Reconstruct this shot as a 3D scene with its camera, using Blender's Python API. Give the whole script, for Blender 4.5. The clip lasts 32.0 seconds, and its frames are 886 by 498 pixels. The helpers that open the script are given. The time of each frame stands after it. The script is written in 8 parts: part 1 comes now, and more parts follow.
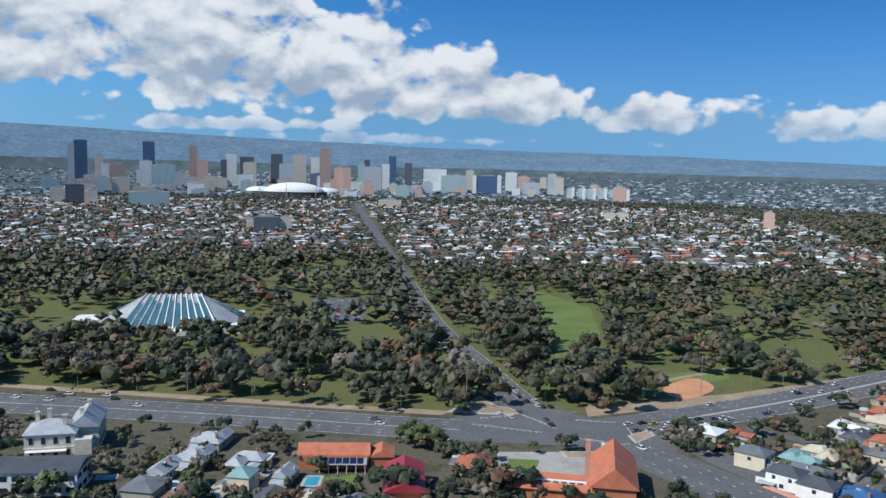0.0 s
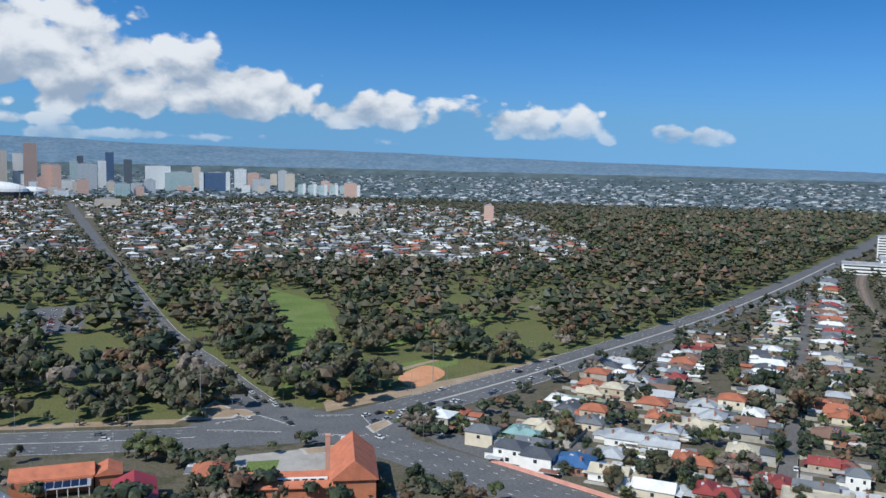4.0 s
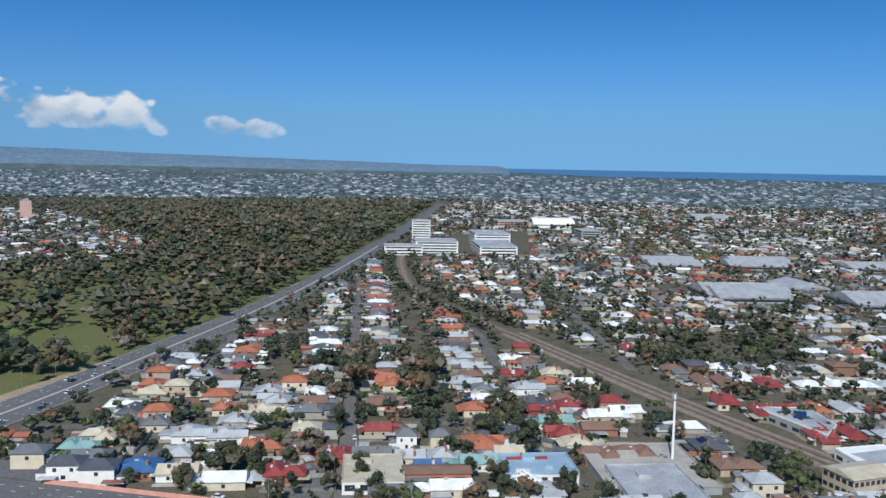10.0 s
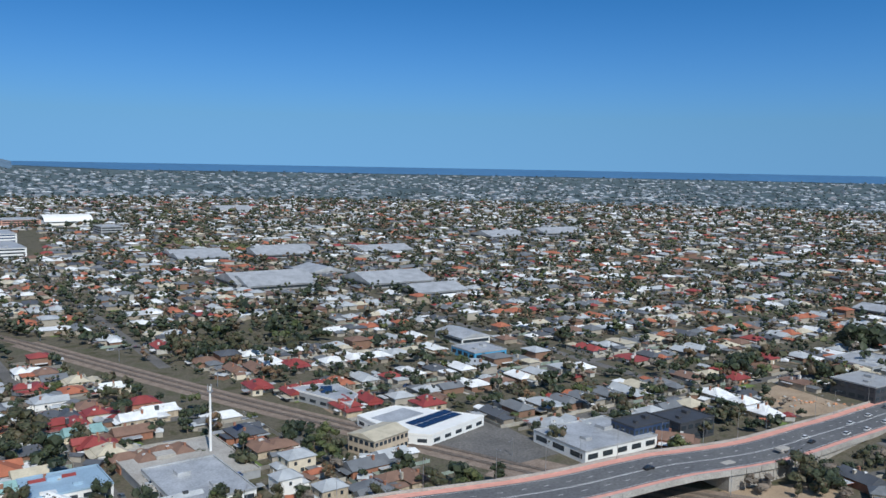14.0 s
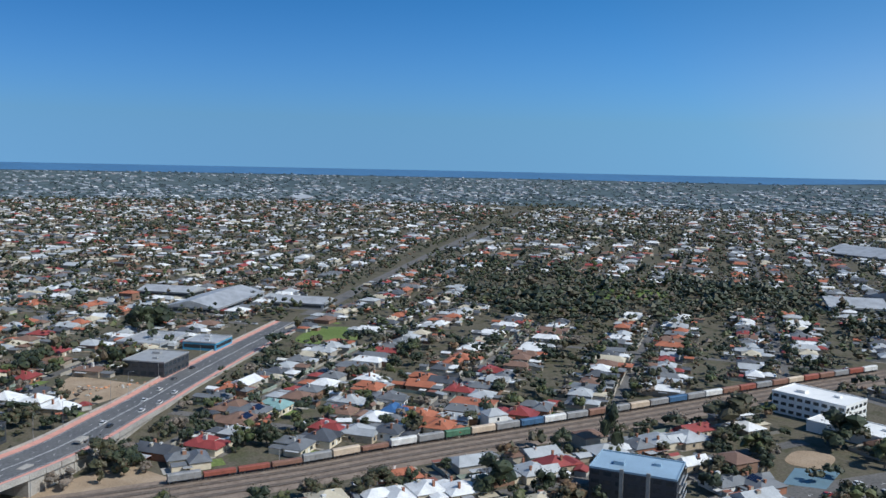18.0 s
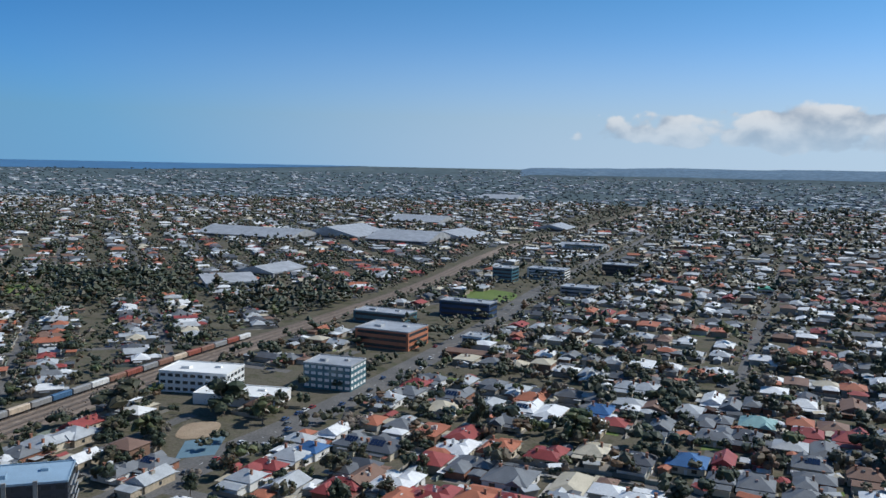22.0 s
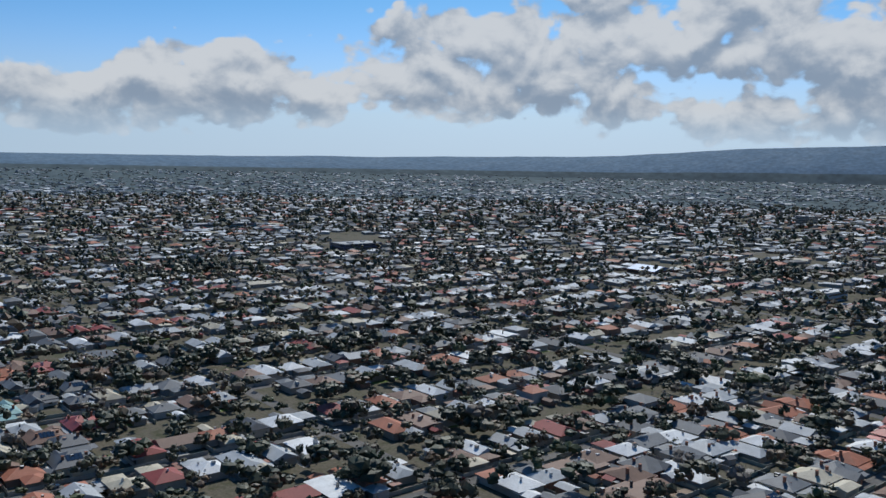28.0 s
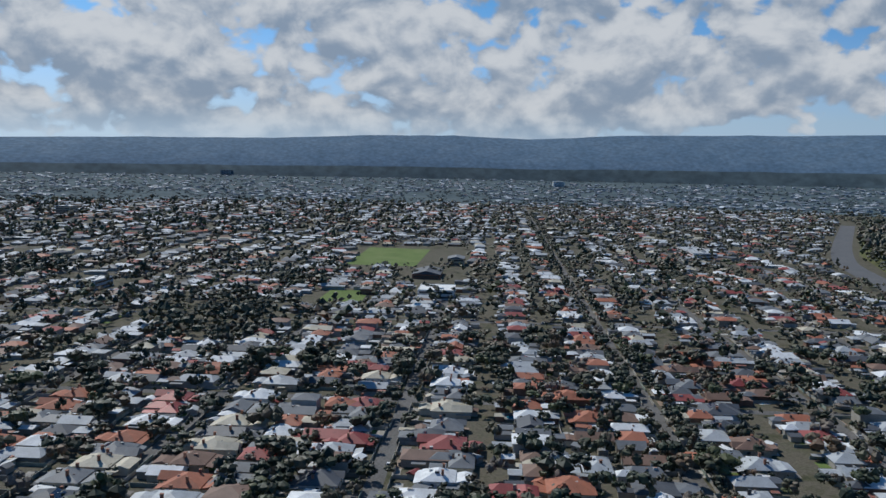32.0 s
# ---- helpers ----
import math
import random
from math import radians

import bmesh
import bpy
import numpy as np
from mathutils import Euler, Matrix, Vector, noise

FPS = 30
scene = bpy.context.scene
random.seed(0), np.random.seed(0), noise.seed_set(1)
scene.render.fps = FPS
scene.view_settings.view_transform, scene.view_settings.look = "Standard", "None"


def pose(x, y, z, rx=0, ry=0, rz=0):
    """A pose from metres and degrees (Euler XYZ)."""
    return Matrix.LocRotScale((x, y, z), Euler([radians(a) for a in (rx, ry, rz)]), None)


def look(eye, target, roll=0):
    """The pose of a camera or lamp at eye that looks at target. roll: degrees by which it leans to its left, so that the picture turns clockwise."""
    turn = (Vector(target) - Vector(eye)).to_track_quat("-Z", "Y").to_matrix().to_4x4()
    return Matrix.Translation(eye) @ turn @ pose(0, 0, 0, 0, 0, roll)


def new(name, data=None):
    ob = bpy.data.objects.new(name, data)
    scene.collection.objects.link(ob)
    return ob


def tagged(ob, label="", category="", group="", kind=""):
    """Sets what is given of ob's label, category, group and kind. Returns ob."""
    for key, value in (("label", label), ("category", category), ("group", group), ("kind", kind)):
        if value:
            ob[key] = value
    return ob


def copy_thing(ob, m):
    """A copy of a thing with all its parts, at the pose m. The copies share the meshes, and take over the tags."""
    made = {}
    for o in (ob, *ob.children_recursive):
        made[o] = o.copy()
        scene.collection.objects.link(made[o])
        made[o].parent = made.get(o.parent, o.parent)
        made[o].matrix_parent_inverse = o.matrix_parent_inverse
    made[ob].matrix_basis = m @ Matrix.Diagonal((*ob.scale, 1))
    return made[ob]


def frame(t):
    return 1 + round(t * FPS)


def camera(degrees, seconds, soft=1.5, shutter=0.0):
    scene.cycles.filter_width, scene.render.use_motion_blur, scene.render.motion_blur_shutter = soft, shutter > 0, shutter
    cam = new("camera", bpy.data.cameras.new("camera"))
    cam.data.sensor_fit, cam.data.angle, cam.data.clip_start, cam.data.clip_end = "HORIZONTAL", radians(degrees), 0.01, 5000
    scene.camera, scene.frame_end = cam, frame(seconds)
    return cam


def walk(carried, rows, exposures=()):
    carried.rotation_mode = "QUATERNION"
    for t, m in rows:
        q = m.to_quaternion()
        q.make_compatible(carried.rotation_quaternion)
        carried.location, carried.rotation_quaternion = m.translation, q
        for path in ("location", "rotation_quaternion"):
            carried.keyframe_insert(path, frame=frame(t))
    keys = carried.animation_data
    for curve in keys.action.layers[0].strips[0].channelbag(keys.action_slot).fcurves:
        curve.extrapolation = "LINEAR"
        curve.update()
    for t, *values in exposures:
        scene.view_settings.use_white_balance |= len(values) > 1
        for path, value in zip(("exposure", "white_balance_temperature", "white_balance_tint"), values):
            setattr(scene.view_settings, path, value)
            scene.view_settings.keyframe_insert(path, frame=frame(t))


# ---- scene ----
# ---- camera: a drone that hovers and turns to its right ----
EYE = 120.0
cam = camera(55.2, 32.0)
TURN = [  # seconds, yaw, pitch, roll
    (0.0, -0.00, -5.70, 1.12), (0.5, -2.80, -5.62, 1.10), (1.0, -6.08, -5.56, 1.06), (1.5, -9.23, -5.50, 1.10),
    (2.0, -12.09, -5.45, 1.17), (2.5, -13.71, -5.50, 1.10), (4.5, -19.71, -5.63, 1.03), (5.0, -21.69, -5.64, 1.08),
    (5.5, -23.92, -5.64, 1.08), (6.0, -26.25, -5.62, 1.02), (6.5, -28.65, -5.62, 1.02), (7.0, -31.03, -5.64, 1.01),
    (7.5, -33.43, -5.67, 0.96), (8.0, -35.85, -5.69, 0.98), (8.5, -38.27, -5.70, 1.00), (9.0, -41.16, -5.71, 1.01),
    (9.5, -44.09, -5.71, 1.00), (10.0, -47.31, -5.70, 1.02), (10.5, -50.59, -5.69, 0.95), (11.0, -53.89, -5.71, 0.94),
    (11.5, -57.18, -5.70, 0.94), (12.0, -60.68, -5.72, 1.00), (12.5, -64.59, -5.72, 1.01), (13.0, -68.98, -5.69, 1.02),
    (13.5, -73.53, -5.68, 1.02), (14.0, -78.65, -5.65, 1.04), (14.5, -84.54, -5.61, 0.93), (15.0, -91.44, -5.55, 1.00),
    (15.5, -98.82, -5.49, 1.03), (17.5, -121.30, -5.48, 1.19), (18.0, -124.69, -5.49, 1.19), (18.5, -128.95, -5.50, 1.23),
    (19.0, -133.76, -5.49, 1.19), (19.5, -138.56, -5.52, 1.20), (20.0, -143.42, -5.60, 1.21), (20.5, -148.42, -5.66, 1.21),
    (21.0, -153.74, -5.68, 1.25), (21.5, -159.42, -5.70, 1.20), (22.0, -165.22, -5.68, 1.18), (22.5, -171.12, -5.64, 1.15),
    (23.0, -177.14, -5.61, 1.12), (23.5, -182.94, -5.58, 1.15), (24.0, -188.66, -5.59, 1.16), (24.5, -194.47, -5.56, 1.12),
    (25.0, -199.04, -5.61, 1.16), (25.5, -203.09, -5.69, 1.21), (27.5, -223.36, -5.78, 1.17), (28.0, -228.21, -5.73, 1.13),
    (28.5, -233.80, -5.69, 1.07), (29.0, -239.29, -5.69, 1.06), (29.5, -244.76, -5.65, 1.14), (30.0, -249.94, -5.65, 1.13),
    (30.5, -255.64, -5.58, 1.17), (31.0, -262.20, -5.56, 1.11), (31.5, -268.80, -5.50, 1.10), (32.0, -275.40, -5.49, 1.08),
]


def turned(yaw, pitch, roll):
    way = Vector((-math.sin(radians(yaw)) * math.cos(radians(pitch)), math.cos(radians(yaw)) * math.cos(radians(pitch)), math.sin(radians(pitch))))
    eye = Vector((0, 0, EYE))
    return look(eye, eye + way, roll)


walk(cam, [(t, turned(a, b, c)) for t, a, b, c in TURN], [(0, 0.0), (9, -0.04), (13, -0.13), (17, -0.1), (22, -0.22), (27, -0.4), (32, -0.48)])

# ---- world and sun ----
SUN_AZ, SUN_EL = 238.0, 46.0  # degrees clockwise from +y, and above the horizon
world = bpy.data.worlds.new("sky")
scene.world = world
world.use_nodes = True


def sky_nodes():
    nt = world.node_tree
    nt.nodes.clear()
    N, L = nt.nodes, nt.links

    def math_node(op, a, b=None, c=None):
        n = N.new("ShaderNodeMath")
        n.operation = op
        for i, v in enumerate((a, b, c)):
            if v is None:
                continue
            if isinstance(v, (int, float)):
                n.inputs[i].default_value = v
            else:
                L.new(v, n.inputs[i])
        return n.outputs[0]

    def ramp01(v, lo, hi, smooth="SMOOTHSTEP"):
        n = N.new("ShaderNodeMapRange")
        n.interpolation_type = smooth
        L.new(v, n.inputs["Value"])
        n.inputs["From Min"].default_value, n.inputs["From Max"].default_value = lo, hi
        return n.outputs[0]

    sky = N.new("ShaderNodeTexSky")
    sky.sky_type = "NISHITA"
    sky.sun_disc = False
    sky.sun_elevation, sky.sun_rotation = radians(SUN_EL), radians(SUN_AZ)
    sky.air_density, sky.dust_density, sky.ozone_density = 1.0, 1.0, 2.5
    sky.altitude = 90
    co = N.new("ShaderNodeTexCoord").outputs["Generated"]
    sep = N.new("ShaderNodeSeparateXYZ")
    L.new(co, sep.inputs[0])
    # the sky's own haze stays even down to the horizon
    lifted = N.new("ShaderNodeCombineXYZ")
    L.new(sep.outputs[0], lifted.inputs[0])
    L.new(sep.outputs[1], lifted.inputs[1])
    L.new(math_node("MAXIMUM", sep.outputs[2], 0.055), lifted.inputs[2])
    L.new(lifted.outputs[0], sky.inputs["Vector"])
    def el_of(z):
        return math_node("MULTIPLY", math_node("ARCSINE", z), 57.29578)

    # haze scatters more light on the sun's side
    toward = N.new("ShaderNodeVectorMath")
    toward.operation = "DOT_PRODUCT"
    L.new(co, toward.inputs[0])
    toward.inputs[1].default_value = (math.sin(radians(SUN_AZ)) * math.cos(radians(SUN_EL)), math.cos(radians(SUN_AZ)) * math.cos(radians(SUN_EL)), math.sin(radians(SUN_EL)))
    tilt = N.new("ShaderNodeValToRGB")
    L.new(ramp01(toward.outputs["Value"], -0.52, 0.4), tilt.inputs[0])
    tilt.color_ramp.elements[0].color, tilt.color_ramp.elements[1].color = (0.80, 0.95, 1.03, 1), (2.1, 1.60, 1.40, 1)
    half = tilt.color_ramp.elements.new(0.55)
    half.color = (1.12, 1.32, 1.36, 1)
    glow = tilt.outputs[0]
    veil = math_node("MULTIPLY", math_node("MULTIPLY", math_node("SUBTRACT", 1.0, ramp01(el_of(sep.outputs[2]), -1.0, 9.0)), ramp01(toward.outputs["Value"], -0.1, 0.6)), 0.62)
    az = math_node("MULTIPLY", math_node("ARCTAN2", sep.outputs[0], sep.outputs[1]), 57.29578)  # -180..180
    el = math_node("MULTIPLY", math_node("ARCSINE", sep.outputs[2]), 57.29578)

    def bank(a0, half, e0, up, down, peak=1.0):
        """A bank of cloud round azimuth a0: 1 in its heart, 0 at its rim."""
        d = math_node("ABSOLUTE", math_node("SUBTRACT", az, float(a0)))
        d = math_node("MINIMUM", d, math_node("SUBTRACT", 360.0, d))
        d = math_node("POWER", math_node("DIVIDE", d, float(half)), 2.0)
        e = math_node("SUBTRACT", el, float(e0))
        ea = math_node("DIVIDE", math_node("MAXIMUM", e, 0.0), float(up))
        eb = math_node("DIVIDE", math_node("MAXIMUM", math_node("MULTIPLY", e, -1.0), 0.0), float(down))
        e2 = math_node("POWER", math_node("ADD", ea, eb), 2.0)
        heart = math_node("MAXIMUM", math_node("SUBTRACT", 1.0, math_node("SQRT", math_node("ADD", d, e2))), 0.0)
        return math_node("MULTIPLY", heart, float(peak)), math_node("MULTIPLY", heart, math_node("SUBTRACT", ea, eb))

    banks = [bank(*b) for b in CLOUDS]
    cover, rise = banks[0]
    for heart, up in banks[1:]:
        cover, rise = math_node("MAXIMUM", cover, heart), math_node("ADD", rise, up)

    def puffs(lift, detail, knots):
        m = N.new("ShaderNodeMapping")
        L.new(co, m.inputs[0])
        m.inputs["Location"].default_value = (0, 0, lift)
        m.inputs["Scale"].default_value = (1, 1, 1.45)
        big = N.new("ShaderNodeTexNoise")
        L.new(m.outputs[0], big.inputs["Vector"])
        big.inputs["Scale"].default_value, big.inputs["Detail"].default_value, big.inputs["Roughness"].default_value = 13.0, detail, 0.54
        big.inputs["Distortion"].default_value = 0.25
        vor = N.new("ShaderNodeTexVoronoi")
        vor.feature = "SMOOTH_F1"
        L.new(m.outputs[0], vor.inputs["Vector"])
        vor.inputs["Scale"].default_value = 30.0
        vor.inputs["Detail"].default_value = 1.5
        vor.inputs["Smoothness"].default_value = 0.6
        return math_node("ADD", big.outputs[0], math_node("MULTIPLY", math_node("SUBTRACT", 0.45, vor.outputs["Distance"]), knots))

    here = puffs(0.0, 9.0, 0.34)
    soft, above = puffs(0.0, 5.0, 0.16), puffs(0.03, 5.0, 0.16)
    wide = math_node("MULTIPLY", ramp01(cover, 0.0, 0.62), 0.74)
    here = math_node("ADD", math_node("MULTIPLY", math_node("SUBTRACT", here, 0.52), 1.2), 0.53)
    dens = math_node("ADD", math_node("SUBTRACT", here, 0.86), wide)
    mask = ramp01(dens, 0.0, 0.15)
    lit = math_node("ADD", 0.60, math_node("MULTIPLY", math_node("SUBTRACT", soft, above), 2.6))
    lit = math_node("ADD", lit, math_node("MULTIPLY", rise, 0.4))  # tops in the sun, bases in shade
    thick = ramp01(dens, 0.08, 0.5)
    lit = math_node("SUBTRACT", lit, math_node("MULTIPLY", thick, 0.16))
    lit = ramp01(lit, 0.05, 0.95)
    tone = N.new("ShaderNodeValToRGB")
    L.new(lit, tone.inputs[0])
    tone.color_ramp.elements[0].color = (*CLOUD_DARK, 1)
    tone.color_ramp.elements[1].color = (*CLOUD_LIGHT, 1)
    mixed = N.new("ShaderNodeMix")
    mixed.data_type = "RGBA"
    low = ramp01(el, 0.6, 4.2)
    L.new(math_node("MULTIPLY", math_node("MULTIPLY", mask, 0.96), math_node("ADD", 0.25, math_node("MULTIPLY", low, 0.75))), mixed.inputs["Factor"])
    scaled = N.new("ShaderNodeMix")
    scaled.data_type, scaled.blend_type = "RGBA", "MULTIPLY"
    scaled.inputs["Factor"].default_value = 1.0
    L.new(sky.outputs[0], scaled.inputs[6])
    tint = N.new("ShaderNodeValToRGB")
    L.new(ramp01(el, -1.0, 16.0), tint.inputs[0])
    tint.color_ramp.elements[0].color, tint.color_ramp.elements[1].color = (*SKY_LOW, 1), (*SKY_TINT, 1)
    L.new(tint.outputs[0], scaled.inputs[7])
    hazy = N.new("ShaderNodeMix")
    hazy.data_type, hazy.blend_type = "RGBA", "MULTIPLY"
    hazy.inputs["Factor"].default_value = 1.0
    L.new(scaled.outputs[2], hazy.inputs[6])
    L.new(glow, hazy.inputs[7])
    veiled = N.new("ShaderNodeMix")
    veiled.data_type = "RGBA"
    L.new(veil, veiled.inputs["Factor"])
    L.new(hazy.outputs[2], veiled.inputs[6])
    veiled.inputs[7].default_value = (5.4, 6.7, 7.9, 1)
    L.new(veiled.outputs[2], mixed.inputs[6])
    L.new(tone.outputs[0], mixed.inputs[7])
    bg = N.new("ShaderNodeBackground")
    L.new(mixed.outputs[2], bg.inputs["Color"])
    bg.inputs["Strength"].default_value = SKY_STRENGTH
    out = N.new("ShaderNodeOutputWorld")
    L.new(bg.outputs[0], out.inputs["Surface"])


# azimuth, half width, height of the heart, reach up and down (degrees)
CLOUDS = [
    (334, 27, 8.6, 9.5, 7.0), (347, 20, 7.0, 7.5, 6.0), (357, 11, 5.2, 5.2, 4.2), (4, 10, 4.0, 4.4, 2.8, 0.8), (14, 10, 3.2, 3.6, 2.4, 0.68), (24, 9, 2.6, 3.8, 2.2, 0.68), (34, 10, 1.9, 2.4, 1.4, 0.6), (346, 20, 2.4, 1.3, 1.0, 0.6), (0, 40, 1.6, 1.5, 1.2, 0.5),
    (188, 24, 2.2, 3.2, 2.0, 0.85), (204, 17, 3.0, 4.2, 2.6, 0.95), (213, 14, 4.6, 5.2, 4.6), (230, 17, 6.5, 6.5, 6.0), (246, 24, 9.0, 12.0, 9.0),
    (276, 56, 10.0, 28.0, 11.0, 1.5), (310, 34, 10.0, 18.0, 9.5), (262, 52, 4.0, 8.0, 4.4),
]
SKY_STRENGTH = 0.10
SKY_LOW, SKY_TINT = (0.44, 0.72, 1.20), (0.135, 0.50, 0.84)
CLOUD_DARK, CLOUD_LIGHT = (3.2, 4.1, 5.4), (7.9, 8.3, 8.8)
sky_nodes()

sun_way = Vector((math.sin(radians(SUN_AZ)) * math.cos(radians(SUN_EL)), math.cos(radians(SUN_AZ)) * math.cos(radians(SUN_EL)), math.sin(radians(SUN_EL))))
sun = new("sun", bpy.data.lights.new("sun", "SUN"))
sun.data.energy, sun.data.angle, sun.data.color = 4.5, radians(0.53), (1.0, 0.98, 0.93)
sun.matrix_world = look(sun_way * 1000, (0, 0, 0))


# ---- materials ----
def material(name, colour, rough=0.8, metal=0.0, spread=0.25, scale=0.3, fine=4.0, bump=0.0, by="place", ramp=None, spec=0.4):
    """colour varied at two scales. by: 'object' or 'island' also picks from ramp, a list of colours, piece by piece."""
    m = bpy.data.materials.new(name)
    m.use_nodes = True
    nt = m.node_tree
    N, L = nt.nodes, nt.links
    b = N["Principled BSDF"]
    b.inputs["Roughness"].default_value, b.inputs["Metallic"].default_value = rough, metal
    b.inputs["Specular IOR Level"].default_value = spec
    geo = N.new("ShaderNodeNewGeometry")
    if ramp:
        src = geo.outputs["Random Per Island"] if by == "island" else N.new("ShaderNodeObjectInfo").outputs["Random"]
        r = N.new("ShaderNodeValToRGB")
        r.color_ramp.interpolation = "CONSTANT"
        els = r.color_ramp.elements
        for i, c in enumerate(ramp):
            e = els[i] if i < 2 else els.new(i / len(ramp))
            e.position, e.color = i / len(ramp), (*c, 1)
        L.new(src, r.inputs[0])
        base = r.outputs[0]
    else:
        r = N.new("ShaderNodeRGB")
        r.outputs[0].default_value = (*colour, 1)
        base = r.outputs[0]
    n1 = N.new("ShaderNodeTexNoise")
    L.new(geo.outputs["Position"], n1.inputs["Vector"])
    n1.inputs["Scale"].default_value, n1.inputs["Detail"].default_value = scale, 3
    n2 = N.new("ShaderNodeTexNoise")
    L.new(geo.outputs["Position"], n2.inputs["Vector"])
    n2.inputs["Scale"].default_value, n2.inputs["Detail"].default_value = fine, 4
    add = N.new("ShaderNodeMath")
    add.operation = "ADD"
    L.new(n1.outputs[0], add.inputs[0])
    L.new(n2.outputs[0], add.inputs[1])
    mr = N.new("ShaderNodeMapRange")
    L.new(add.outputs[0], mr.inputs["Value"])
    mr.inputs["From Min"].default_value, mr.inputs["From Max"].default_value = 0.7, 1.3
    mr.inputs["To Min"].default_value, mr.inputs["To Max"].default_value = 1 - spread, 1 + spread
    mul = N.new("ShaderNodeMix")
    mul.data_type, mul.blend_type = "RGBA", "MULTIPLY"
    mul.inputs["Factor"].default_value = 1.0
    L.new(base, mul.inputs[6])
    L.new(mr.outputs[0], mul.inputs[7])
    L.new(mul.outputs[2], b.inputs["Base Color"])
    if bump:
        bp = N.new("ShaderNodeBump")
        bp.inputs["Strength"].default_value, bp.inputs["Distance"].default_value = bump, 0.05
        L.new(n2.outputs[0], bp.inputs["Height"])
        L.new(bp.outputs[0], b.inputs["Normal"])
    return m


def blotched(name, colours, scale, rough=0.95, detail=6, lacunar=0.6, fine=2.0, vary=0.26):
    """Ground: colours that pass into each other in blotches."""
    m = bpy.data.materials.new(name)
    m.use_nodes = True
    N, L = m.node_tree.nodes, m.node_tree.links
    b = N["Principled BSDF"]
    b.inputs["Roughness"].default_value = rough
    b.inputs["Specular IOR Level"].default_value = 0.15
    geo = N.new("ShaderNodeNewGeometry")
    n1 = N.new("ShaderNodeTexNoise")
    L.new(geo.outputs["Position"], n1.inputs["Vector"])
    n1.inputs["Scale"].default_value, n1.inputs["Detail"].default_value, n1.inputs["Roughness"].default_value = scale, detail, lacunar
    r = N.new("ShaderNodeValToRGB")
    els = r.color_ramp.elements
    for i, c in enumerate(colours):
        e = els[i] if i < 2 else els.new(0.5)
        e.position, e.color = 0.28 + 0.44 * i / (len(colours) - 1), (*c, 1)
    L.new(n1.outputs[0], r.inputs[0])
    n2 = N.new("ShaderNodeTexNoise")
    L.new(geo.outputs["Position"], n2.inputs["Vector"])
    n2.inputs["Scale"].default_value, n2.inputs["Detail"].default_value = fine, 4
    mr = N.new("ShaderNodeMapRange")
    L.new(n2.outputs[0], mr.inputs["Value"])
    mr.inputs["From Min"].default_value, mr.inputs["From Max"].default_value = 0.3, 0.7
    mr.inputs["To Min"].default_value, mr.inputs["To Max"].default_value = 1 - vary, 1 + vary
    mul = N.new("ShaderNodeMix")
    mul.data_type, mul.blend_type = "RGBA", "MULTIPLY"
    mul.inputs["Factor"].default_value = 1.0
    L.new(r.outputs[0], mul.inputs[6])
    L.new(mr.outputs[0], mul.inputs[7])
    L.new(mul.outputs[2], b.inputs["Base Color"])
    return m


ROOFS = {  # name: colour, roughness, metal, words
    "silver": ((0.38, 0.40, 0.415), 0.55, 0.1, "pale grey corrugated metal"),
    "white": ((0.66, 0.67, 0.67), 0.6, 0.0, "white painted metal"),
    "grey": ((0.15, 0.16, 0.172), 0.58, 0.1, "mid-grey metal"),
    "charcoal": ((0.085, 0.092, 0.105), 0.55, 0.1, "charcoal tiled"),
    "terracotta": ((0.36, 0.125, 0.07), 0.75, 0.0, "orange terracotta tiled"),
    "red": ((0.27, 0.055, 0.05), 0.5, 0.1, "dark red metal"),
    "brown": ((0.19, 0.115, 0.085), 0.8, 0.0, "weathered brown tiled"),
    "cream": ((0.47, 0.42, 0.32), 0.6, 0.0, "cream metal"),
    "blue": ((0.05, 0.13, 0.28), 0.45, 0.1, "blue metal"),
    "teal": ((0.22, 0.36, 0.35), 0.5, 0.1, "pale green metal"),
}
ROOF_MAT = {k: material("roof_" + k, v[0], v[1], v[2], 0.22, 0.25, 2.5, 0.15) for k, v in ROOFS.items()}
ROOF_MIX = ["silver"] * 7 + ["white"] * 3 + ["grey"] * 7 + ["charcoal"] * 4 + ["terracotta"] * 3 + ["red"] * 2 + ["brown"] * 4 + ["cream"] * 2
M_ROOF_FAR = material("roofs_mixed", (0.4, 0.4, 0.4), 0.7, 0.0, 0.18, 0.2, 2.0, by="island", ramp=[ROOFS[k][0] for k in ["silver"] * 7 + ["white"] * 5 + ["grey"] * 5 + ["charcoal"] * 4 + ["terracotta"] * 3 + ["red"] * 2 + ["brown"] * 3 + ["cream"] * 2])
M_ROOF_OUTER = material("roofs_outer", (0.4, 0.4, 0.4), 0.85, 0.0, 0.18, 0.2, 2.0, by="island", ramp=[ROOFS[k][0] for k in ["silver"] * 9 + ["white"] * 5 + ["grey"] * 7 + ["charcoal"] * 4 + ["terracotta"] * 2 + ["red"] + ["brown"] + ["cream"] * 2])
# roof colours of the farthest houses, shifted to blue-grey as haze
M_ROOF_HAZED = material("roofs_hazed", (0.3, 0.3, 0.3), 0.7, 0.0, 0.18, 0.2, 2.0, by="island", ramp=[(0.40, 0.43, 0.46), (0.28, 0.32, 0.36), (0.18, 0.22, 0.26), (0.58, 0.60, 0.62), (0.33, 0.29, 0.28), (0.36, 0.39, 0.42), (0.22, 0.26, 0.30)])
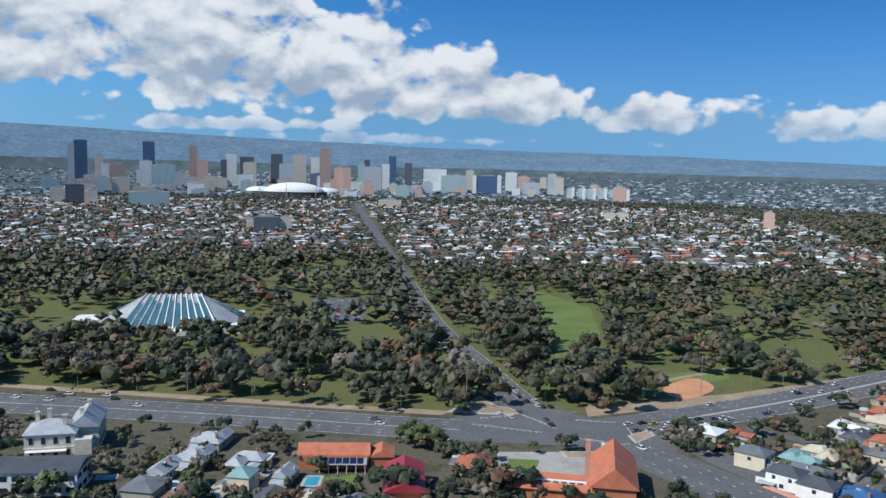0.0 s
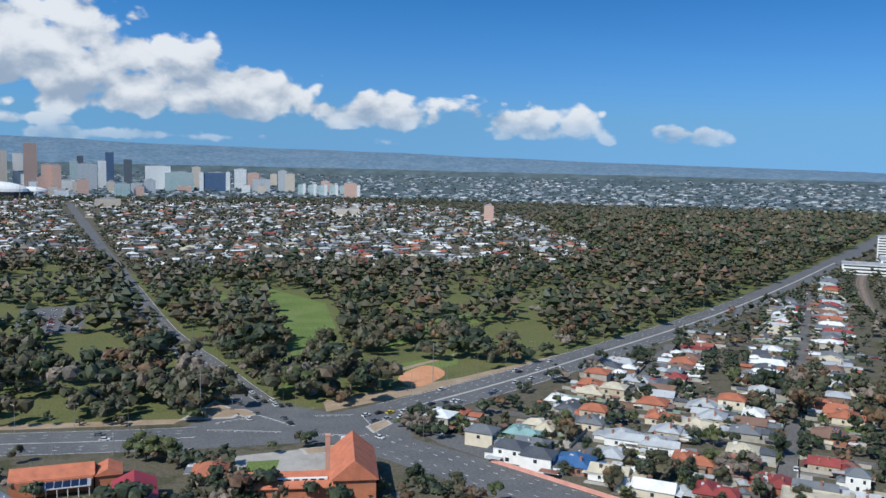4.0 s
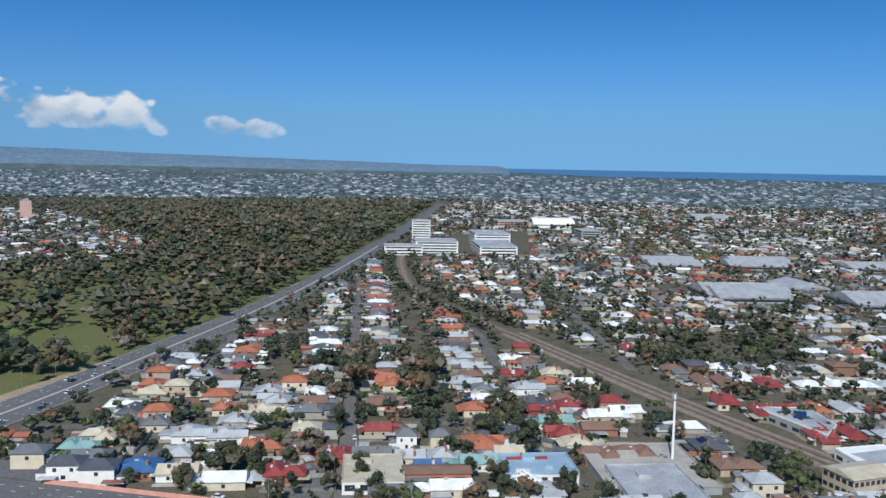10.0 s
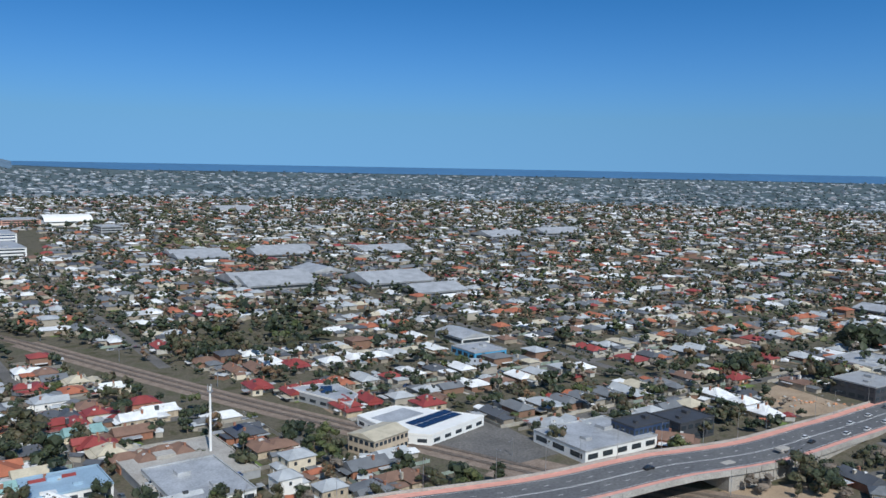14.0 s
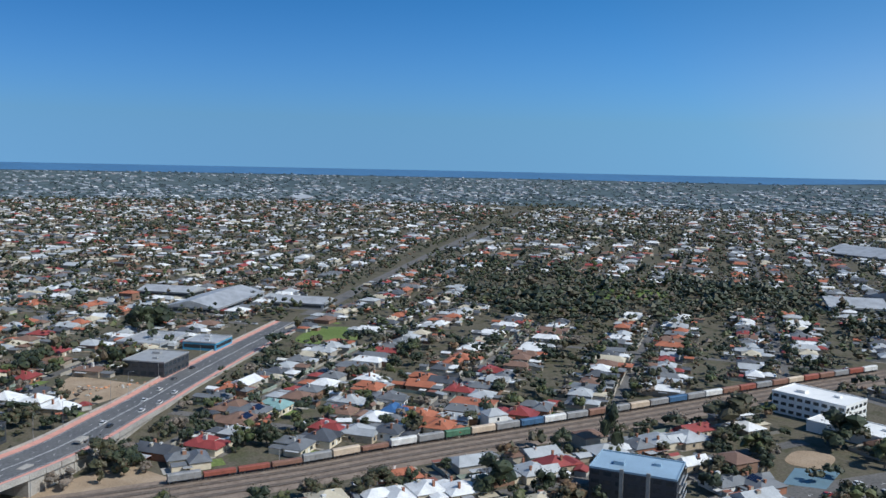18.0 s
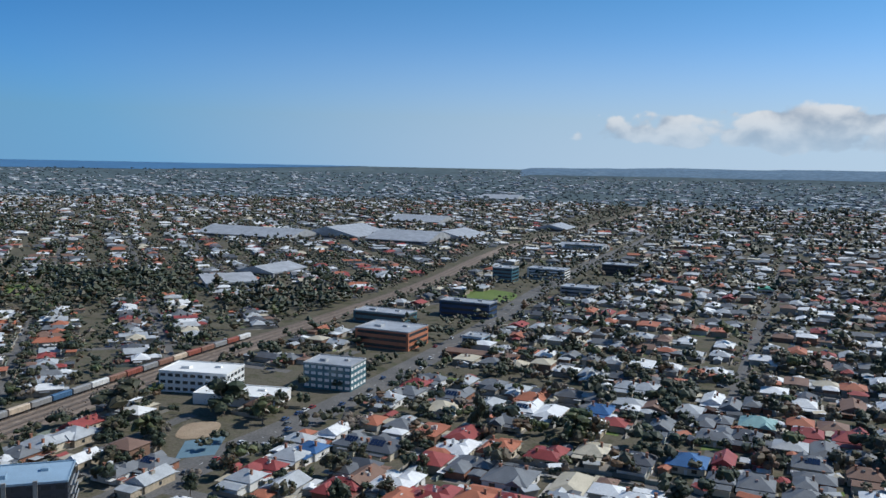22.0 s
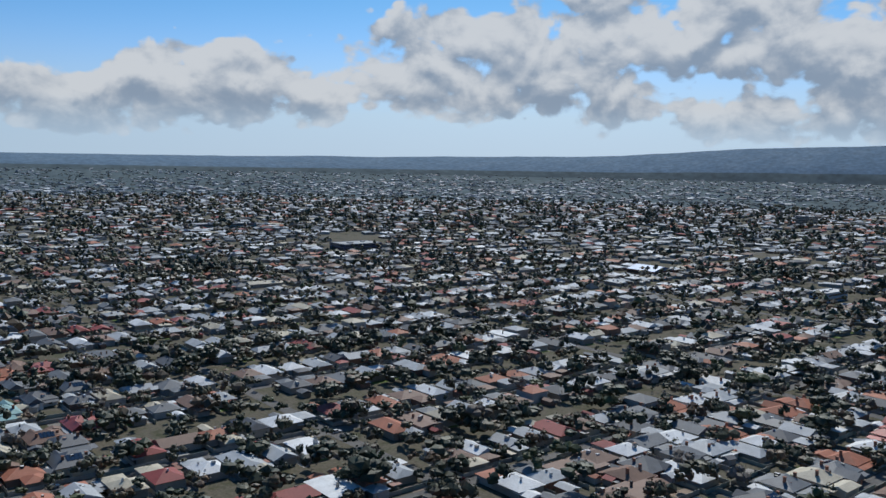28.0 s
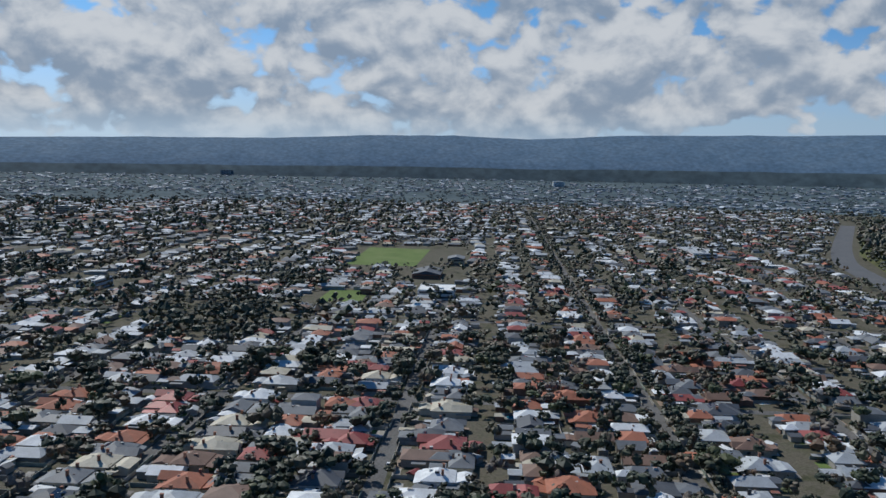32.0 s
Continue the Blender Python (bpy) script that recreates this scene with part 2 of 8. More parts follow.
M_WALL_FAR = material("walls_mixed", (0.4, 0.4, 0.4), 0.85, 0.0, 0.15, 0.3, 3.0, by="island", ramp=[(0.36, 0.33, 0.28), (0.42, 0.41, 0.38), (0.22, 0.13, 0.09), (0.29, 0.25, 0.2), (0.34, 0.31, 0.27)])
WALLS = {
    "cream": material("wall_cream", (0.60, 0.53, 0.41), 0.85, 0, 0.12, 0.4, 6),
    "white": material("wall_white", (0.74, 0.73, 0.70), 0.8, 0, 0.10, 0.4, 6),
    "brick": material("wall_brick", (0.30, 0.14, 0.09), 0.9, 0, 0.25, 0.5, 9, 0.3),
    "stone": material("wall_stone", (0.42, 0.35, 0.26), 0.9, 0, 0.3, 0.8, 5, 0.3),
}
M_GLASS = material("window_glass", (0.03, 0.04, 0.05), 0.08, 0, 0.1, 1, 3, spec=0.7)
M_TRIM = material("white_trim", (0.75, 0.74, 0.71), 0.6, 0, 0.08)
M_SOLAR = material("solar_cells", (0.012, 0.02, 0.05), 0.12, 0, 0.15, 0.6, 3, spec=0.6)
M_ASPHALT = blotched("asphalt", [(0.105, 0.108, 0.115), (0.125, 0.127, 0.132), (0.15, 0.15, 0.15)], 0.05, 0.9, 7, 0.6, 0.9)
M_LANE = blotched("street_asphalt", [(0.10, 0.098, 0.095), (0.135, 0.13, 0.125), (0.17, 0.16, 0.15)], 0.06, 0.9, 7, 0.6, 0.9)
M_PAINT = material("road_paint", (0.72, 0.72, 0.70), 0.7, 0, 0.2, 0.5, 3)
M_CONC = blotched("concrete", [(0.28, 0.26, 0.24), (0.36, 0.34, 0.31), (0.42, 0.40, 0.37)], 0.1, 0.9)
M_GARDEN = blotched("suburb_ground", [(0.045, 0.050, 0.026), (0.07, 0.07, 0.04), (0.12, 0.105, 0.08), (0.175, 0.155, 0.13), (0.065, 0.075, 0.036)], 0.06, 0.95, 8, 0.7, 0.8)
# ground of the outer rings, with blue-grey haze painted into its colour
M_HAZY_PLAIN = blotched("hazed_plain", [(0.06, 0.088, 0.10), (0.078, 0.108, 0.118), (0.10, 0.13, 0.135)], 0.004, 1.0, 7, 0.6, 0.02)
# walls of the farthest houses, haze mixed into the colour
M_WALL_HAZED = material("walls_hazed", (0.26, 0.29, 0.32), 0.9, 0, 0.2, 0.05, 0.5)
M_GRASS = blotched("park_grass", [(0.085, 0.098, 0.04), (0.13, 0.132, 0.055), (0.22, 0.185, 0.11), (0.10, 0.12, 0.045)], 0.025, 0.95, 7, 0.62, 0.7)
M_LAWN = blotched("mown_lawn", [(0.10, 0.145, 0.042), (0.13, 0.18, 0.055), (0.165, 0.20, 0.075)], 0.03, 0.95, 5, 0.55, 0.7)
M_DIRT = blotched("bare_earth", [(0.26, 0.19, 0.13), (0.33, 0.25, 0.175), (0.40, 0.31, 0.23)], 0.08, 0.95)
M_SAND = blotched("red_sand", [(0.50, 0.23, 0.12), (0.55, 0.27, 0.15), (0.60, 0.31, 0.18)], 0.06, 0.95)
M_SLEEPER = blotched("sleepers", [(0.12, 0.10, 0.085), (0.16, 0.135, 0.115), (0.20, 0.17, 0.15)], 0.4, 0.95)
M_BALLAST = blotched("ballast", [(0.17, 0.13, 0.105), (0.23, 0.18, 0.145), (0.29, 0.235, 0.19)], 0.2, 0.95)
# sea blue, with some of the horizon's haze painted in
M_HAZY_WATER = material("sea", (0.06, 0.16, 0.29), 0.6, 0, 0.1, 0.002, 0.02)
# the blue of distance haze is put into the hills' base colour
M_HAZY_HILL = blotched("hazy_wooded_hills", [(0.09, 0.152, 0.215), (0.118, 0.184, 0.25), (0.15, 0.215, 0.275)], 0.008, 1.0, 9, 0.68, 0.04, 0.2)
M_BARK = material("bark", (0.20, 0.16, 0.125), 0.9, 0, 0.3, 0.8, 5, 0.3)
LEAF = {
    "gum": material("leaves_gum", (0.061, 0.057, 0.030), 0.6, 0, 0.4, 0.25, 1.5, by="island", ramp=[(0.055, 0.055, 0.027), (0.075, 0.066, 0.037), (0.045, 0.048, 0.024), (0.086, 0.064, 0.039), (0.061, 0.064, 0.033)]),
    "dark": material("leaves_dark", (0.024, 0.036, 0.018), 0.6, 0, 0.4, 0.25, 1.5, by="island", ramp=[(0.022, 0.032, 0.017), (0.034, 0.045, 0.022), (0.018, 0.027, 0.014), (0.041, 0.053, 0.025)]),
    "bright": material("leaves_bright", (0.060, 0.078, 0.025), 0.6, 0, 0.4, 0.25, 1.5, by="island", ramp=[(0.053, 0.066, 0.021), (0.068, 0.085, 0.030), (0.045, 0.058, 0.021), (0.082, 0.090, 0.033)]),
    "rust": material("leaves_rust", (0.122, 0.071, 0.042), 0.6, 0, 0.4, 0.25, 1.5, by="island", ramp=[(0.112, 0.063, 0.037), (0.142, 0.087, 0.046), (0.087, 0.061, 0.034), (0.071, 0.066, 0.037)]),
    # farthest crowns: leaf green paled and blued to stand for haze
    "far": material("leaves_hazed", (0.06, 0.085, 0.085), 0.8, 0, 0.3, 0.02, 0.3, by="island", ramp=[(0.062, 0.09, 0.098), (0.08, 0.11, 0.116), (0.055, 0.082, 0.09), (0.09, 0.12, 0.12)]),
    "bare": material("twigs", (0.169, 0.137, 0.111), 0.8, 0, 0.3, 0.25, 1.5, by="island", ramp=[(0.156, 0.130, 0.104), (0.195, 0.156, 0.124), (0.130, 0.111, 0.091)]),
}


# ---- mesh helpers ----
class Build:
    """Gathers faces, then makes one mesh."""

    def __init__(self):
        self.v, self.f, self.m = [], [], []

    def add(self, verts, faces, mat=0):
        n = len(self.v)
        self.v += verts
        self.f += [tuple(i + n for i in f) for f in faces]
        self.m += [mat] * len(faces)
        return self

    def prism(self, pts, z0, z1, mat=0, top=None):
        """Upright walls over an outline (counter-clockwise), closed above and below. top: another material for the lid."""
        k = len(pts)
        self.add([(x, y, z0) for x, y in pts] + [(x, y, z1) for x, y in pts], [(i, (i + 1) % k, k + (i + 1) % k, k + i) for i in range(k)] + [tuple(range(k - 1, -1, -1))], mat)
        self.add([(x, y, z1) for x, y in pts], [tuple(range(k))], mat if top is None else top)
        return self

    def box(self, cx, cy, z0, sx, sy, h, turn=0.0, mat=0, top=None):
        return self.prism(rect(cx, cy, sx, sy, turn), z0, z0 + h, mat, top)

    def hip(self, cx, cy, z, sx, sy, h, inset=None, turn=0.0, mat=0, thick=0.18):
        """A hipped roof with its ridge along the longer side; inset 0 makes a gable."""
        long_x = sx >= sy
        a, b = (sx / 2, sy / 2)
        ins = (min(a, b) if inset is None else inset)
        r = [(-a + ins, 0), (a - ins, 0)] if long_x else [(0, -b + ins), (0, b - ins)]
        low = [(-a, -b), (a, -b), (a, b), (-a, b)]
        pts = [(x, y, z) for x, y in low] + [(x, y, z + thick) for x, y in low] + [(x, y, z + thick + h) for x, y in r]
        c, s = math.cos(turn), math.sin(turn)
        pts = [(cx + x * c - y * s, cy + x * s + y * c, q) for x, y, q in pts]
        sides = [(0, 1, 5, 4), (1, 2, 6, 5), (2, 3, 7, 6), (3, 0, 4, 7), (3, 2, 1, 0)]
        roof = [(4, 5, 9, 8), (5, 6, 9), (6, 7, 8, 9), (7, 4, 8)] if long_x else [(4, 5, 8), (5, 6, 9, 8), (6, 7, 9), (7, 4, 8, 9)]
        return self.add(pts, sides + roof, mat)

    def tube(self, a, b, ra, rb, n=6, mat=0):
        a, b = Vector(a), Vector(b)
        q = (b - a).to_track_quat("Z", "Y")
        ring = [Vector((math.cos(i * math.tau / n), math.sin(i * math.tau / n), 0)) for i in range(n)]
        pts = [tuple(a + q @ (p * ra)) for p in ring] + [tuple(b + q @ (p * rb)) for p in ring]
        return self.add(pts, [(i, (i + 1) % n, n + (i + 1) % n, n + i) for i in range(n)] + [tuple(range(n - 1, -1, -1)), tuple(range(n, 2 * n))], mat)

    def mesh(self, name, *mats):
        me = bpy.data.meshes.new(name)
        me.from_pydata(self.v, [], self.f)
        for m in mats:
            me.materials.append(m)
        if len(mats) > 1:
            me.polygons.foreach_set("material_index", self.m)
        return me


def rect(cx, cy, sx, sy, turn=0.0):
    c, s = math.cos(turn), math.sin(turn)
    return [(cx + x * c - y * s, cy + x * s + y * c) for x, y in ((-sx / 2, -sy / 2), (sx / 2, -sy / 2), (sx / 2, sy / 2), (-sx / 2, sy / 2))]


def part(name, build, mat, parent, label="", at=None):
    ob = new(name, build.mesh(name, *(mat if isinstance(mat, tuple) else (mat,))))
    ob.parent = parent
    if at:
        ob.location = at
    return tagged(ob, label)


def thing(name, label, category, x=0.0, y=0.0, z=0.0, turn=0.0, group="", kind=""):
    ob = new(name)
    ob.empty_display_size = 0.5
    ob.location, ob.rotation_euler = (x, y, z), (0, 0, turn)
    return tagged(ob, label, category, group, kind)


def ngon_mesh(name, verts, tris, mats, index=None, flat=False):
    """A mesh of triangles from arrays."""
    me = bpy.data.meshes.new(name)
    me.vertices.add(len(verts))
    me.vertices.foreach_set("co", np.ascontiguousarray(verts, np.float32).ravel())
    me.loops.add(tris.size)
    me.loops.foreach_set("vertex_index", np.ascontiguousarray(tris, np.int32).ravel())
    me.polygons.add(len(tris))
    me.polygons.foreach_set("loop_start", np.arange(0, tris.size, 3, dtype=np.int32))
    for m in mats:
        me.materials.append(m)
    if index is not None:
        me.polygons.foreach_set("material_index", np.ascontiguousarray(index, np.int32))
    me.update(calc_edges=True)
    if flat:
        me.shade_flat()
    return me


def as_tris(build):
    tris, idx = [], []
    for f, m in zip(build.f, build.m):
        for i in range(1, len(f) - 1):
            tris.append((f[0], f[i], f[i + 1]))
            idx.append(m)
    return np.array(build.v, float), np.array(tris, int), np.array(idx, int)


def scatter(name, templates, rows, mats, label, category, flat=False):
    """ONE object of kind stuff: rows of template number, x, y, z, turn, scale x, y, z."""
    vs, ts, ix, n = [], [], [], 0
    rows = np.asarray(rows, float)
    for k, (V, F, I) in enumerate(templates):
        r = rows[rows[:, 0].astype(int) == k]
        if not len(r):
            continue
        c, s = np.cos(r[:, 4])[:, None], np.sin(r[:, 4])[:, None]
        x, y, z = V[None, :, 0] * r[:, 5:6], V[None, :, 1] * r[:, 6:7], V[None, :, 2] * r[:, 7:8]
        P = np.stack([x * c - y * s + r[:, 1:2], x * s + y * c + r[:, 2:3], z + r[:, 3:4]], -1)
        vs.append(P.reshape(-1, 3))
        ts.append((F[None] + (n + np.arange(len(r)) * len(V))[:, None, None]).reshape(-1, 3))
        ix.append(np.tile(I, len(r)))
        n += len(r) * len(V)
    ob = new(name, ngon_mesh(name, np.concatenate(vs), np.concatenate(ts), mats, np.concatenate(ix), flat))
    return tagged(ob, label, category, kind="stuff")


# ---- the lie of the land ----
FLAT, RIM = 2780.0, 4920.0


def dip(r):
    """Degrees below the horizon at which the plain shows, r metres out."""
    r = np.asarray(r, float)
    d0 = math.degrees(math.atan(EYE / FLAT))
    return np.where(r <= FLAT, np.degrees(np.arctan(EYE / np.maximum(r, 1))), d0 + (0.22 - d0) * (r - FLAT) / (RIM - FLAT))


def lie(x, y):
    r = np.hypot(x, y)
    return np.where(r <= FLAT, 0.0, EYE - r * np.tan(np.radians(dip(r))))


def shrink(x, y):
    r = np.hypot(x, y)
    return np.where(r <= FLAT, 1.0, r * np.tan(np.radians(dip(r))) / EYE)


def inside(poly, x, y):
    x, y = np.asarray(x, float), np.asarray(y, float)
    hit = np.zeros(x.shape, bool)
    for (x0, y0), (x1, y1) in zip(poly, poly[1:] + poly[:1]):
        with np.errstate(divide="ignore", invalid="ignore"):
            hit ^= ((y0 > y) != (y1 > y)) & (x < (x1 - x0) * (y - y0) / (y1 - y0) + x0)
    return hit


def away(line, x, y):
    """Distance from a line of points."""
    x, y = np.asarray(x, float), np.asarray(y, float)
    best = np.full(x.shape, 1e9)
    for (x0, y0), (x1, y1) in zip(line, line[1:]):
        dx, dy = x1 - x0, y1 - y0
        k = np.clip(((x - x0) * dx + (y - y0) * dy) / (dx * dx + dy * dy + 1e-9), 0, 1)
        best = np.minimum(best, np.hypot(x - x0 - k * dx, y - y0 - k * dy))
    return best


def rounded(line, n=8):
    """A smooth line through the points."""
    p = [Vector(q).to_2d() if len(q) > 2 else Vector(q) for q in line]
    p = [2 * p[0] - p[1]] + p + [2 * p[-1] - p[-2]]
    out = []
    for a, b, c, d in zip(p, p[1:], p[2:], p[3:]):
        for i in range(n):
            t = i / n
            out.append(tuple(0.5 * ((2 * b) + (c - a) * t + (2 * a - 5 * b + 4 * c - d) * t * t + (3 * b - a - 3 * c + d) * t ** 3)))
    return out + [tuple(p[-2])]


def ribbon(build, line, half, z, mat=0, off=0.0):
    """A strip along a line of points; z: a height, or a function of x, y."""
    L, R = [], []
    for i, (x, y) in enumerate(line):
        a, b = line[max(i - 1, 0)], line[min(i + 1, len(line) - 1)]
        d = Vector((b[0] - a[0], b[1] - a[1])).normalized()
        n = Vector((-d.y, d.x))
        h = z(x, y) if callable(z) else z
        L.append((x + n.x * (off + half), y + n.y * (off + half), h))
        R.append((x + n.x * (off - half), y + n.y * (off - half), h))
    k = len(line)
    build.add(R + L, [(i, i + 1, k + i + 1, k + i) for i in range(k - 1)], mat)
    return build


def dashes(build, line, half, length, gap, z, off=0.0):
    run, on, seg = 0.0, True, []
    for (x0, y0), (x1, y1) in zip(line, line[1:]):
        d = math.hypot(x1 - x0, y1 - y0)
        n = max(1, int(d / 1.0))
        for i in range(n):
            p = (x0 + (x1 - x0) * i / n, y0 + (y1 - y0) * i / n)
            run += d / n
            if on:
                seg.append(p)
            if run > (length if on else gap):
                if on and len(seg) > 1:
                    ribbon(build, [seg[0], seg[-1]], half, z, 0, off)
                on, run, seg = not on, 0.0, []


# ---- plan: main lines ----
FITZROY = rounded([(-1916.2, 1148.2), (-1222.7, 726.3), (-951.2, 600), (-530.5, 461.1), (-328.4, 416.8), (-214.7, 404.2), (-94.7, 390.3), (0, 376.4), (63.2, 376.4), (151.6, 416.8), (256.4, 480), (447.2, 603.8), (707.4, 799.6), (1141.9, 1145.7), (1894.7, 1755.8)])
JEFFCOTT = rounded([(58.1, 378.9), (41.7, 423.2), (21.5, 510.3), (-5.1, 627.8), (-36.6, 853.9), (-83.4, 1193.7), (-160.4, 1782.3), (-261.5, 2522.5)])
TORRENS = rounded([(50.5, 394.1), (78.3, 358.7), (116.2, 298.1), (160.4, 217.3), (200.8, 152.8), (241.3, 87.2), (281.7, 22.7), (313.3, -13.9), (354.9, -60.6), (406.7, -101.1), (458.5, -144), (589.9, -270.3), (819.8, -500.2), (1136.8, -821.1), (1894.7, -1591.6)])
RAIL = rounded([(1389.5, 1136.8), (884.2, 871.6), (631.6, 637.9), (530.5, 486.3), (468.6, 356.2), (421.9, 256.4), (384, 171.8), (343.6, 72), (313.3, -12.6), (295.6, -126.3), (291.8, -189.5), (280.4, -303.2), (269.1, -442.1), (247.6, -631.6), (232.4, -821.1), (222.3, -1275.8), (138.9, -1864.4), (75.8, -2526.3), (130.1, -3223.6)])
CHURCHILL = rounded([(237.5, -37.9), (202.1, -164.2), (175.6, -284.2), (152.8, -397.9), (126.3, -630.3), (101.1, -949.9), (-56.8, -2152.4), (-252.6, -3663.2)])
PARK = [(-1894.7, 1174.7), (-1212.6, 747.8), (-934.7, 621.5), (-530.5, 482.5), (-315.8, 439.6), (-137.7, 424.4), (11.4, 401.7), (37.9, 404.2), (88.4, 406.7), (154.1, 438.3), (262.7, 500.2), (442.1, 618.9), (701.1, 814.7), (1136.8, 1162.1), (1768.4, 1680), (1642.1, 1894.7), (1263.2, 1844.2), (843.8, 1883.4), (707.4, 1452.6), (606.3, 1073.7), (516.6, 978.9), (314.5, 915.8), (141.5, 973.9), (-20.2, 909.5), (-107.4, 1098.9), (-414.3, 1056), (-631.6, 985.3), (-1136.8, 1136.8), (-1768.4, 1515.8)]

ground_r = np.concatenate([[30, 100, 250, 500, 1000, 1800], np.linspace(FLAT, RIM, 14)])
SEG = 144
gv, gf = [(0, 0, 0)], []
for r in ground_r:
    for i in range(SEG):
        a = i * math.tau / SEG
        x, y = r * math.sin(a), r * math.cos(a)
        gv.append((x, y, float(lie(x, y))))
for k in range(len(ground_r)):
    for i in range(SEG):
        j = (i + 1) % SEG
        if k == 0:
            gf.append((0, 1 + j, 1 + i))
        else:
            a, b = 1 + (k - 1) * SEG, 1 + k * SEG
            gf.append((a + i, a + j, b + j, b + i))
ground = Build().add(gv, gf)
# rings past the flat take the haze-tinted ground
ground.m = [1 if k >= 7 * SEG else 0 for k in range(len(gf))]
ob = new("ground", ground.mesh("ground", M_GARDEN, M_HAZY_PLAIN))
ob.data.shade_smooth()
tagged(ob, "suburban plain of gardens and bare earth, outer rings tinted as haze", "ground", kind="structure")

# hills that close the east and south; the sea in the west
RIDGE = [(0, 1.05), (8, 0.95), (16, 0.75), (27, 0.42), (36, 0.22), (46, 0.0), (60, -0.25), (160, -0.25), (170, -0.12), (180, 0.05), (196, 0.16), (212, 0.24), (222, 0.38), (232, 0.55), (240, 0.75), (248, 1.35), (256, 1.6), (264, 1.75), (270, 2.05), (276, 2.15), (281, 1.95), (287, 2.3), (294, 2.35), (302, 2.4), (318, 2.4), (330, 2.1), (340, 1.75), (350, 1.4), (360, 1.05)]
hv, hf, steps = [], [], 7


def hill_at(deg, f):
    """Height of the range at an azimuth, f from its foot (0) to its crest (1)."""
    e = float(np.interp(deg, [p[0] for p in RIDGE], [p[1] for p in RIDGE])) + 0.06 * noise.noise((deg * 0.23, 0, 0)) + 0.03 * noise.noise((deg * 0.9, 5, 0))
    r = 4400 + 530 * f
    x, y = r * math.sin(radians(deg)), r * math.cos(radians(deg))
    top, base = EYE + r * math.tan(radians(e)), float(lie(x, y)) - 3.0
    z = base + max(0, top - base) * (f ** 0.75) + (6 * noise.noise((x * 0.006, y * 0.006, 0)) * f * (1 - f) * 4 if e > 0.3 else 0)
    return x, y, z if e > -0.1 else base - 4


for i in range(361):
    for k in range(steps):
        hv.append(hill_at(i, k / (steps - 1)))
for i in range(360):
    for k in range(steps - 1):
        a = i * steps + k
        hf.append((a, a + 1, a + steps + 1, a + steps))
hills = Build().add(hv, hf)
# the foot of the slope shares the haze-tinted colour of the plain
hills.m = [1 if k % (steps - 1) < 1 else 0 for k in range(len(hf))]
ob = new("hills", hills.mesh("hills", M_HAZY_HILL, M_HAZY_PLAIN))
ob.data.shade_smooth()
tagged(ob, "long wooded range of hills on the horizon, blue with painted haze", "hills", kind="structure")

sv, sf = [], []
AZ0, AZ1 = 44, 160
for i in range(AZ0, AZ1 + 1):
    w = min(1.0, (i - AZ0) / 14, (AZ1 - i) / 14)
    for r in (RIM - 420 * w - 5, RIM - 200 * w, RIM):
        x, y = r * math.sin(radians(i)), r * math.cos(radians(i))
        sv.append((x, y, float(lie(x, y)) + 1.5))
for i in range(AZ1 - AZ0):
    for k in (0, 1):
        a = i * 3 + k
        sf.append((a, a + 3, a + 4, a + 1))
tagged(new("water", Build().add(sv, sf).mesh("water", M_HAZY_WATER)), "blue strip of open sea, its colour moved towards haze", "sea", kind="structure")

park = Build()
park.add([(x, y, 0.06) for x, y in PARK], [tuple(range(len(PARK)))])
tagged(new("park_lawn", park.mesh("park_lawn", M_GRASS)), "dry green parkland grass with worn patches", "grass", kind="structure")


def road(name, line, half, mat, z, label):
    tagged(new(name, ribbon(Build(), line, half, z).mesh(name, mat)), label, "road", kind="structure")


def ramp_up(x, y):
    """Height of the main road's carriageway: it climbs over the railway."""
    s = (x - 282) * 0.71 - (y - 23) * 0.71
    return 0.13 + 8.6 * max(0.0, min(1.0, (s + 190) / 140, (208 - s) / 145)) ** 1.0


road("road_fitzroy", FITZROY, 15.6, M_ASPHALT, 0.10, "wide grey asphalt road with several lanes")
road("road_jeffcott", JEFFCOTT, 9.2, M_ASPHALT, 0.115, "grey asphalt road running towards the city")
road("road_churchill", CHURCHILL, 9.4, M_LANE, 0.10, "straight grey asphalt road lined with trees")
AVENUE = [(-270, 124), (-310, 129.5), (-384, 142), (-536, 165), (-749, 199), (-1237, 278), (-2000, 400), (-2600, 498)]
road("road_avenue", AVENUE, 4.2, M_LANE, 0.11, "straight grey road under old street trees")
road("rail_yard_bed", [p for p in RAIL if -530 < p[1] < 50], 14.5, M_BALLAST, 0.08, "wide brown ballast of the railway yard")
road("rail_bed_cutting", [p for p in RAIL if p[1] > 361], 4.5, M_BALLAST, 0.085, "narrow brown ballast of the railway between gardens")
road("rail_bed", [p for p in RAIL if p[1] < 374], 8.8, M_BALLAST, 0.09, "brown ballast bed of the railway")
road("road_torrens_outer", [p for p in TORRENS if p[0] > 594], 7.0, M_LANE, 0.12, "grey main road running on between suburbs")
road("road_torrens", [p for p in TORRENS if p[0] < 606], 13.9, M_ASPHALT, ramp_up, "grey asphalt main road that climbs onto a bridge")


# ---- suburbs: street grids ----
FREE = []  # places kept clear of houses and trees: polygons


def keep(*poly):
    FREE.append(list(poly))


def keep_box(cx, cy, sx, sy, turn=0.0):
    FREE.append(rect(cx, cy, sx, sy, turn))



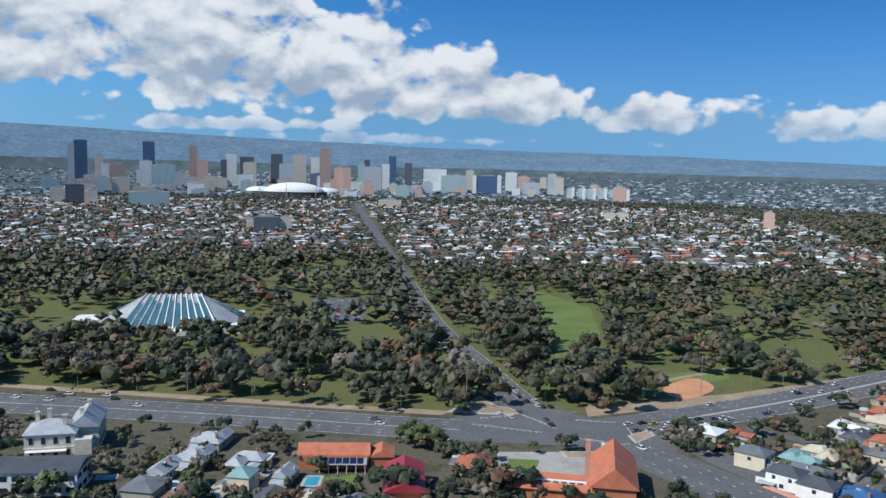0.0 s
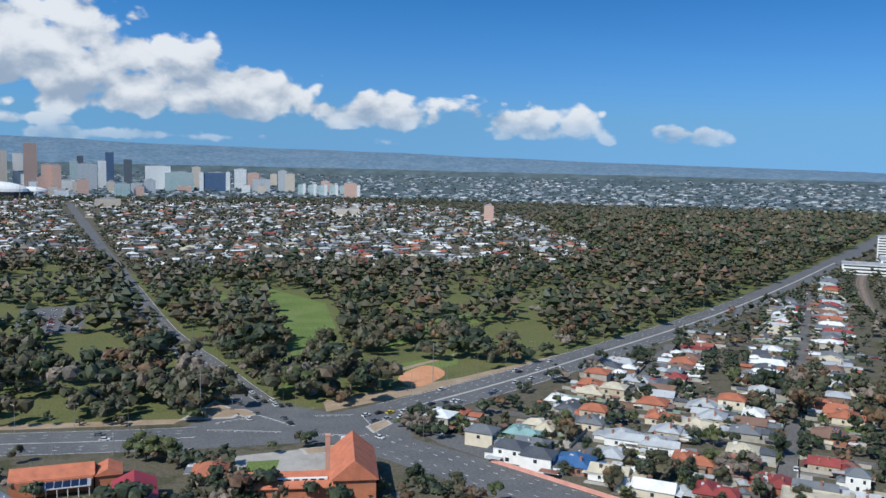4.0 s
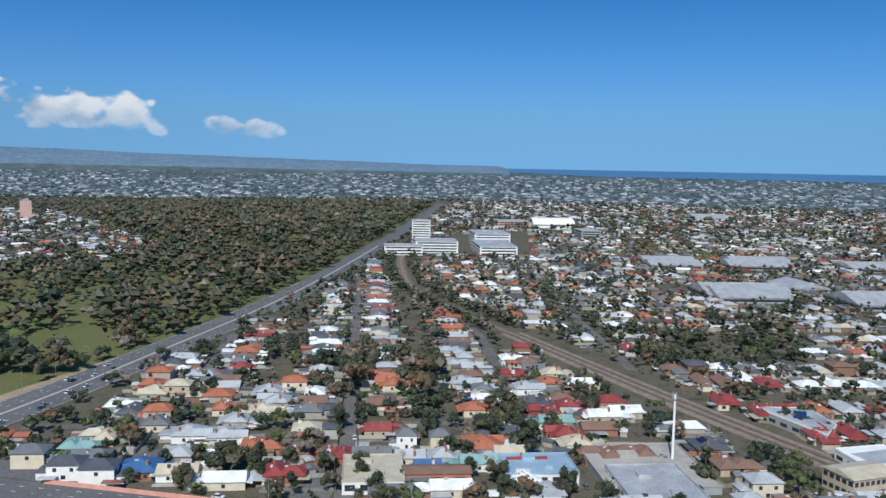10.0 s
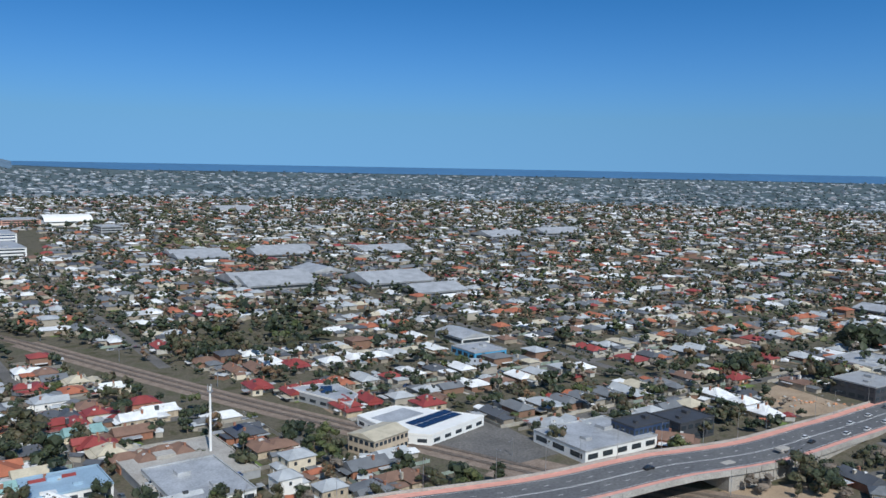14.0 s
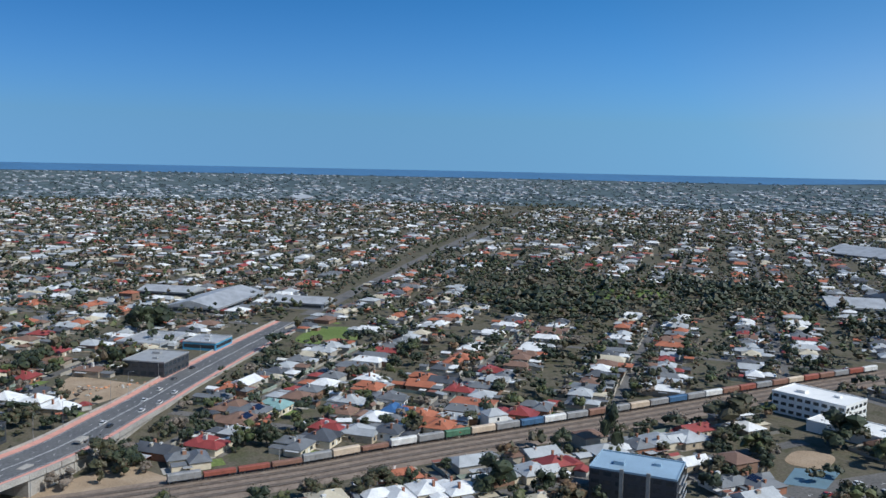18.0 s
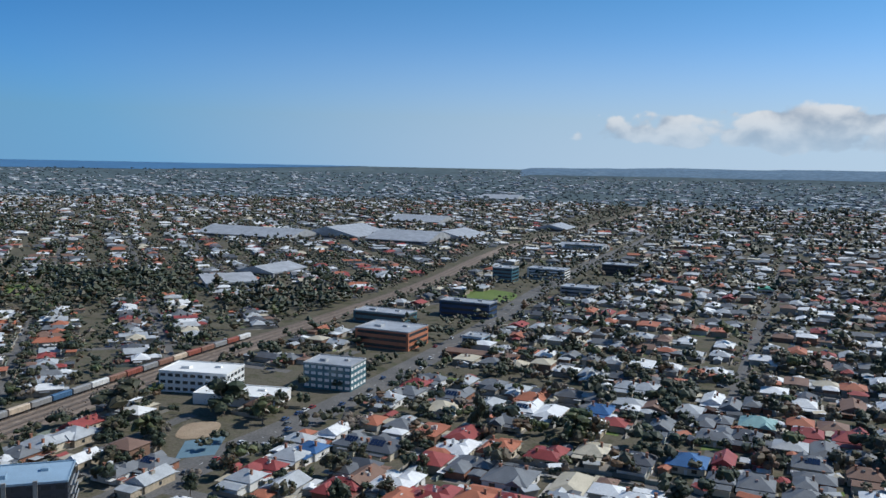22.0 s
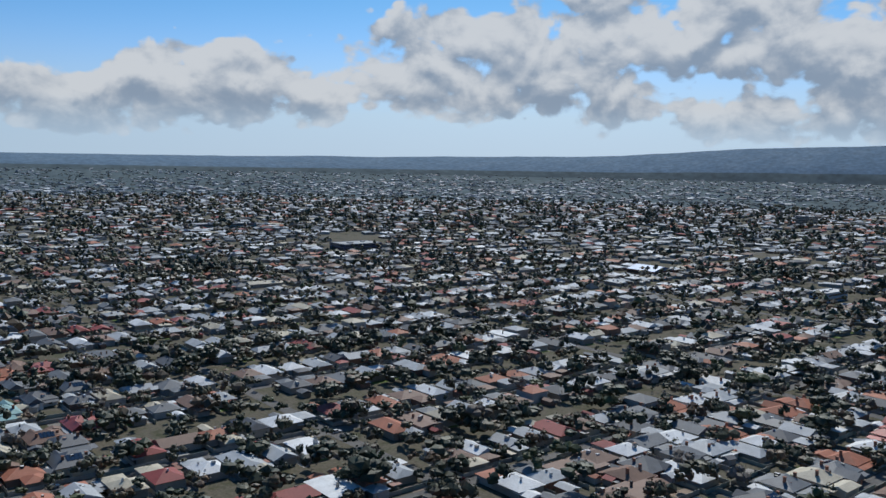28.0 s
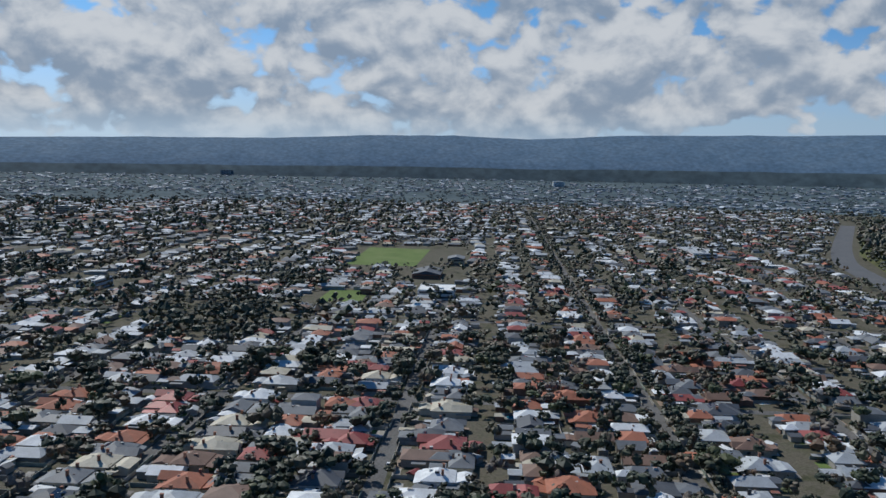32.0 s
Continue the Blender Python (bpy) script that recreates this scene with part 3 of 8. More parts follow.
def shed(x, y, w, h, deep, turn):
    """Ground under a large building and its yard."""
    r = math.hypot(x, y)
    return x + x / r * deep / 2, y + y / r * deep / 2, w + 10, deep + 10, turn


keep((-202.2, 379.7), (-154.1, 288), (115.3, 301.4), (98.9, 358.2), (-45.3, 372.9), (-124.4, 380.5))  # the gardens by the junction
keep((80.8, 350.1), (113.3, 287.2), (160.2, 249.9), (121.5, 342.8), (97.6, 336.9))
keep((251.2, 162.8), (288.4, 186.8), (311.1, 149.3), (269.8, 120.3))  # parking deck
keep((364.7, 114.4), (410.9, 90.7), (399.8, 58), (348.4, 16.2), (329.9, 27.5), (351.3, 76.9))  # depot
keep((322.7, 28), (379.2, 15), (411.5, -18.2), (401.9, -48.8), (361.9, -29.8))
keep((487.2, -67.8), (504.9, -93.2), (460.3, -130), (432.8, -91.8))
keep((457.4, -111.5), (510.3, -127.1), (536, -194.4), (474.9, -149.1))
keep((526.9, -230.7), (571.3, -284.1), (548, -314.5), (490.1, -269.1))  # oval
keep((317.3, -88.8), (348.3, -97.8), (333.3, -120.1), (309.9, -173.7), (297.7, -223.2), (292, -163.7), (301.9, -106.6))
keep((211.1, -212.2), (231.3, -235.3), (203.5, -258.2), (185.3, -242.1))  # black flats
keep((234.4, -354.6), (259.8, -392), (239.1, -447), (195.7, -417.3), (178.4, -378.8), (202.9, -349.5))
keep((200, -303.7), (215, -335), (200, -359.7), (168.4, -309.1), (174.9, -282.2))  # playground
keep((180, -399.5), (203.5, -459.9), (175.7, -477.1), (158.1, -429), (163.2, -396.6))
keep((222.2, -571.5), (247.3, -660.5), (196.9, -669), (147.4, -847.1), (121.4, -757.5), (125.9, -586), (141.1, -496.3), (180.8, -490.9))
keep((169.8, -842.7), (204.1, -1012.8), (109.9, -1033.9), (28.7, -1118.8), (23.6, -940.9), (84.1, -747.5))
keep((-969, -27.4), (-1275.3, -2.53), (-1294, 171.3), (-764.8, 97.1), (-763.3, 39.9), (-972.9, 37.3))
keep((-714.9, -48.4), (-824.6, -45), (-826.4, 4.3), (-730.9, 3.9))
keep((-805.3, -269.3), (-927.7, -306.9), (-930.3, -261), (-806.9, -224.1))
keep((-743.2, -872.5), (-922.5, -1076), (-996.6, -1024.5), (-804.1, -826.1))
keep((-829.8, -467.5), (-978.1, -543.8), (-1017.7, -512.3), (-870.3, -433.9))
keep((735, 779.5), (934.4, 985.1), (1250.1, 933.3), (907.1, 671.1))
keep((554.3, 112.2), (605.9, 114.7), (601.6, 77.8), (507.4, 64.8), (517.8, 93.9))
keep((353.2, 160.8), (408, 159.8), (378.3, 116.1), (358.5, 118))

keep_box(*shed(924.5, 480.8, 62.9, 15.4, 42.9, -0.785))
keep_box(*shed(742.1, 313.8, 66.8, 13.1, 58.1, -0.785))
keep_box(*shed(844.2, 303.8, 42.3, 11, 50.5, -0.785))
keep_box(*shed(794.3, 215.2, 72.1, 15.5, 65.7, -0.785))
keep_box(*shed(748.8, 161.2, 53.8, 9.2, 45.5, -0.785))
keep_box(*shed(552.1, 96.6, 23, 7.6, 32.8, -0.785))
keep_box(*shed(1501.9, 102.1, 90.7, 14.4, 63.2, -0.785))
keep_box(*shed(1389, 185.9, 75, 12.8, 63.2, -0.785))
keep_box(*shed(1032.8, 423.9, 74.9, 6.1, 50.5, -0.785))
keep_box(*shed(962.3, 508.4, 65.7, 11, 37.9, -0.785))
keep_box(*shed(755.5, 323.9, 82, 15, 63.2, -0.785))
keep_box(*shed(1870, 888.4, 83, 9.6, 75.8, -0.785))
keep_box(*shed(2642, -1225, 165.2, 14.7, 75.8, -0.785))
keep_box(*shed(741.2, -224.6, 31.3, 9.3, 50.5, -0.785))
keep_box(*shed(674.8, -241.4, 96.9, 11.6, 45.5, -0.785))
keep_box(*shed(634.1, -299.9, 30.8, 10.5, 45.5, -0.785))
keep_box(*shed(400.2, -713.9, 49.6, 9, 50.5, -0.785))
keep_box(*shed(994.9, 412.9, 70.9, 10.4, 50.5, -0.785))
keep_box(*shed(1088.5, 304.7, 75.8, 10.7, 50.5, -0.785))
keep_box(*shed(610.7, -1190, 179.1, 10.6, 88.4, -0.155))
keep_box(*shed(491.4, -1251.7, 112.5, 19.7, 113.7, -0.155))
keep_box(*shed(372.6, -1217.3, 106.6, 16.5, 101.1, -0.155))
keep_box(*shed(325.9, -1297.5, 85.1, 18.4, 101.1, -0.155))
keep_box(*shed(394.2, -799.1, 48, 10, 63.2, -0.155))
keep_box(*shed(550.2, -2870.4, 136.5, 19.2, 113.7, -0.155))
keep_box(*shed(200.7, -1578.8, 63.9, 9.6, 75.8, -0.155))
keep_box(*shed(477.5, -1643.2, 114.4, 14.5, 88.4, -0.155))
keep_box(*shed(113.1, -1214.4, 65.4, 9.9, 50.5, -0.155))

# name: outline, a point on a street, direction of the streets, block depth
def spread(*known, step=86.0, reach=5300.0):
    """Offsets of parallel streets: the known ones, then at even steps to both sides."""
    known = sorted(known)
    return list(np.arange(known[0] - step, -reach, -step)[::-1]) + known + list(np.arange(known[-1] + step, reach, step))


EAST = dict(o=(-296.8, 2.53), d=(-0.988, 0.154), offs=spread(-123.8, 0, 96, 190.7, 272.8), u0=-97.3)
ZONES = [
    dict(poly=[(-25.3, 315.8), (-25.3, -3789.5), (-5052.6, -3789.5), (-5052.6, 2778.9), (-1894.7, 1111.6), (-1222.7, 688.4), (-951.2, 565.9), (-530.5, 429.5), (-214.7, 366.3), (25.3, 341.1), (75.8, 303.2)], **EAST),
    dict(poly=[(-25.3, 290.5), (75.8, 303.2), (151.6, 208.4), (233.7, 94.7), (303.2, -6.3), (284.2, -50.5), (271.6, -315.8), (240, -631.6), (217.3, -1263.2), (75.8, -2526.3), (-63.2, -3789.5), (-25.3, -3789.5)], **EAST),
    dict(poly=[(63.2, 366.3), (107.4, 378.9), (164.2, 404.2), (265.3, 461.1), (454.7, 581.1), (713.7, 776.8), (1143.2, 1117.9), (884.2, 871.6), (631.6, 637.9), (511.6, 486.3), (449.7, 356.2), (401.7, 256.4), (363.8, 171.8), (323.4, 72), (296.8, 25.3), (240, 120), (126.3, 296.8)], o=(265.3, 174.3), d=(0.67, 0.742), offs=spread(0, 87.2, step=83.4), u0=75.8),
    dict(poly=[(1143.2, 1117.9), (884.2, 871.6), (650.5, 631.6), (550.7, 486.3), (488.8, 356.2), (442.1, 256.4), (404.2, 171.8), (363.8, 72), (341.1, 12.6), (429.5, -88.4), (593.7, -246.3), (821.1, -473.7), (1894.7, -1553.7), (4421.1, -1894.7), (4421.1, 1894.7), (1894.7, 1730.5)], o=(593.7, -246.3), d=(0.707, -0.707), offs=spread(50.5), u0=0),
    dict(poly=[(347.4, -56.8), (429.5, -132.6), (574.7, -271.6), (808.4, -511.6), (1894.7, -1629.5), (1894.7, -3789.5), (151.6, -3789.5), (240, -1263.2), (267.8, -631.6), (290.5, -378.9), (313.3, -151.6)], o=(348.6, -97.3), d=(0.60, -0.80), offs=spread(0), u0=50.5),
    dict(poly=[(-20.2, 922.1), (-107.4, 1111.6), (-414.3, 1068.6), (-631.6, 997.9), (-1136.8, 1149.5), (-1768.4, 1528.4), (-1894.7, 2778.9), (606.3, 2778.9), (808.4, 1894.7), (694.7, 1452.6), (593.7, 1073.7), (505.3, 991.6), (314.5, 928.4), (141.5, 986.5)], o=(-83.4, 1193.7), d=(0.99, 0.13), offs=spread(-50.5, 50.5, step=80.8), u0=0),
]
HOLLOW = 259.0  # nothing stands nearer than this to the point under the drone
# a lot is x, y, turn (the way its house faces)
# houses known one by one: x, y, turn, roof, shape, size
HOMES = [
    [(128.5, 335.5, 0.84, "grey", 4, 1.04), (132.8, 313.4, 3.98, "charcoal", 4, 1.02), (139.7, 301.1, 0.84, "charcoal", 4, 1.07), (153.7, 297.1, 3.98, "blue", 5, 1.13), (161.4, 282.8, 3.98, "cream", 3, 1.01), (148.2, 338.9, 3.98, "teal", 2, 1.01), (160.4, 342.4, 0.84, "cream", 2, 0.99), (186.1, 343.3, 0.84, "grey", 0, 1.03), (192, 352.7, 3.98, "terracotta", 4, 1.03), (211.1, 391.2, 3.98, "cream", 5, 1.01), (221.3, 386.3, 3.98, "cream", 4, 1.04), (246.3, 408.5, 3.98, "silver", 2, 0.98), (169.4, 263.9, 0.84, "white", 3, 1.05), (189.1, 256.2, 3.98, "red", 2, 0.99), (200.8, 288, 3.98, "terracotta", 2, 1.07)],
    [(198.8, 307.6, 0.84, "silver", 1, 1.04), (189.2, 320.1, 0.84, "silver", 1, 1.06), (213.1, 322.5, 3.98, "silver", 0, 0.97), (231.5, 326, 0.84, "cream", 1, 1.03), (221.9, 343.5, 3.98, "terracotta", 2, 0.99), (244.9, 336.3, 3.98, "silver", 1, 1.02), (254.1, 354.1, 3.98, "silver", 0, 1.00), (268.8, 351.9, 3.98, "terracotta", 4, 1.06), (216.5, 256.4, 0.84, "red", 2, 0.99), (188, 382.4, 3.98, "white", 2, 1.01), (249.9, 267.8, 3.98, "red", 3, 0.79), (247.5, 247.6, 3.98, "grey", 4, 0.71), (257.3, 237, 0.84, "grey", 4, 0.73), (268.4, 223.1, 0.84, "terracotta", 5, 1.25), (226.9, 246.6, 3.98, "grey", 3, 1.04)],
    [(232.4, 220.4, 3.98, "blue", 3, 0.72), (235.3, 233.1, 3.98, "silver", 3, 0.81), (245.6, 225, 3.98, "silver", 0, 0.79), (250.7, 210.1, 0.84, "teal", 3, 0.99), (262.1, 194.7, 0.84, "red", 3, 1.04), (223.3, 200, 0.84, "white", 3, 1.02), (374.4, 287.4, 0.84, "red", 2, 0.97), (391.6, 274.5, 3.98, "cream", 0, 0.98), (384.5, 250.6, 3.98, "white", 3, 0.78), (355.7, 265.4, 0.84, "silver", 1, 0.98), (336, 243.3, 0.84, "charcoal", 2, 1.04), (327.7, 232.9, 0.84, "red", 2, 1.04), (343.5, 231.5, 3.98, "red", 0, 0.86), (357.2, 216.1, 0.84, "red", 4, 1.05), (341.7, 209.6, 3.98, "white", 3, 1.06)],
    [(354.8, 206.1, 0.84, "white", 3, 1.04), (317.6, 220.5, 0.84, "teal", 3, 1.04), (304.3, 207.3, 3.98, "red", 1, 0.82), (298.6, 195.8, 3.98, "cream", 0, 0.98), (323, 200.7, 0.84, "brown", 3, 1.05), (294.4, 179.7, 0.84, "brown", 2, 1.06), (306.2, 170.5, 0.84, "brown", 2, 0.97), (280.7, 298.4, 3.98, "brown", 5, 1.07), (313.8, 336.3, 0.84, "terracotta", 1, 1.02), (308.5, 320.2, 3.98, "terracotta", 1, 0.99), (305.3, 259.7, 3.98, "terracotta", 0, 0.97), (339.7, 296.6, 0.84, "silver", 1, 1.04), (321.5, 273.7, 3.98, "white", 2, 1.01), (370.4, 329.6, 3.98, "silver", 2, 0.99), (392.7, 351.2, 0.84, "silver", 2, 1.04)],
    [(402.9, 314.4, 3.98, "white", 2, 0.99), (335.9, 154, 0.84, "charcoal", 5, 1.07), (321.7, 138.2, 3.98, "brown", 2, 1.16), (305.1, 118.2, 3.98, "silver", 4, 0.97), (408.5, 180.1, -0.79, "red", 1, 1.02), (403.5, 157.3, -0.79, "red", 1, 0.98), (282.7, 113.8, 0.84, "silver", 4, 0.80), (277.6, 95.2, 3.98, "silver", 4, 0.85), (285.7, 82, 3.98, "grey", 5, 1.05), (309.6, 91.5, 3.98, "grey", 3, 1.15), (300.1, 72.5, 0.84, "brown", 2, 1.05), (386.8, 125.3, 2.36, "red", 1, 1.01), (399.3, 117, -0.79, "red", 3, 0.98), (459.4, 179.1, -0.79, "red", 0, 1.06), (461.1, 194.5, -0.79, "white", 0, 1.00)],
    [(438.4, 207.2, 2.36, "brown", 3, 0.99), (444.1, 196.8, -0.79, "brown", 3, 1.08), (400.9, 86.5, -0.79, "red", 2, 1.02), (373.3, -29.7, 6.13, "brown", 3, 1.06), (380.7, 23.9, -0.79, "silver", 5, 1.17), (384.3, 12.8, 2.36, "silver", 3, 1.06), (456, -56.3, -0.79, "white", 0, 1.00), (443.7, -68.3, 2.36, "white", 0, 1.01), (426.2, -75.5, -0.79, "white", 0, 0.97), (496.7, -70.4, -0.79, "red", 2, 1.02), (555.3, -97, -0.79, "red", 2, 0.99), (341.8, -96.8, -0.93, "charcoal", 3, 1.05), (341.3, -116.3, 2.21, "red", 2, 1.07), (384, -146.8, -0.93, "brown", 5, 1.38), (336, -170.4, 2.21, "red", 2, 0.97)],
    [(320.5, -178.9, -0.93, "silver", 1, 1.00), (322.6, -162.1, -0.93, "charcoal", 5, 0.98), (318.8, -147.4, -0.93, "grey", 2, 1.02), (365.9, -199.2, -0.93, "silver", 0, 0.97), (350.8, -187.5, 2.21, "brown", 0, 0.97), (384.1, -221.1, -0.93, "terracotta", 2, 1.01), (400.4, -229.4, 2.21, "white", 0, 0.97), (360.6, -220.4, -0.93, "grey", 1, 0.97), (341.9, -211.5, 2.21, "blue", 2, 1.01), (314.9, -191.7, 2.21, "charcoal", 0, 1.03), (327.9, -215.2, 2.21, "terracotta", 1, 1.03), (309.7, -213.5, 2.21, "terracotta", 1, 0.99), (386.5, -256.5, -0.93, "terracotta", 2, 0.98), (374, -262.1, 2.21, "charcoal", 3, 1.09), (357.9, -258.9, 2.21, "red", 2, 0.96)],
    [(382.4, -300.8, 2.21, "red", 2, 1.02), (303.7, -241.1, 6.13, "silver", 4, 0.83), (306.3, -259.2, -0.93, "red", 0, 1.03), (309.1, -273.3, -0.93, "grey", 2, 1.01), (364, -140.5, 2.21, "brown", 5, 1.22), (374.5, -150.4, 2.21, "grey", 5, 1.24), (324.5, -105.7, 6.13, "grey", 2, 1.01), (377.1, -164.5, -0.93, "teal", 2, 0.99), (250.1, -153.3, 6.13, "white", 2, 1.04), (249, -166.9, 2.99, "white", 0, 1.03), (242, -176.7, 6.13, "white", 0, 1.01), (242.9, -213.5, 6.13, "silver", 1, 0.99), (244.9, -225.5, 2.99, "red", 0, 0.97), (242.9, -285.7, 6.13, "silver", 1, 1.08), (238.6, -299, 2.99, "silver", 5, 1.02)],
    [(244.8, -311.1, 2.99, "red", 3, 1.04), (242.5, -272.1, 2.99, "grey", 0, 0.98), (196.7, -267.9, 2.99, "grey", 2, 0.97), (216, -275.1, 2.99, "white", 3, 0.83), (187.5, -278.8, 6.13, "grey", 5, 1.04), (179.7, -265.5, 6.13, "silver", 3, 1.05), (145.1, -288.3, 6.13, "red", 2, 1.02), (141, -302.8, 2.99, "silver", 0, 1.07), (136.8, -313.1, 6.13, "blue", 0, 0.99), (136.2, -339.3, 2.99, "white", 3, 1.00), (122.8, -326.9, 6.13, "grey", 5, 1.05), (110.7, -325.9, 6.13, "charcoal", 5, 1.26), (131, -394, 6.13, "silver", 5, 1.02), (146.5, -276.4, 6.13, "silver", 0, 0.99), (101.6, -387.7, 2.99, "cream", 5, 1.07)],
    [(81, -332.3, 2.99, "white", 2, 1.02), (63.3, -337.9, 2.99, "terracotta", 1, 0.97), (43.6, -336.5, 2.99, "red", 2, 0.98), (25.6, -345.7, 2.99, "cream", 0, 0.98), (110.7, -300.6, 6.13, "charcoal", 2, 1.03), (69.5, -316, 6.13, "grey", 2, 1.04), (52.7, -308, 2.99, "grey", 5, 1.19), (110, -279.2, 6.13, "red", 2, 1.04), (105.5, -289.1, 2.99, "brown", 3, 1.04), (92.7, -288.9, 2.99, "white", 2, 1.03), (75.4, -280, 2.99, "red", 2, 1.01), (61.3, -281.4, 2.99, "terracotta", 0, 1.04), (48.3, -282.8, 6.13, "red", 0, 1.01), (30.3, -288.3, 6.13, "silver", 5, 0.98), (62.9, -400.2, 6.13, "white", 1, 0.99)],
    [(62.1, -419.2, 6.13, "terracotta", 1, 1.02), (125.3, -425.9, 2.99, "red", 0, 1.06), (121, -438.4, 6.13, "grey", 2, 1.07), (100.8, -411.2, 6.13, "grey", 1, 1.05), (65.9, -377.1, 2.99, "grey", 1, 1.03), (30.1, -384, 6.13, "white", 2, 1.07), (27.5, -406.5, 2.99, "blue", 0, 0.98), (124.7, -408.1, 2.99, "grey", 1, 1.08), (-2.02, -392.5, 6.13, "grey", 3, 1.00), (-25.6, -407, 6.13, "grey", 2, 1.05), (-25.3, -384.3, 2.99, "grey", 2, 1.05), (-45.2, -410.3, 2.99, "teal", 5, 1.07), (-38.3, -387.5, 6.13, "charcoal", 0, 1.03), (-65.2, -399.9, 6.13, "red", 0, 1.03), (-83.1, -400.2, 6.13, "red", 1, 1.08)],
    [(-103.6, -404.6, 2.99, "silver", 5, 1.27), (-128.3, -405.6, 6.13, "brown", 2, 0.97), (-147.9, -402.2, 6.13, "teal", 1, 1.05), (-169.6, -412.4, 2.99, "charcoal", 1, 1.02), (-191.2, -419.9, 6.13, "charcoal", 5, 0.96), (7.1, -341.9, 6.13, "charcoal", 0, 1.08), (-12.5, -346.2, 2.99, "blue", 5, 1.03), (-26.9, -351.7, 6.13, "red", 3, 0.86), (-42.3, -357.1, 6.13, "red", 3, 0.83), (-60.8, -358.5, 6.13, "grey", 5, 1.00), (-58.9, -338.5, 6.13, "grey", 2, 1.01), (-79.2, -351.4, 6.13, "brown", 0, 1.04), (-104.6, -360.3, 6.13, "charcoal", 1, 1.03), (-122.9, -351.2, 2.99, "cream", 5, 1.15), (-146.4, -351.7, 6.13, "brown", 5, 1.00)],
    [(-166, -359.6, 2.99, "red", 1, 1.01), (-150.3, -339.7, 6.13, "charcoal", 0, 1.07), (-142.4, -318.2, 6.13, "charcoal", 5, 1.07), (-24.4, -329.4, 6.13, "grey", 0, 0.80), (-36.9, -327.5, 2.99, "grey", 0, 1.01), (-53.3, -317.9, 2.99, "grey", 5, 1.11), (5.2, -295.1, 2.99, "white", 1, 1.15), (-26.4, -290.4, 6.13, "charcoal", 1, 0.97), (-46, -297.6, 6.13, "charcoal", 5, 1.02), (-70.9, -297.5, 6.13, "white", 2, 1.02), (-92.5, -297, 6.13, "cream", 0, 1.02), (-26.9, -445.3, 2.99, "white", 3, 1.04), (-35, -436.9, 2.99, "grey", 3, 0.94), (-50, -448.3, 6.13, "grey", 2, 1.01), (-70.5, -450.8, 2.99, "white", 0, 1.00)],
    [(-94.5, -454, 2.99, "brown", 3, 1.19), (-113.8, -458.8, 2.99, "white", 1, 1.03), (-126.7, -460.4, 6.13, "cream", 3, 0.93), (-155.1, -467.7, 2.99, "white", 1, 1.00), (-174.9, -470.4, 6.13, "terracotta", 0, 0.97), (-196.9, -473.2, 6.13, "red", 2, 0.98), (-173.6, -445.3, 2.99, "grey", 1, 1.08), (16.5, -458.3, 6.13, "silver", 0, 0.96), (6.8, -457, 2.99, "silver", 0, 1.00), (-121.1, -513, 2.99, "white", 1, 0.97), (-142.1, -512.7, 6.13, "white", 0, 1.04), (-154.9, -517.5, 2.99, "red", 1, 1.06), (-168.8, -516.4, 2.99, "grey", 1, 1.00), (-183.4, -518.4, 2.99, "red", 2, 1.01), (-439.7, -228.3, 2.99, "silver", 0, 1.01)],
    [(-380, -187.6, 2.99, "terracotta", 0, 1.03), (-397.9, -183.9, 6.13, "white", 0, 1.04), (-358.4, -192.6, 2.99, "grey", 1, 1.07), (-338.5, -184.5, 6.13, "charcoal", 0, 1.06), (-357.9, -149.7, 2.99, "terracotta", 0, 1.05), (-334.2, -147.2, 6.13, "silver", 5, 1.01), (-319.6, -149.9, 2.99, "grey", 1, 0.97), (-297, -155.7, 2.99, "charcoal", 5, 1.02), (-282.7, -154.7, 6.13, "brown", 0, 1.06), (-415.2, -179.1, 6.13, "silver", 1, 0.97), (-443.5, -190.6, 6.13, "white", 3, 1.06), (-393.6, -143.1, 6.13, "grey", 2, 1.05), (-432.5, -141.6, 2.99, "terracotta", 0, 0.97), (-411.9, -145.1, 6.13, "terracotta", 1, 1.05), (-316.3, -108.3, 6.13, "grey", 0, 1.06)],
    [(-294.8, -107.6, 6.13, "charcoal", 5, 1.04), (-332.2, -101.9, 6.13, "cream", 0, 1.06), (-345.6, -98.3, 2.99, "grey", 1, 1.03), (-385.4, -95.7, 6.13, "white", 0, 1.00), (-362.1, -99.3, 2.99, "terracotta", 0, 0.98), (-406.2, -92.2, 2.99, "red", 2, 1.00), (-425.6, -93.7, 6.13, "red", 1, 1.00), (-479.6, -86.9, 2.99, "terracotta", 1, 0.98), (-464, -130.1, 6.13, "silver", 1, 0.98), (-502.5, -124.7, 6.13, "grey", 1, 1.01), (-333.6, -66.3, 2.99, "brown", 0, 1.07), (-309.6, -64.7, 6.13, "terracotta", 1, 1.01), (-351.2, -59.6, 2.99, "cream", 1, 1.02), (-291.8, -65.3, 2.99, "silver", 0, 1.14), (-384.1, -57.1, 6.13, "cream", 0, 1.06)],
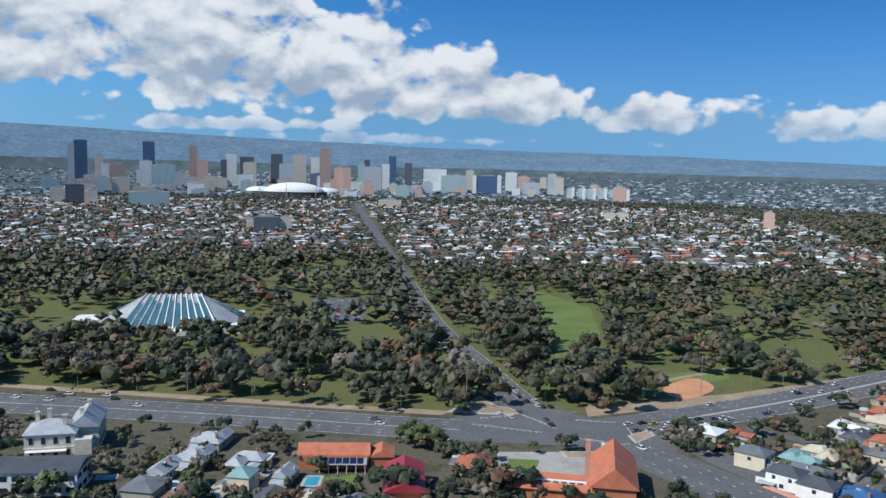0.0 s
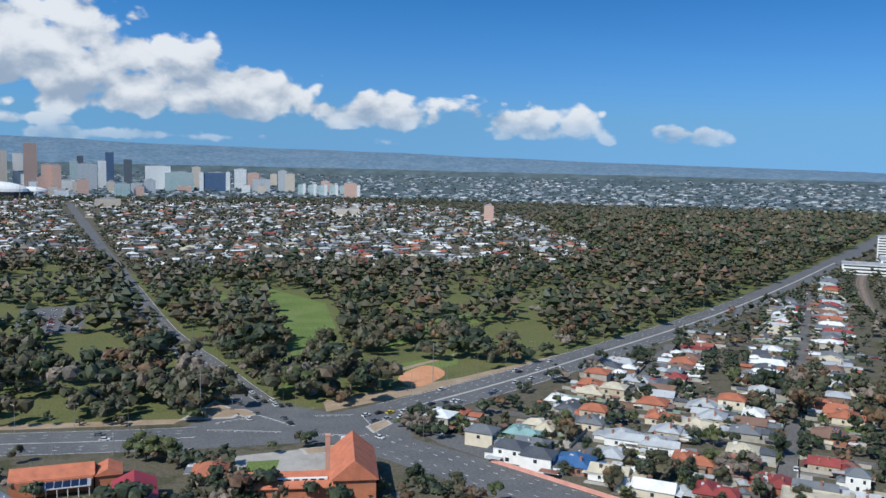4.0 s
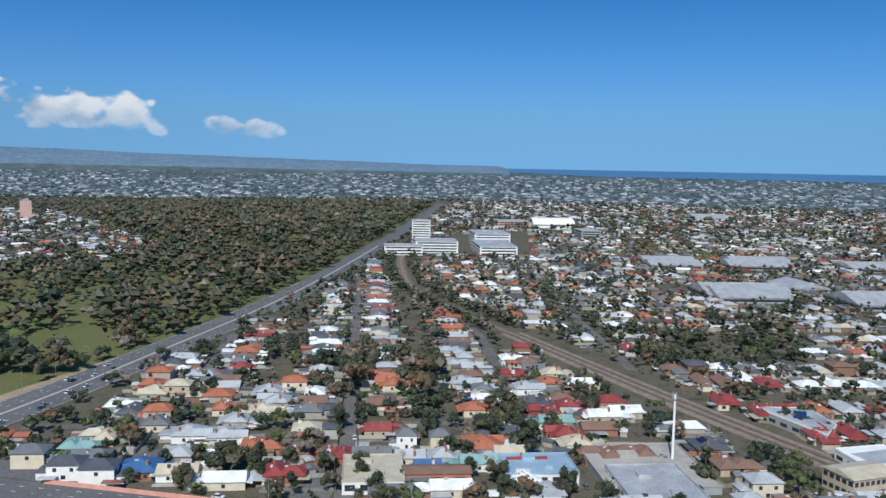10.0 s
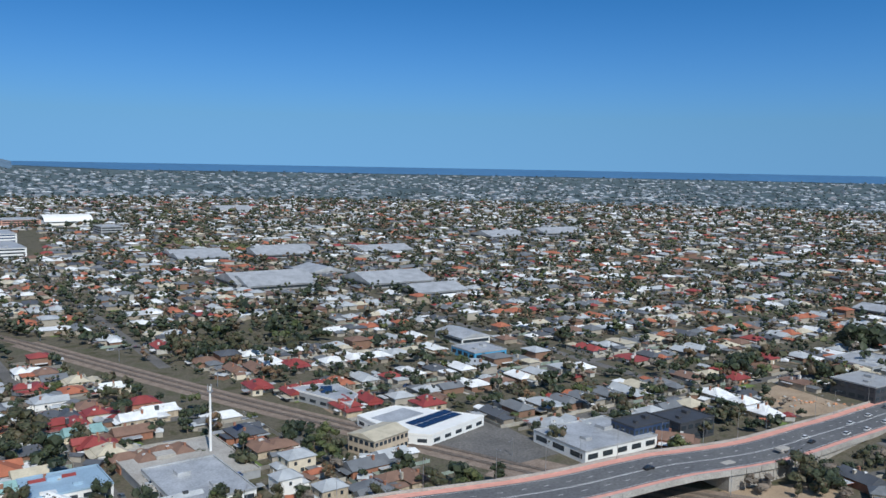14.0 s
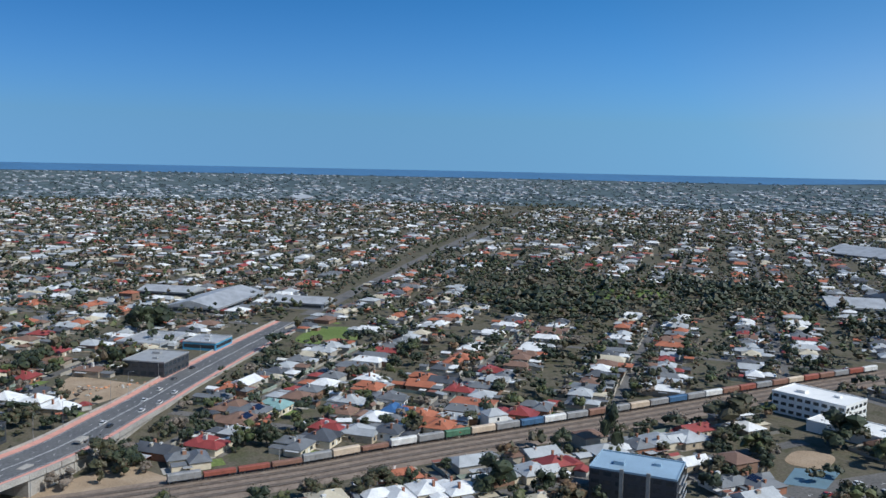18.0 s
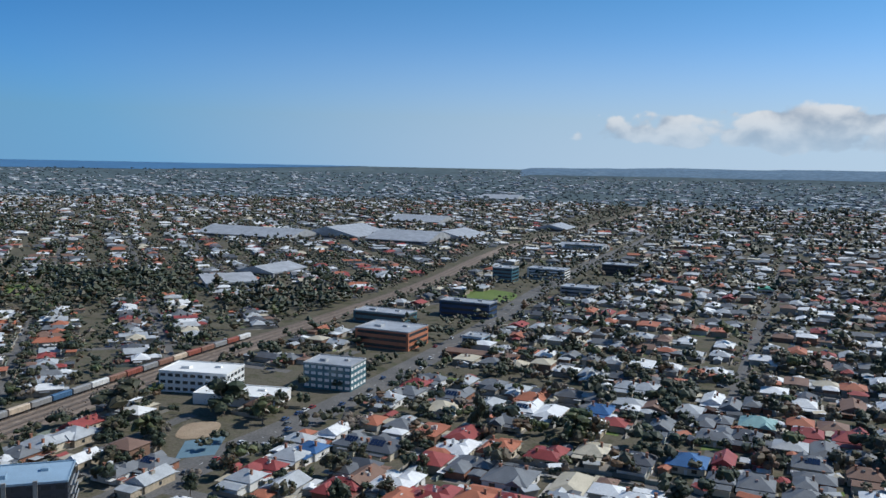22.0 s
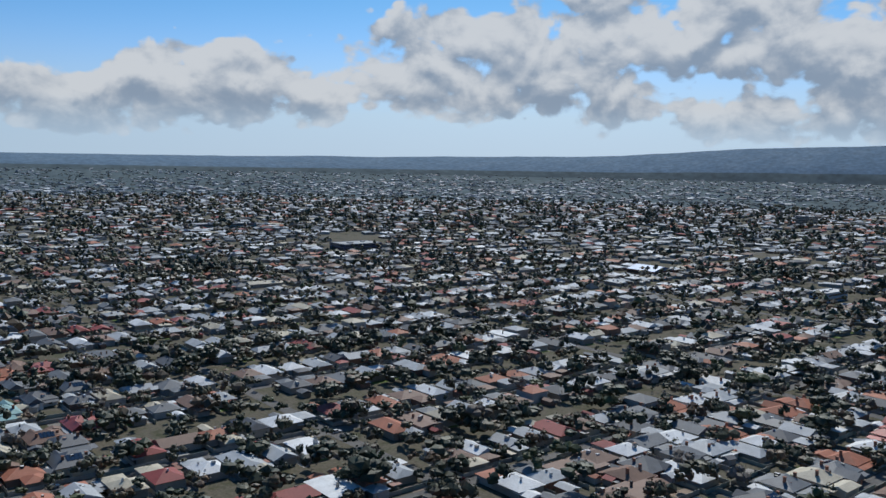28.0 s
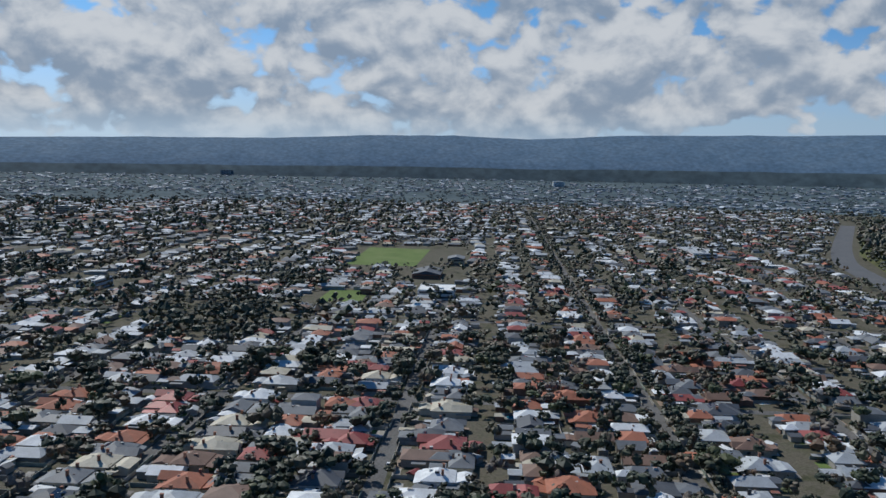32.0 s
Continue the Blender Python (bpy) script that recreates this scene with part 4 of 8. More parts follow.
    [(-367.3, -58.6, 6.13, "charcoal", 3, 1.02), (-427.6, -49.9, 2.99, "white", 1, 1.03), (-403.5, -45.6, 6.13, "grey", 2, 1.05), (-362.8, -15, 2.99, "red", 3, 1.14), (-340.8, -21.2, 6.13, "white", 1, 1.07), (-341.6, -11.6, 6.13, "silver", 5, 1.04), (-310.4, -14.9, 2.99, "charcoal", 5, 0.98), (-455.7, -43.6, 2.99, "silver", 1, 1.04), (-413.8, -10.1, 6.13, "terracotta", 2, 0.99), (-489.2, 5.1, 6.13, "red", 2, 0.98), (-466.1, 9, 6.13, "cream", 0, 0.99), (-411.8, 1.52, 2.99, "red", 0, 1.04), (-395.5, -2.53, 2.99, "grey", 2, 1.04), (-374.7, -2.27, 2.99, "silver", 2, 0.98), (-355.7, -3.4, 2.99, "red", 0, 0.96)],
    [(-509.6, 56.8, 6.13, "cream", 2, 1.06), (-477, 50.1, 6.13, "white", 1, 1.00), (-450.9, 46.7, 6.13, "white", 0, 1.01), (-427.7, 46.9, 2.99, "grey", 2, 1.08), (-402.4, 42.9, 2.99, "cream", 1, 1.08), (-373.9, 38.8, 2.99, "grey", 5, 0.99), (-349, 35, 6.13, "red", 1, 1.15), (-327.5, 37.8, 2.99, "grey", 2, 1.04), (-310.7, 29.4, 6.13, "white", 0, 0.98), (-292.7, 57, 2.99, "red", 2, 0.99), (-299.4, 77.4, 2.99, "terracotta", 5, 1.17), (-321.3, 90.6, 2.99, "silver", 2, 1.21), (-354.3, 101.7, 2.99, "brown", 3, 0.96), (-383.9, 105.9, 6.13, "terracotta", 1, 0.99), (-421.5, 106.9, 2.99, "terracotta", 1, 1.04)],
    [(-482.5, 118.1, 6.13, "brown", 1, 1.04), (-442.5, 108.1, 2.99, "grey", 0, 0.97), (-520.3, 112.5, 2.99, "silver", 2, 1.04), (-513.3, 207.3, 2.99, "terracotta", 2, 1.09), (-488.2, 214.5, 2.99, "terracotta", 3, 0.99), (-478.7, 187.1, 2.99, "brown", 1, 1.02), (-442.2, 178.1, 6.13, "grey", 1, 1.06), (-444.9, 193, 6.13, "brown", 2, 1.06), (-395.4, 176.3, 2.99, "charcoal", 5, 1.17), (-367.2, 165.6, 2.99, "charcoal", 5, 1.01), (-342.9, 167.1, 6.13, "brown", 5, 0.99), (-445.1, 208.7, 6.13, "red", 0, 1.04), (-417.3, 187.2, 6.13, "brown", 3, 0.98), (-317.3, 158.5, 6.13, "silver", 0, 1.01), (-95.9, 347.6, 2.99, "silver", 1, 1.01)],
    [(-97.4, 326.1, 2.99, "silver", 1, 0.97), (-104.7, 312.9, 6.13, "silver", 3, 0.98), (-75, 324.1, 2.99, "silver", 2, 0.96), (-71.6, 300.4, 2.99, "teal", 4, 0.83), (-57.7, 309.3, 2.99, "silver", 3, 0.77), (13.6, 324, 6.13, "terracotta", 5, 0.99)],
]
HOME_X = np.array([r[0] for rows in HOMES for r in rows])
HOME_Y = np.array([r[1] for rows in HOMES for r in rows])
WOODED = [(600, -590, 165, 100), (-669, -107, 100, 50), (545, -478, 80, 45), (486, -699, 80, 70), (289, -649, 65, 50), (543, 240, 75, 45)]  # middle and half widths
LOTS, STREETS, CROSS = [], [], []
rnd = np.random.RandomState(7)
LINES = [([p[i] for i in range(0, len(p), 4)] + [p[-1]], w) for p, w in ((FITZROY, 24), (JEFFCOTT, 18), ([p for p in TORRENS if p[0] < 560], 23), ([p for p in TORRENS if p[0] > 540], 13), ([p for p in RAIL if p[1] < 392], 22), ([p for p in RAIL if p[1] >= 366], 11), (CHURCHILL, 17), (AVENUE, 14))]


def blocked(x, y, margin=0.0):
    b = np.zeros(np.shape(x), bool)
    for line, w in LINES:
        b |= away(line, x, y) < w + margin
    for poly in FREE:
        b |= inside(poly, x, y)
    return b


def fill_zone(z):
    d = np.array(z["d"]) / np.hypot(*z["d"])
    n = np.array([-d[1], d[0]])
    o, offs = np.array(z["o"], float), z["offs"]
    poly = np.array(z["poly"], float)
    us = (poly - o) @ d
    lo, hi = max(us.min(), -3280), min(us.max(), 3280)

    def spot(u, v):
        return o[0] + u * d[0] + v * n[0], o[1] + u * d[1] + v * n[1]

    def fits(x, y, margin, reach=9999.0):
        r = np.hypot(x, y)
        ok = (r < min(FLAT, reach)) & (r > HOLLOW)
        x, y = np.where(ok, x, 0), np.where(ok, y, 0)
        ok &= inside(z["poly"], x, y)
        ok[ok] = ~blocked(x[ok], y[ok], margin)
        for cx, cy, w, h in WOODED:
            ok &= ((x - cx) / w) ** 2 + ((y - cy) / h) ** 2 > 1
        return ok

    U, V, A = [], [], []
    ang = math.atan2(n[1], n[0])
    for v0, v1 in zip(offs, offs[1:]):
        P = v1 - v0
        for row, turn in ((18.5, math.pi / 2), (P - 18.5, -math.pi / 2), (P / 2, math.pi / 2))[:3 if P > 92 else 2]:
            step = rnd.uniform(13.2, 16.5, int((hi - lo) / 14))
            u = lo + np.cumsum(step)
            U.append(u + rnd.uniform(-1, 1, len(u)))
            V.append(v0 + row + rnd.uniform(-2, 2, len(u)))
            A.append(np.full(len(u), ang + turn))
        run = np.arange(lo, hi, 12.0)
        x, y = spot(run, v0)
        ok = fits(x, y, -10.0, 1500.0)
        i = 0
        while i < len(run):
            j = i
            while j + 1 < len(run) and ok[i] and ok[j + 1]:
                j += 1
            if j > i + 2:
                STREETS.append([(x[i], y[i]), (x[j], y[j])])
            i = j + 1
    U, V, A = np.concatenate(U), np.concatenate(V), np.concatenate(A)
    gap = np.abs(((U - z["u0"] + 115) % 230) - 115)
    x, y = spot(U, V)
    loose = np.clip((np.hypot(x, y) - 700) / 900, 0, 1)
    x, y = x + loose * rnd.normal(0, 8, len(x)), y + loose * rnd.normal(0, 8, len(x))
    wild = rnd.normal(0, 0.35, len(x)) * loose + np.where(rnd.rand(len(x)) < 0.3 * loose, math.pi / 2, 0)
    ok = fits(x, y, 2.0) & (gap > 10 - 9 * loose) & (rnd.rand(len(x)) > 0.42 * loose)
    LOTS.extend(zip(x[ok], y[ok], (A + wild)[ok]))
    run = np.arange(-5000, 5000, 12.0)
    for u in np.arange(z["u0"] - 230 * 12, z["u0"] + 230 * 12, 230):
        x, y = spot(u, run)
        ok = fits(x, y, -10.0)
        i = 0
        while i < len(run):
            j = i
            while j + 1 < len(run) and ok[i] and ok[j + 1]:
                j += 1
            if j > i + 2:
                CROSS.append([(x[i], y[i]), (x[j], y[j])])
            i = j + 1


for zone in ZONES:
    fill_zone(zone)
lanes = Build()
for k, line in enumerate(STREETS + CROSS):
    ribbon(lanes, line, 3.5, 0.05 if k < len(STREETS) else 0.075)
STREETS += CROSS
tagged(new("road_streets", lanes.mesh("road_streets", M_LANE)), "narrow grey suburban streets", "road", kind="structure")


# paved yards, drives and small lawns round the houses; cars parked along the streets
flat_slab = as_tris(Build().add([(-0.5, -0.5, 0), (0.5, -0.5, 0), (0.5, 0.5, 0), (-0.5, 0.5, 0)], [(0, 1, 2, 3)]))
paved, greens = [], []
for x, y, a in [p for p in LOTS if math.hypot(p[0], p[1]) < 1000] + [(r[0], r[1], r[2]) for rows in HOMES for r in rows]:
    c, s = math.cos(a), math.sin(a)
    u = rnd.uniform(5.5, 7.5)
    paved.append((0, x + u * c + 3 * s, y + u * s - 3 * c, 0.04, a, 3.2, rnd.uniform(9, 20), 1.0))
    v = rnd.uniform(9, 13)
    paved.append((0, x - v * s + rnd.uniform(-3, 3), y + v * c + rnd.uniform(-3, 3), 0.045, a, rnd.uniform(5, 11), rnd.uniform(3, 7), 1.0))
    if rnd.rand() < 0.35:
        greens.append((0, x + (v - 3) * s, y - (v - 3) * c, 0.035, a, rnd.uniform(5, 10), rnd.uniform(4, 7), 1.0))
scatter("yard_paving", [flat_slab], paved, [material("yard_slabs", (0.3, 0.28, 0.25), 0.9, 0, 0.25, 0.3, 2, by="island", ramp=[(0.30, 0.28, 0.25), (0.20, 0.18, 0.16), (0.27, 0.20, 0.15), (0.38, 0.36, 0.33), (0.15, 0.14, 0.13)])], "paved drives and yards in grey, buff and pale concrete", "paving", True)
scatter("yard_lawns", [flat_slab], greens, [M_LAWN], "small mown lawns in front of houses", "grass", True)
car_shape = Build()
car_shape.add(*[([(p[0] * 2.2, p[1] * 0.9, p[2]) for p in ((-1, -1, 0.3), (1, -1, 0.3), (1, 1, 0.3), (-1, 1, 0.3), (-1, -1, 0.88), (1, -1, 0.82), (1, 1, 0.82), (-1, 1, 0.88))]), [(0, 1, 5, 4), (1, 2, 6, 5), (2, 3, 7, 6), (3, 0, 4, 7), (4, 5, 6, 7)]])
car_shape.add([(-1.9, -0.8, 0.86), (0.9, -0.8, 0.84), (0.9, 0.8, 0.84), (-1.9, 0.8, 0.86), (-1.4, -0.65, 1.45), (0.3, -0.65, 1.45), (0.3, 0.65, 1.45), (-1.4, 0.65, 1.45)], [(0, 1, 5, 4), (1, 2, 6, 5), (2, 3, 7, 6), (3, 0, 4, 7)], 1)
car_shape.add([(-1.4, -0.65, 1.46), (0.3, -0.65, 1.46), (0.3, 0.65, 1.46), (-1.4, 0.65, 1.46)], [(0, 1, 2, 3)])
parked = []
for (x0, y0), (x1, y1) in STREETS:
    a, d = math.atan2(y1 - y0, x1 - x0), math.hypot(x1 - x0, y1 - y0)
    for i in range(int(d / 8)):
        x, y = x0 + (x1 - x0) * i * 8 / d, y0 + (y1 - y0) * i * 8 / d
        if 545 < math.hypot(x, y) < 1100 and rnd.rand() < 0.3:
            q = 2.9 if rnd.rand() < 0.5 else -2.9
            parked.append((0, x - q * math.sin(a), y + q * math.cos(a), 0.08, a + (math.pi if rnd.rand() < 0.5 else 0), 1, 1, 1))
scatter("parked_cars", [as_tris(car_shape)], parked, [material("car_shades", (0.4, 0.4, 0.4), 0.3, 0.1, 0.05, 0.5, 2, by="island", ramp=[(0.7, 0.7, 0.7), (0.7, 0.7, 0.7), (0.4, 0.41, 0.42), (0.03, 0.03, 0.03), (0.13, 0.13, 0.14), (0.05, 0.09, 0.2), (0.3, 0.03, 0.03)], spec=0.6), M_GLASS], "distant cars parked along the suburban streets", "cars", True)
# garden fences between the lots
fence = as_tris(Build().box(0, 0, 0, 0.12, 27, 1.7))
fences = []
for x, y, a in LOTS:
    if math.hypot(x, y) < 640:
        fences.append((0, x + 7.4 * math.cos(a), y + 7.4 * math.sin(a), 0.0, a, 1.0, 1.0, rnd.uniform(0.85, 1.1)))
        fences.append((0, x - 14.0 * math.sin(a), y + 14.0 * math.cos(a), 0.0, a + math.pi / 2, 1.0, 0.56, 1.0))
scatter("garden_fences", [fence], fences, [material("fence_sheet", (0.3, 0.28, 0.25), 0.7, 0, 0.2, 0.3, 2, by="island", ramp=[(0.33, 0.31, 0.27), (0.2, 0.19, 0.17), (0.24, 0.29, 0.25), (0.4, 0.37, 0.32)])], "metal sheet fences between back gardens", "fences", True)


# ---- trees ----
ICO = [(0.0, 0.0, 1.0), (0.894, 0, 0.447), (0.276, 0.851, 0.447), (-0.724, 0.526, 0.447), (-0.724, -0.526, 0.447), (0.276, -0.851, 0.447), (0.724, 0.526, -0.447), (-0.276, 0.851, -0.447), (-0.894, 0, -0.447), (-0.276, -0.851, -0.447), (0.724, -0.526, -0.447), (0, 0, -1.0)]
ICO_F = [(0, 1, 2), (0, 2, 3), (0, 3, 4), (0, 4, 5), (0, 5, 1), (1, 6, 2), (2, 7, 3), (3, 8, 4), (4, 9, 5), (5, 10, 1), (6, 7, 2), (7, 8, 3), (8, 9, 4), (9, 10, 5), (10, 6, 1), (11, 7, 6), (11, 8, 7), (11, 9, 8), (11, 10, 9), (11, 6, 10)]


OCT = [(0, 0, 1), (1, 0, 0), (0, 1, 0), (-1, 0, 0), (0, -1, 0), (0, 0, -1)]
OCT_F = [(0, 1, 2), (0, 2, 3), (0, 3, 4), (0, 4, 1), (5, 2, 1), (5, 3, 2), (5, 4, 3), (5, 1, 4)]


def leafy(rng, kind, n_clump=9, n_leaf=46, size=1.0, core=1.0, ball=(ICO, ICO_F)):
    """A crown 1 high and about 1 wide, of uneven clumps and loose sprays of leaves, from z 0.2 to 1."""
    b = Build()
    cs = []
    for i in range(n_clump):
        a, h = i * 2.4 + rng.uniform(-0.6, 0.6), rng.uniform(0.28, 0.82)
        w = (0.40 if kind != "tall" else 0.20) * (1.1 - 0.8 * abs(h - 0.5)) * rng.uniform(0.35, 1.0)
        c = (w * math.cos(a), w * math.sin(a), h)
        r = rng.uniform(0.15, 0.25) * (0.75 if kind == "tall" else 1.0)
        cs.append((c, r))
        k = r * core
        b.add([(c[0] + p[0] * k * rng.uniform(0.55, 1.25), c[1] + p[1] * k * rng.uniform(0.55, 1.25), c[2] + p[2] * k * 0.8 * rng.uniform(0.55, 1.25)) for p in ball[0]], ball[1])
    for i in range(n_leaf):
        c, r = cs[i % n_clump]
        d = Vector((rng.normal(), rng.normal(), rng.normal() * 0.8 + 0.2)).normalized()
        p = Vector(c) + d * r * rng.uniform(0.75, 1.15)
        q = Vector((rng.normal(), rng.normal(), rng.normal())).normalized()
        u = q.cross(d)
        u = (u.normalized() if u.length > 1e-3 else Vector((1, 0, 0))) * rng.uniform(0.03, 0.065) * size
        w = (d + 0.7 * q).cross(u).normalized() * rng.uniform(0.03, 0.06) * size
        b.add([tuple(p - u), tuple(p - w * 0.8), tuple(p + u), tuple(p + w)], [(0, 1, 2, 3)])
    return b


trng = np.random.RandomState(21)
CROWN_MID = [as_tris(leafy(trng, k, 6, 42, 1.1, 0.95)) for k in ("wide", "wide", "wide", "wide", "tall")]
CROWN_RIM = [as_tris(leafy(trng, "wide", 2, 2, 2.0, 1.5, (OCT, OCT_F))) for k in range(5)]
CROWN_FAR = [as_tris(leafy(trng, k, 3, 3, 1.9, 1.15, (OCT, OCT_F))) for k in ("wide", "wide", "wide", "wide", "tall")]


def is_near(x, y, reach):
    return math.hypot(x, y) < reach


def wood(name, rows, leaf, label, far=False):
    if rows:
        scatter(name, CROWN_RIM if leaf == "far" else CROWN_FAR + CROWN_RIM if far else CROWN_MID, rows, [LEAF[leaf]], label, "trees", True)


SORTS = ["gum", "dark", "bright", "rust", "bare"]
TREES = []  # x, y, height, width, sort


def plant(xs, ys, heights, mix):
    edges = np.cumsum(mix)[:-1]
    for x, y in zip(xs, ys):
        h = rnd.uniform(*heights)
        TREES.append((x, y, h, h * rnd.uniform(0.78, 1.2), SORTS[int(np.searchsorted(edges, rnd.rand()))]))


# parkland
CLEAR = [[(94.7, 808.4), (131.4, 707.4), (120, 593.7), (78.3, 505.3), (63.2, 435.8), (48, 442.1), (65.7, 530.5), (83.4, 682.1), (70.7, 783.2)],
         rect(138.9, 457.3, 65.7, 50.5, 0.5), rect(-88.4, 688.4, 63.2, 113.7, 0.1), rect(-208.4, 616.4, 164.2, 101.1, 0.1), rect(-265.3, 808.4, 202.1, 32.8, 0.1), rect(-378.9, 1010.5, 378.9, 45.5, 0.1),
         rect(-151.6, 505.3, 75.8, 32.8, 0.3), rect(37.9, 757.9, 37.9, 75.8, 0.4), rect(246.3, 656.8, 113.7, 27.8, 0.6), rect(227.4, 568.4, 75.8, 32.8, 0.4), rect(378.9, 757.9, 151.6, 22.7, 0.7), rect(-75.8, 884.2, 88.4, 22.7, 0.0), rect(530.5, 909.5, 138.9, 20.2, 0.6), rect(416.8, 884.2, 75.8, 37.9, 0.6), rect(303.2, 808.4, 113.7, 20.2, 0.3)]
px = rnd.uniform(-1895, 1770, 33000)
py = rnd.uniform(379, 1895, 33000)
ok = inside(PARK, px, py) & ~blocked(px, py, -6) & (np.hypot(px, py) < FLAT)
for poly in CLEAR:
    ok &= ~inside(poly, px, py)
pn = np.array([noise.noise((a * 0.011, b * 0.011, 3.0)) for a, b in zip(px, py)])
ok &= pn > np.where(np.hypot(px, py) < 640, -0.22, -0.34)
plant(px[ok], py[ok], (12, 25), [0.55, 0.27, 0.03, 0.12, 0.03])
# woods in the suburbs
for (cx, cy), w, h, n, mix in [((593.7, -593.7), 235, 140, 290, [0.3, 0.65, 0.05, 0, 0]), ((-669.5, -107.4), 113.7, 56.8, 112, [0.2, 0.8, 0, 0, 0]), ((544.7, -478.4), 88.4, 50.5, 100, [0.2, 0.8, 0, 0, 0]), ((485.3, -698.7), 88.4, 75.8, 112, [0.2, 0.8, 0, 0, 0]), ((288.9, -648.6), 75.8, 56.8, 87, [0.2, 0.8, 0, 0, 0]), ((-924, -347.5), 45.5, 37.9, 45, [0.1, 0.9, 0, 0, 0]), ((-861.2, -61.1), 42.9, 25.3, 30, [0.1, 0.9, 0, 0, 0]), ((-483.7, -777.7), 50.5, 32.8, 37, [0.1, 0.9, 0, 0, 0]), ((543.2, 240), 88.4, 50.5, 62, [0.7, 0.2, 0.1, 0, 0]), ((505.3, -94.7), 32.8, 37.9, 20, [0.2, 0.8, 0, 0, 0]),
                               ((290.5, -707.4), 50.5, 113.7, 50, [0.4, 0.6, 0, 0, 0]), ((315.8, 341.1), 37.9, 50.5, 42, [0.5, 0.2, 0.0, 0.2, 0.1]), ((1263.2, -1136.8), 505.3, 75.8, 200, [0.4, 0.6, 0, 0, 0]), ((378.9, 2589.5), 631.6, 138.9, 625, [0.5, 0.4, 0.1, 0, 0]), ((-631.6, 2652.6), 505.3, 101.1, 375, [0.5, 0.4, 0.1, 0, 0])]:
    a, r = rnd.uniform(0, math.tau, n), np.sqrt(rnd.uniform(0, 1, n))
    x, y = cx + w * r * np.cos(a), cy + h * r * np.sin(a)
    k = ~blocked(x, y, -3)
    plant(x[k], y[k], (10, 19), mix)
for poly, n in (([(222, -571), (247, -660), (197, -669), (147, -847), (121, -757), (126, -586), (141, -496), (181, -491)], 120), ([(170, -843), (204, -1013), (110, -1034), (29, -1119), (24, -941), (84, -747)], 200), ([(-969, -27), (-1275, -3), (-1294, 171), (-765, 97), (-763, 40)], 130)):
    x, y = rnd.uniform(min(p[0] for p in poly), max(p[0] for p in poly), n), rnd.uniform(min(p[1] for p in poly), max(p[1] for p in poly), n)
    for cx, cy, r in ((155, -765, 50), (-1135, 32, 110), (169, -516, 26), (201, -596, 28), (149, -646, 26)):
        k = np.hypot(x - cx, y - cy) > r
        x, y = x[k], y[k]
    k = inside(poly, x, y)
    plant(x[k], y[k], (7, 14), [0.35, 0.55, 0.05, 0, 0.05])
# gardens and streets: trees wherever no house stands
CELL = 2.5
SIZE = int(2 * FLAT / CELL) + 2
taken = np.zeros((SIZE, SIZE), bool)


def cells(x, y):
    return np.clip(((np.asarray(x) + FLAT) / CELL).astype(int), 0, SIZE - 1), np.clip(((np.asarray(y) + FLAT) / CELL).astype(int), 0, SIZE - 1)


lx, ly = cells([p[0] for p in LOTS] + list(HOME_X), [p[1] for p in LOTS] + list(HOME_Y))
for i in range(-2, 3):
    for j in range(-2, 3):
        if i * i + j * j < 7:
            taken[np.clip(lx + i, 0, SIZE - 1), np.clip(ly + j, 0, SIZE - 1)] = True
for (x0, y0), (x1, y1) in STREETS:
    n = int(math.hypot(x1 - x0, y1 - y0) / 1.8) + 1
    cx, cy = cells(np.linspace(x0, x1, n), np.linspace(y0, y1, n))
    for i in (-1, 0, 1):
        taken[np.clip(cx + i, 0, SIZE - 1), cy] = True
        taken[cx, np.clip(cy + i, 0, SIZE - 1)] = True
for r0, r1, each, hs in ((HOLLOW, 530, 74, (3.5, 11.5)), (530, 1100, 112, (4.5, 13)), (1100, 1900, 300, (7, 15)), (1900, FLAT, 560, (8, 17))):
    n = int(math.pi * (r1 * r1 - r0 * r0) / each)
    r, a = np.sqrt(rnd.uniform(r0 * r0, r1 * r1, n)), rnd.uniform(0, math.tau, n)
    x, y = r * np.sin(a), r * np.cos(a)
    ok = ~taken[cells(x, y)]
    for z in [PARK]:
        ok &= ~inside(z, x, y)
    x, y = x[ok], y[ok]
    ok = ~blocked(x, y, -3.5)
    clump = np.array([noise.noise((p * 0.013, q * 0.013, 1.0)) for p, q in zip(x, y)])
    ok &= rnd.uniform(-0.75, 0.45, len(x)) < clump + 0.25
    x, y = x[ok], y[ok]
    east = (x < 76) & (y < 417)
    plant(x[~east], y[~east], hs, [0.28, 0.50, 0.08, 0.07, 0.07])
    east &= rnd.rand(len(x)) < (0.78 if r0 < 500 else 0.6 if r0 < 1000 else 0.5)
    plant(x[east], y[east], (hs[0] * 1.25, hs[1] * 1.4), [0.30, 0.50, 0.08, 0.08, 0.04])
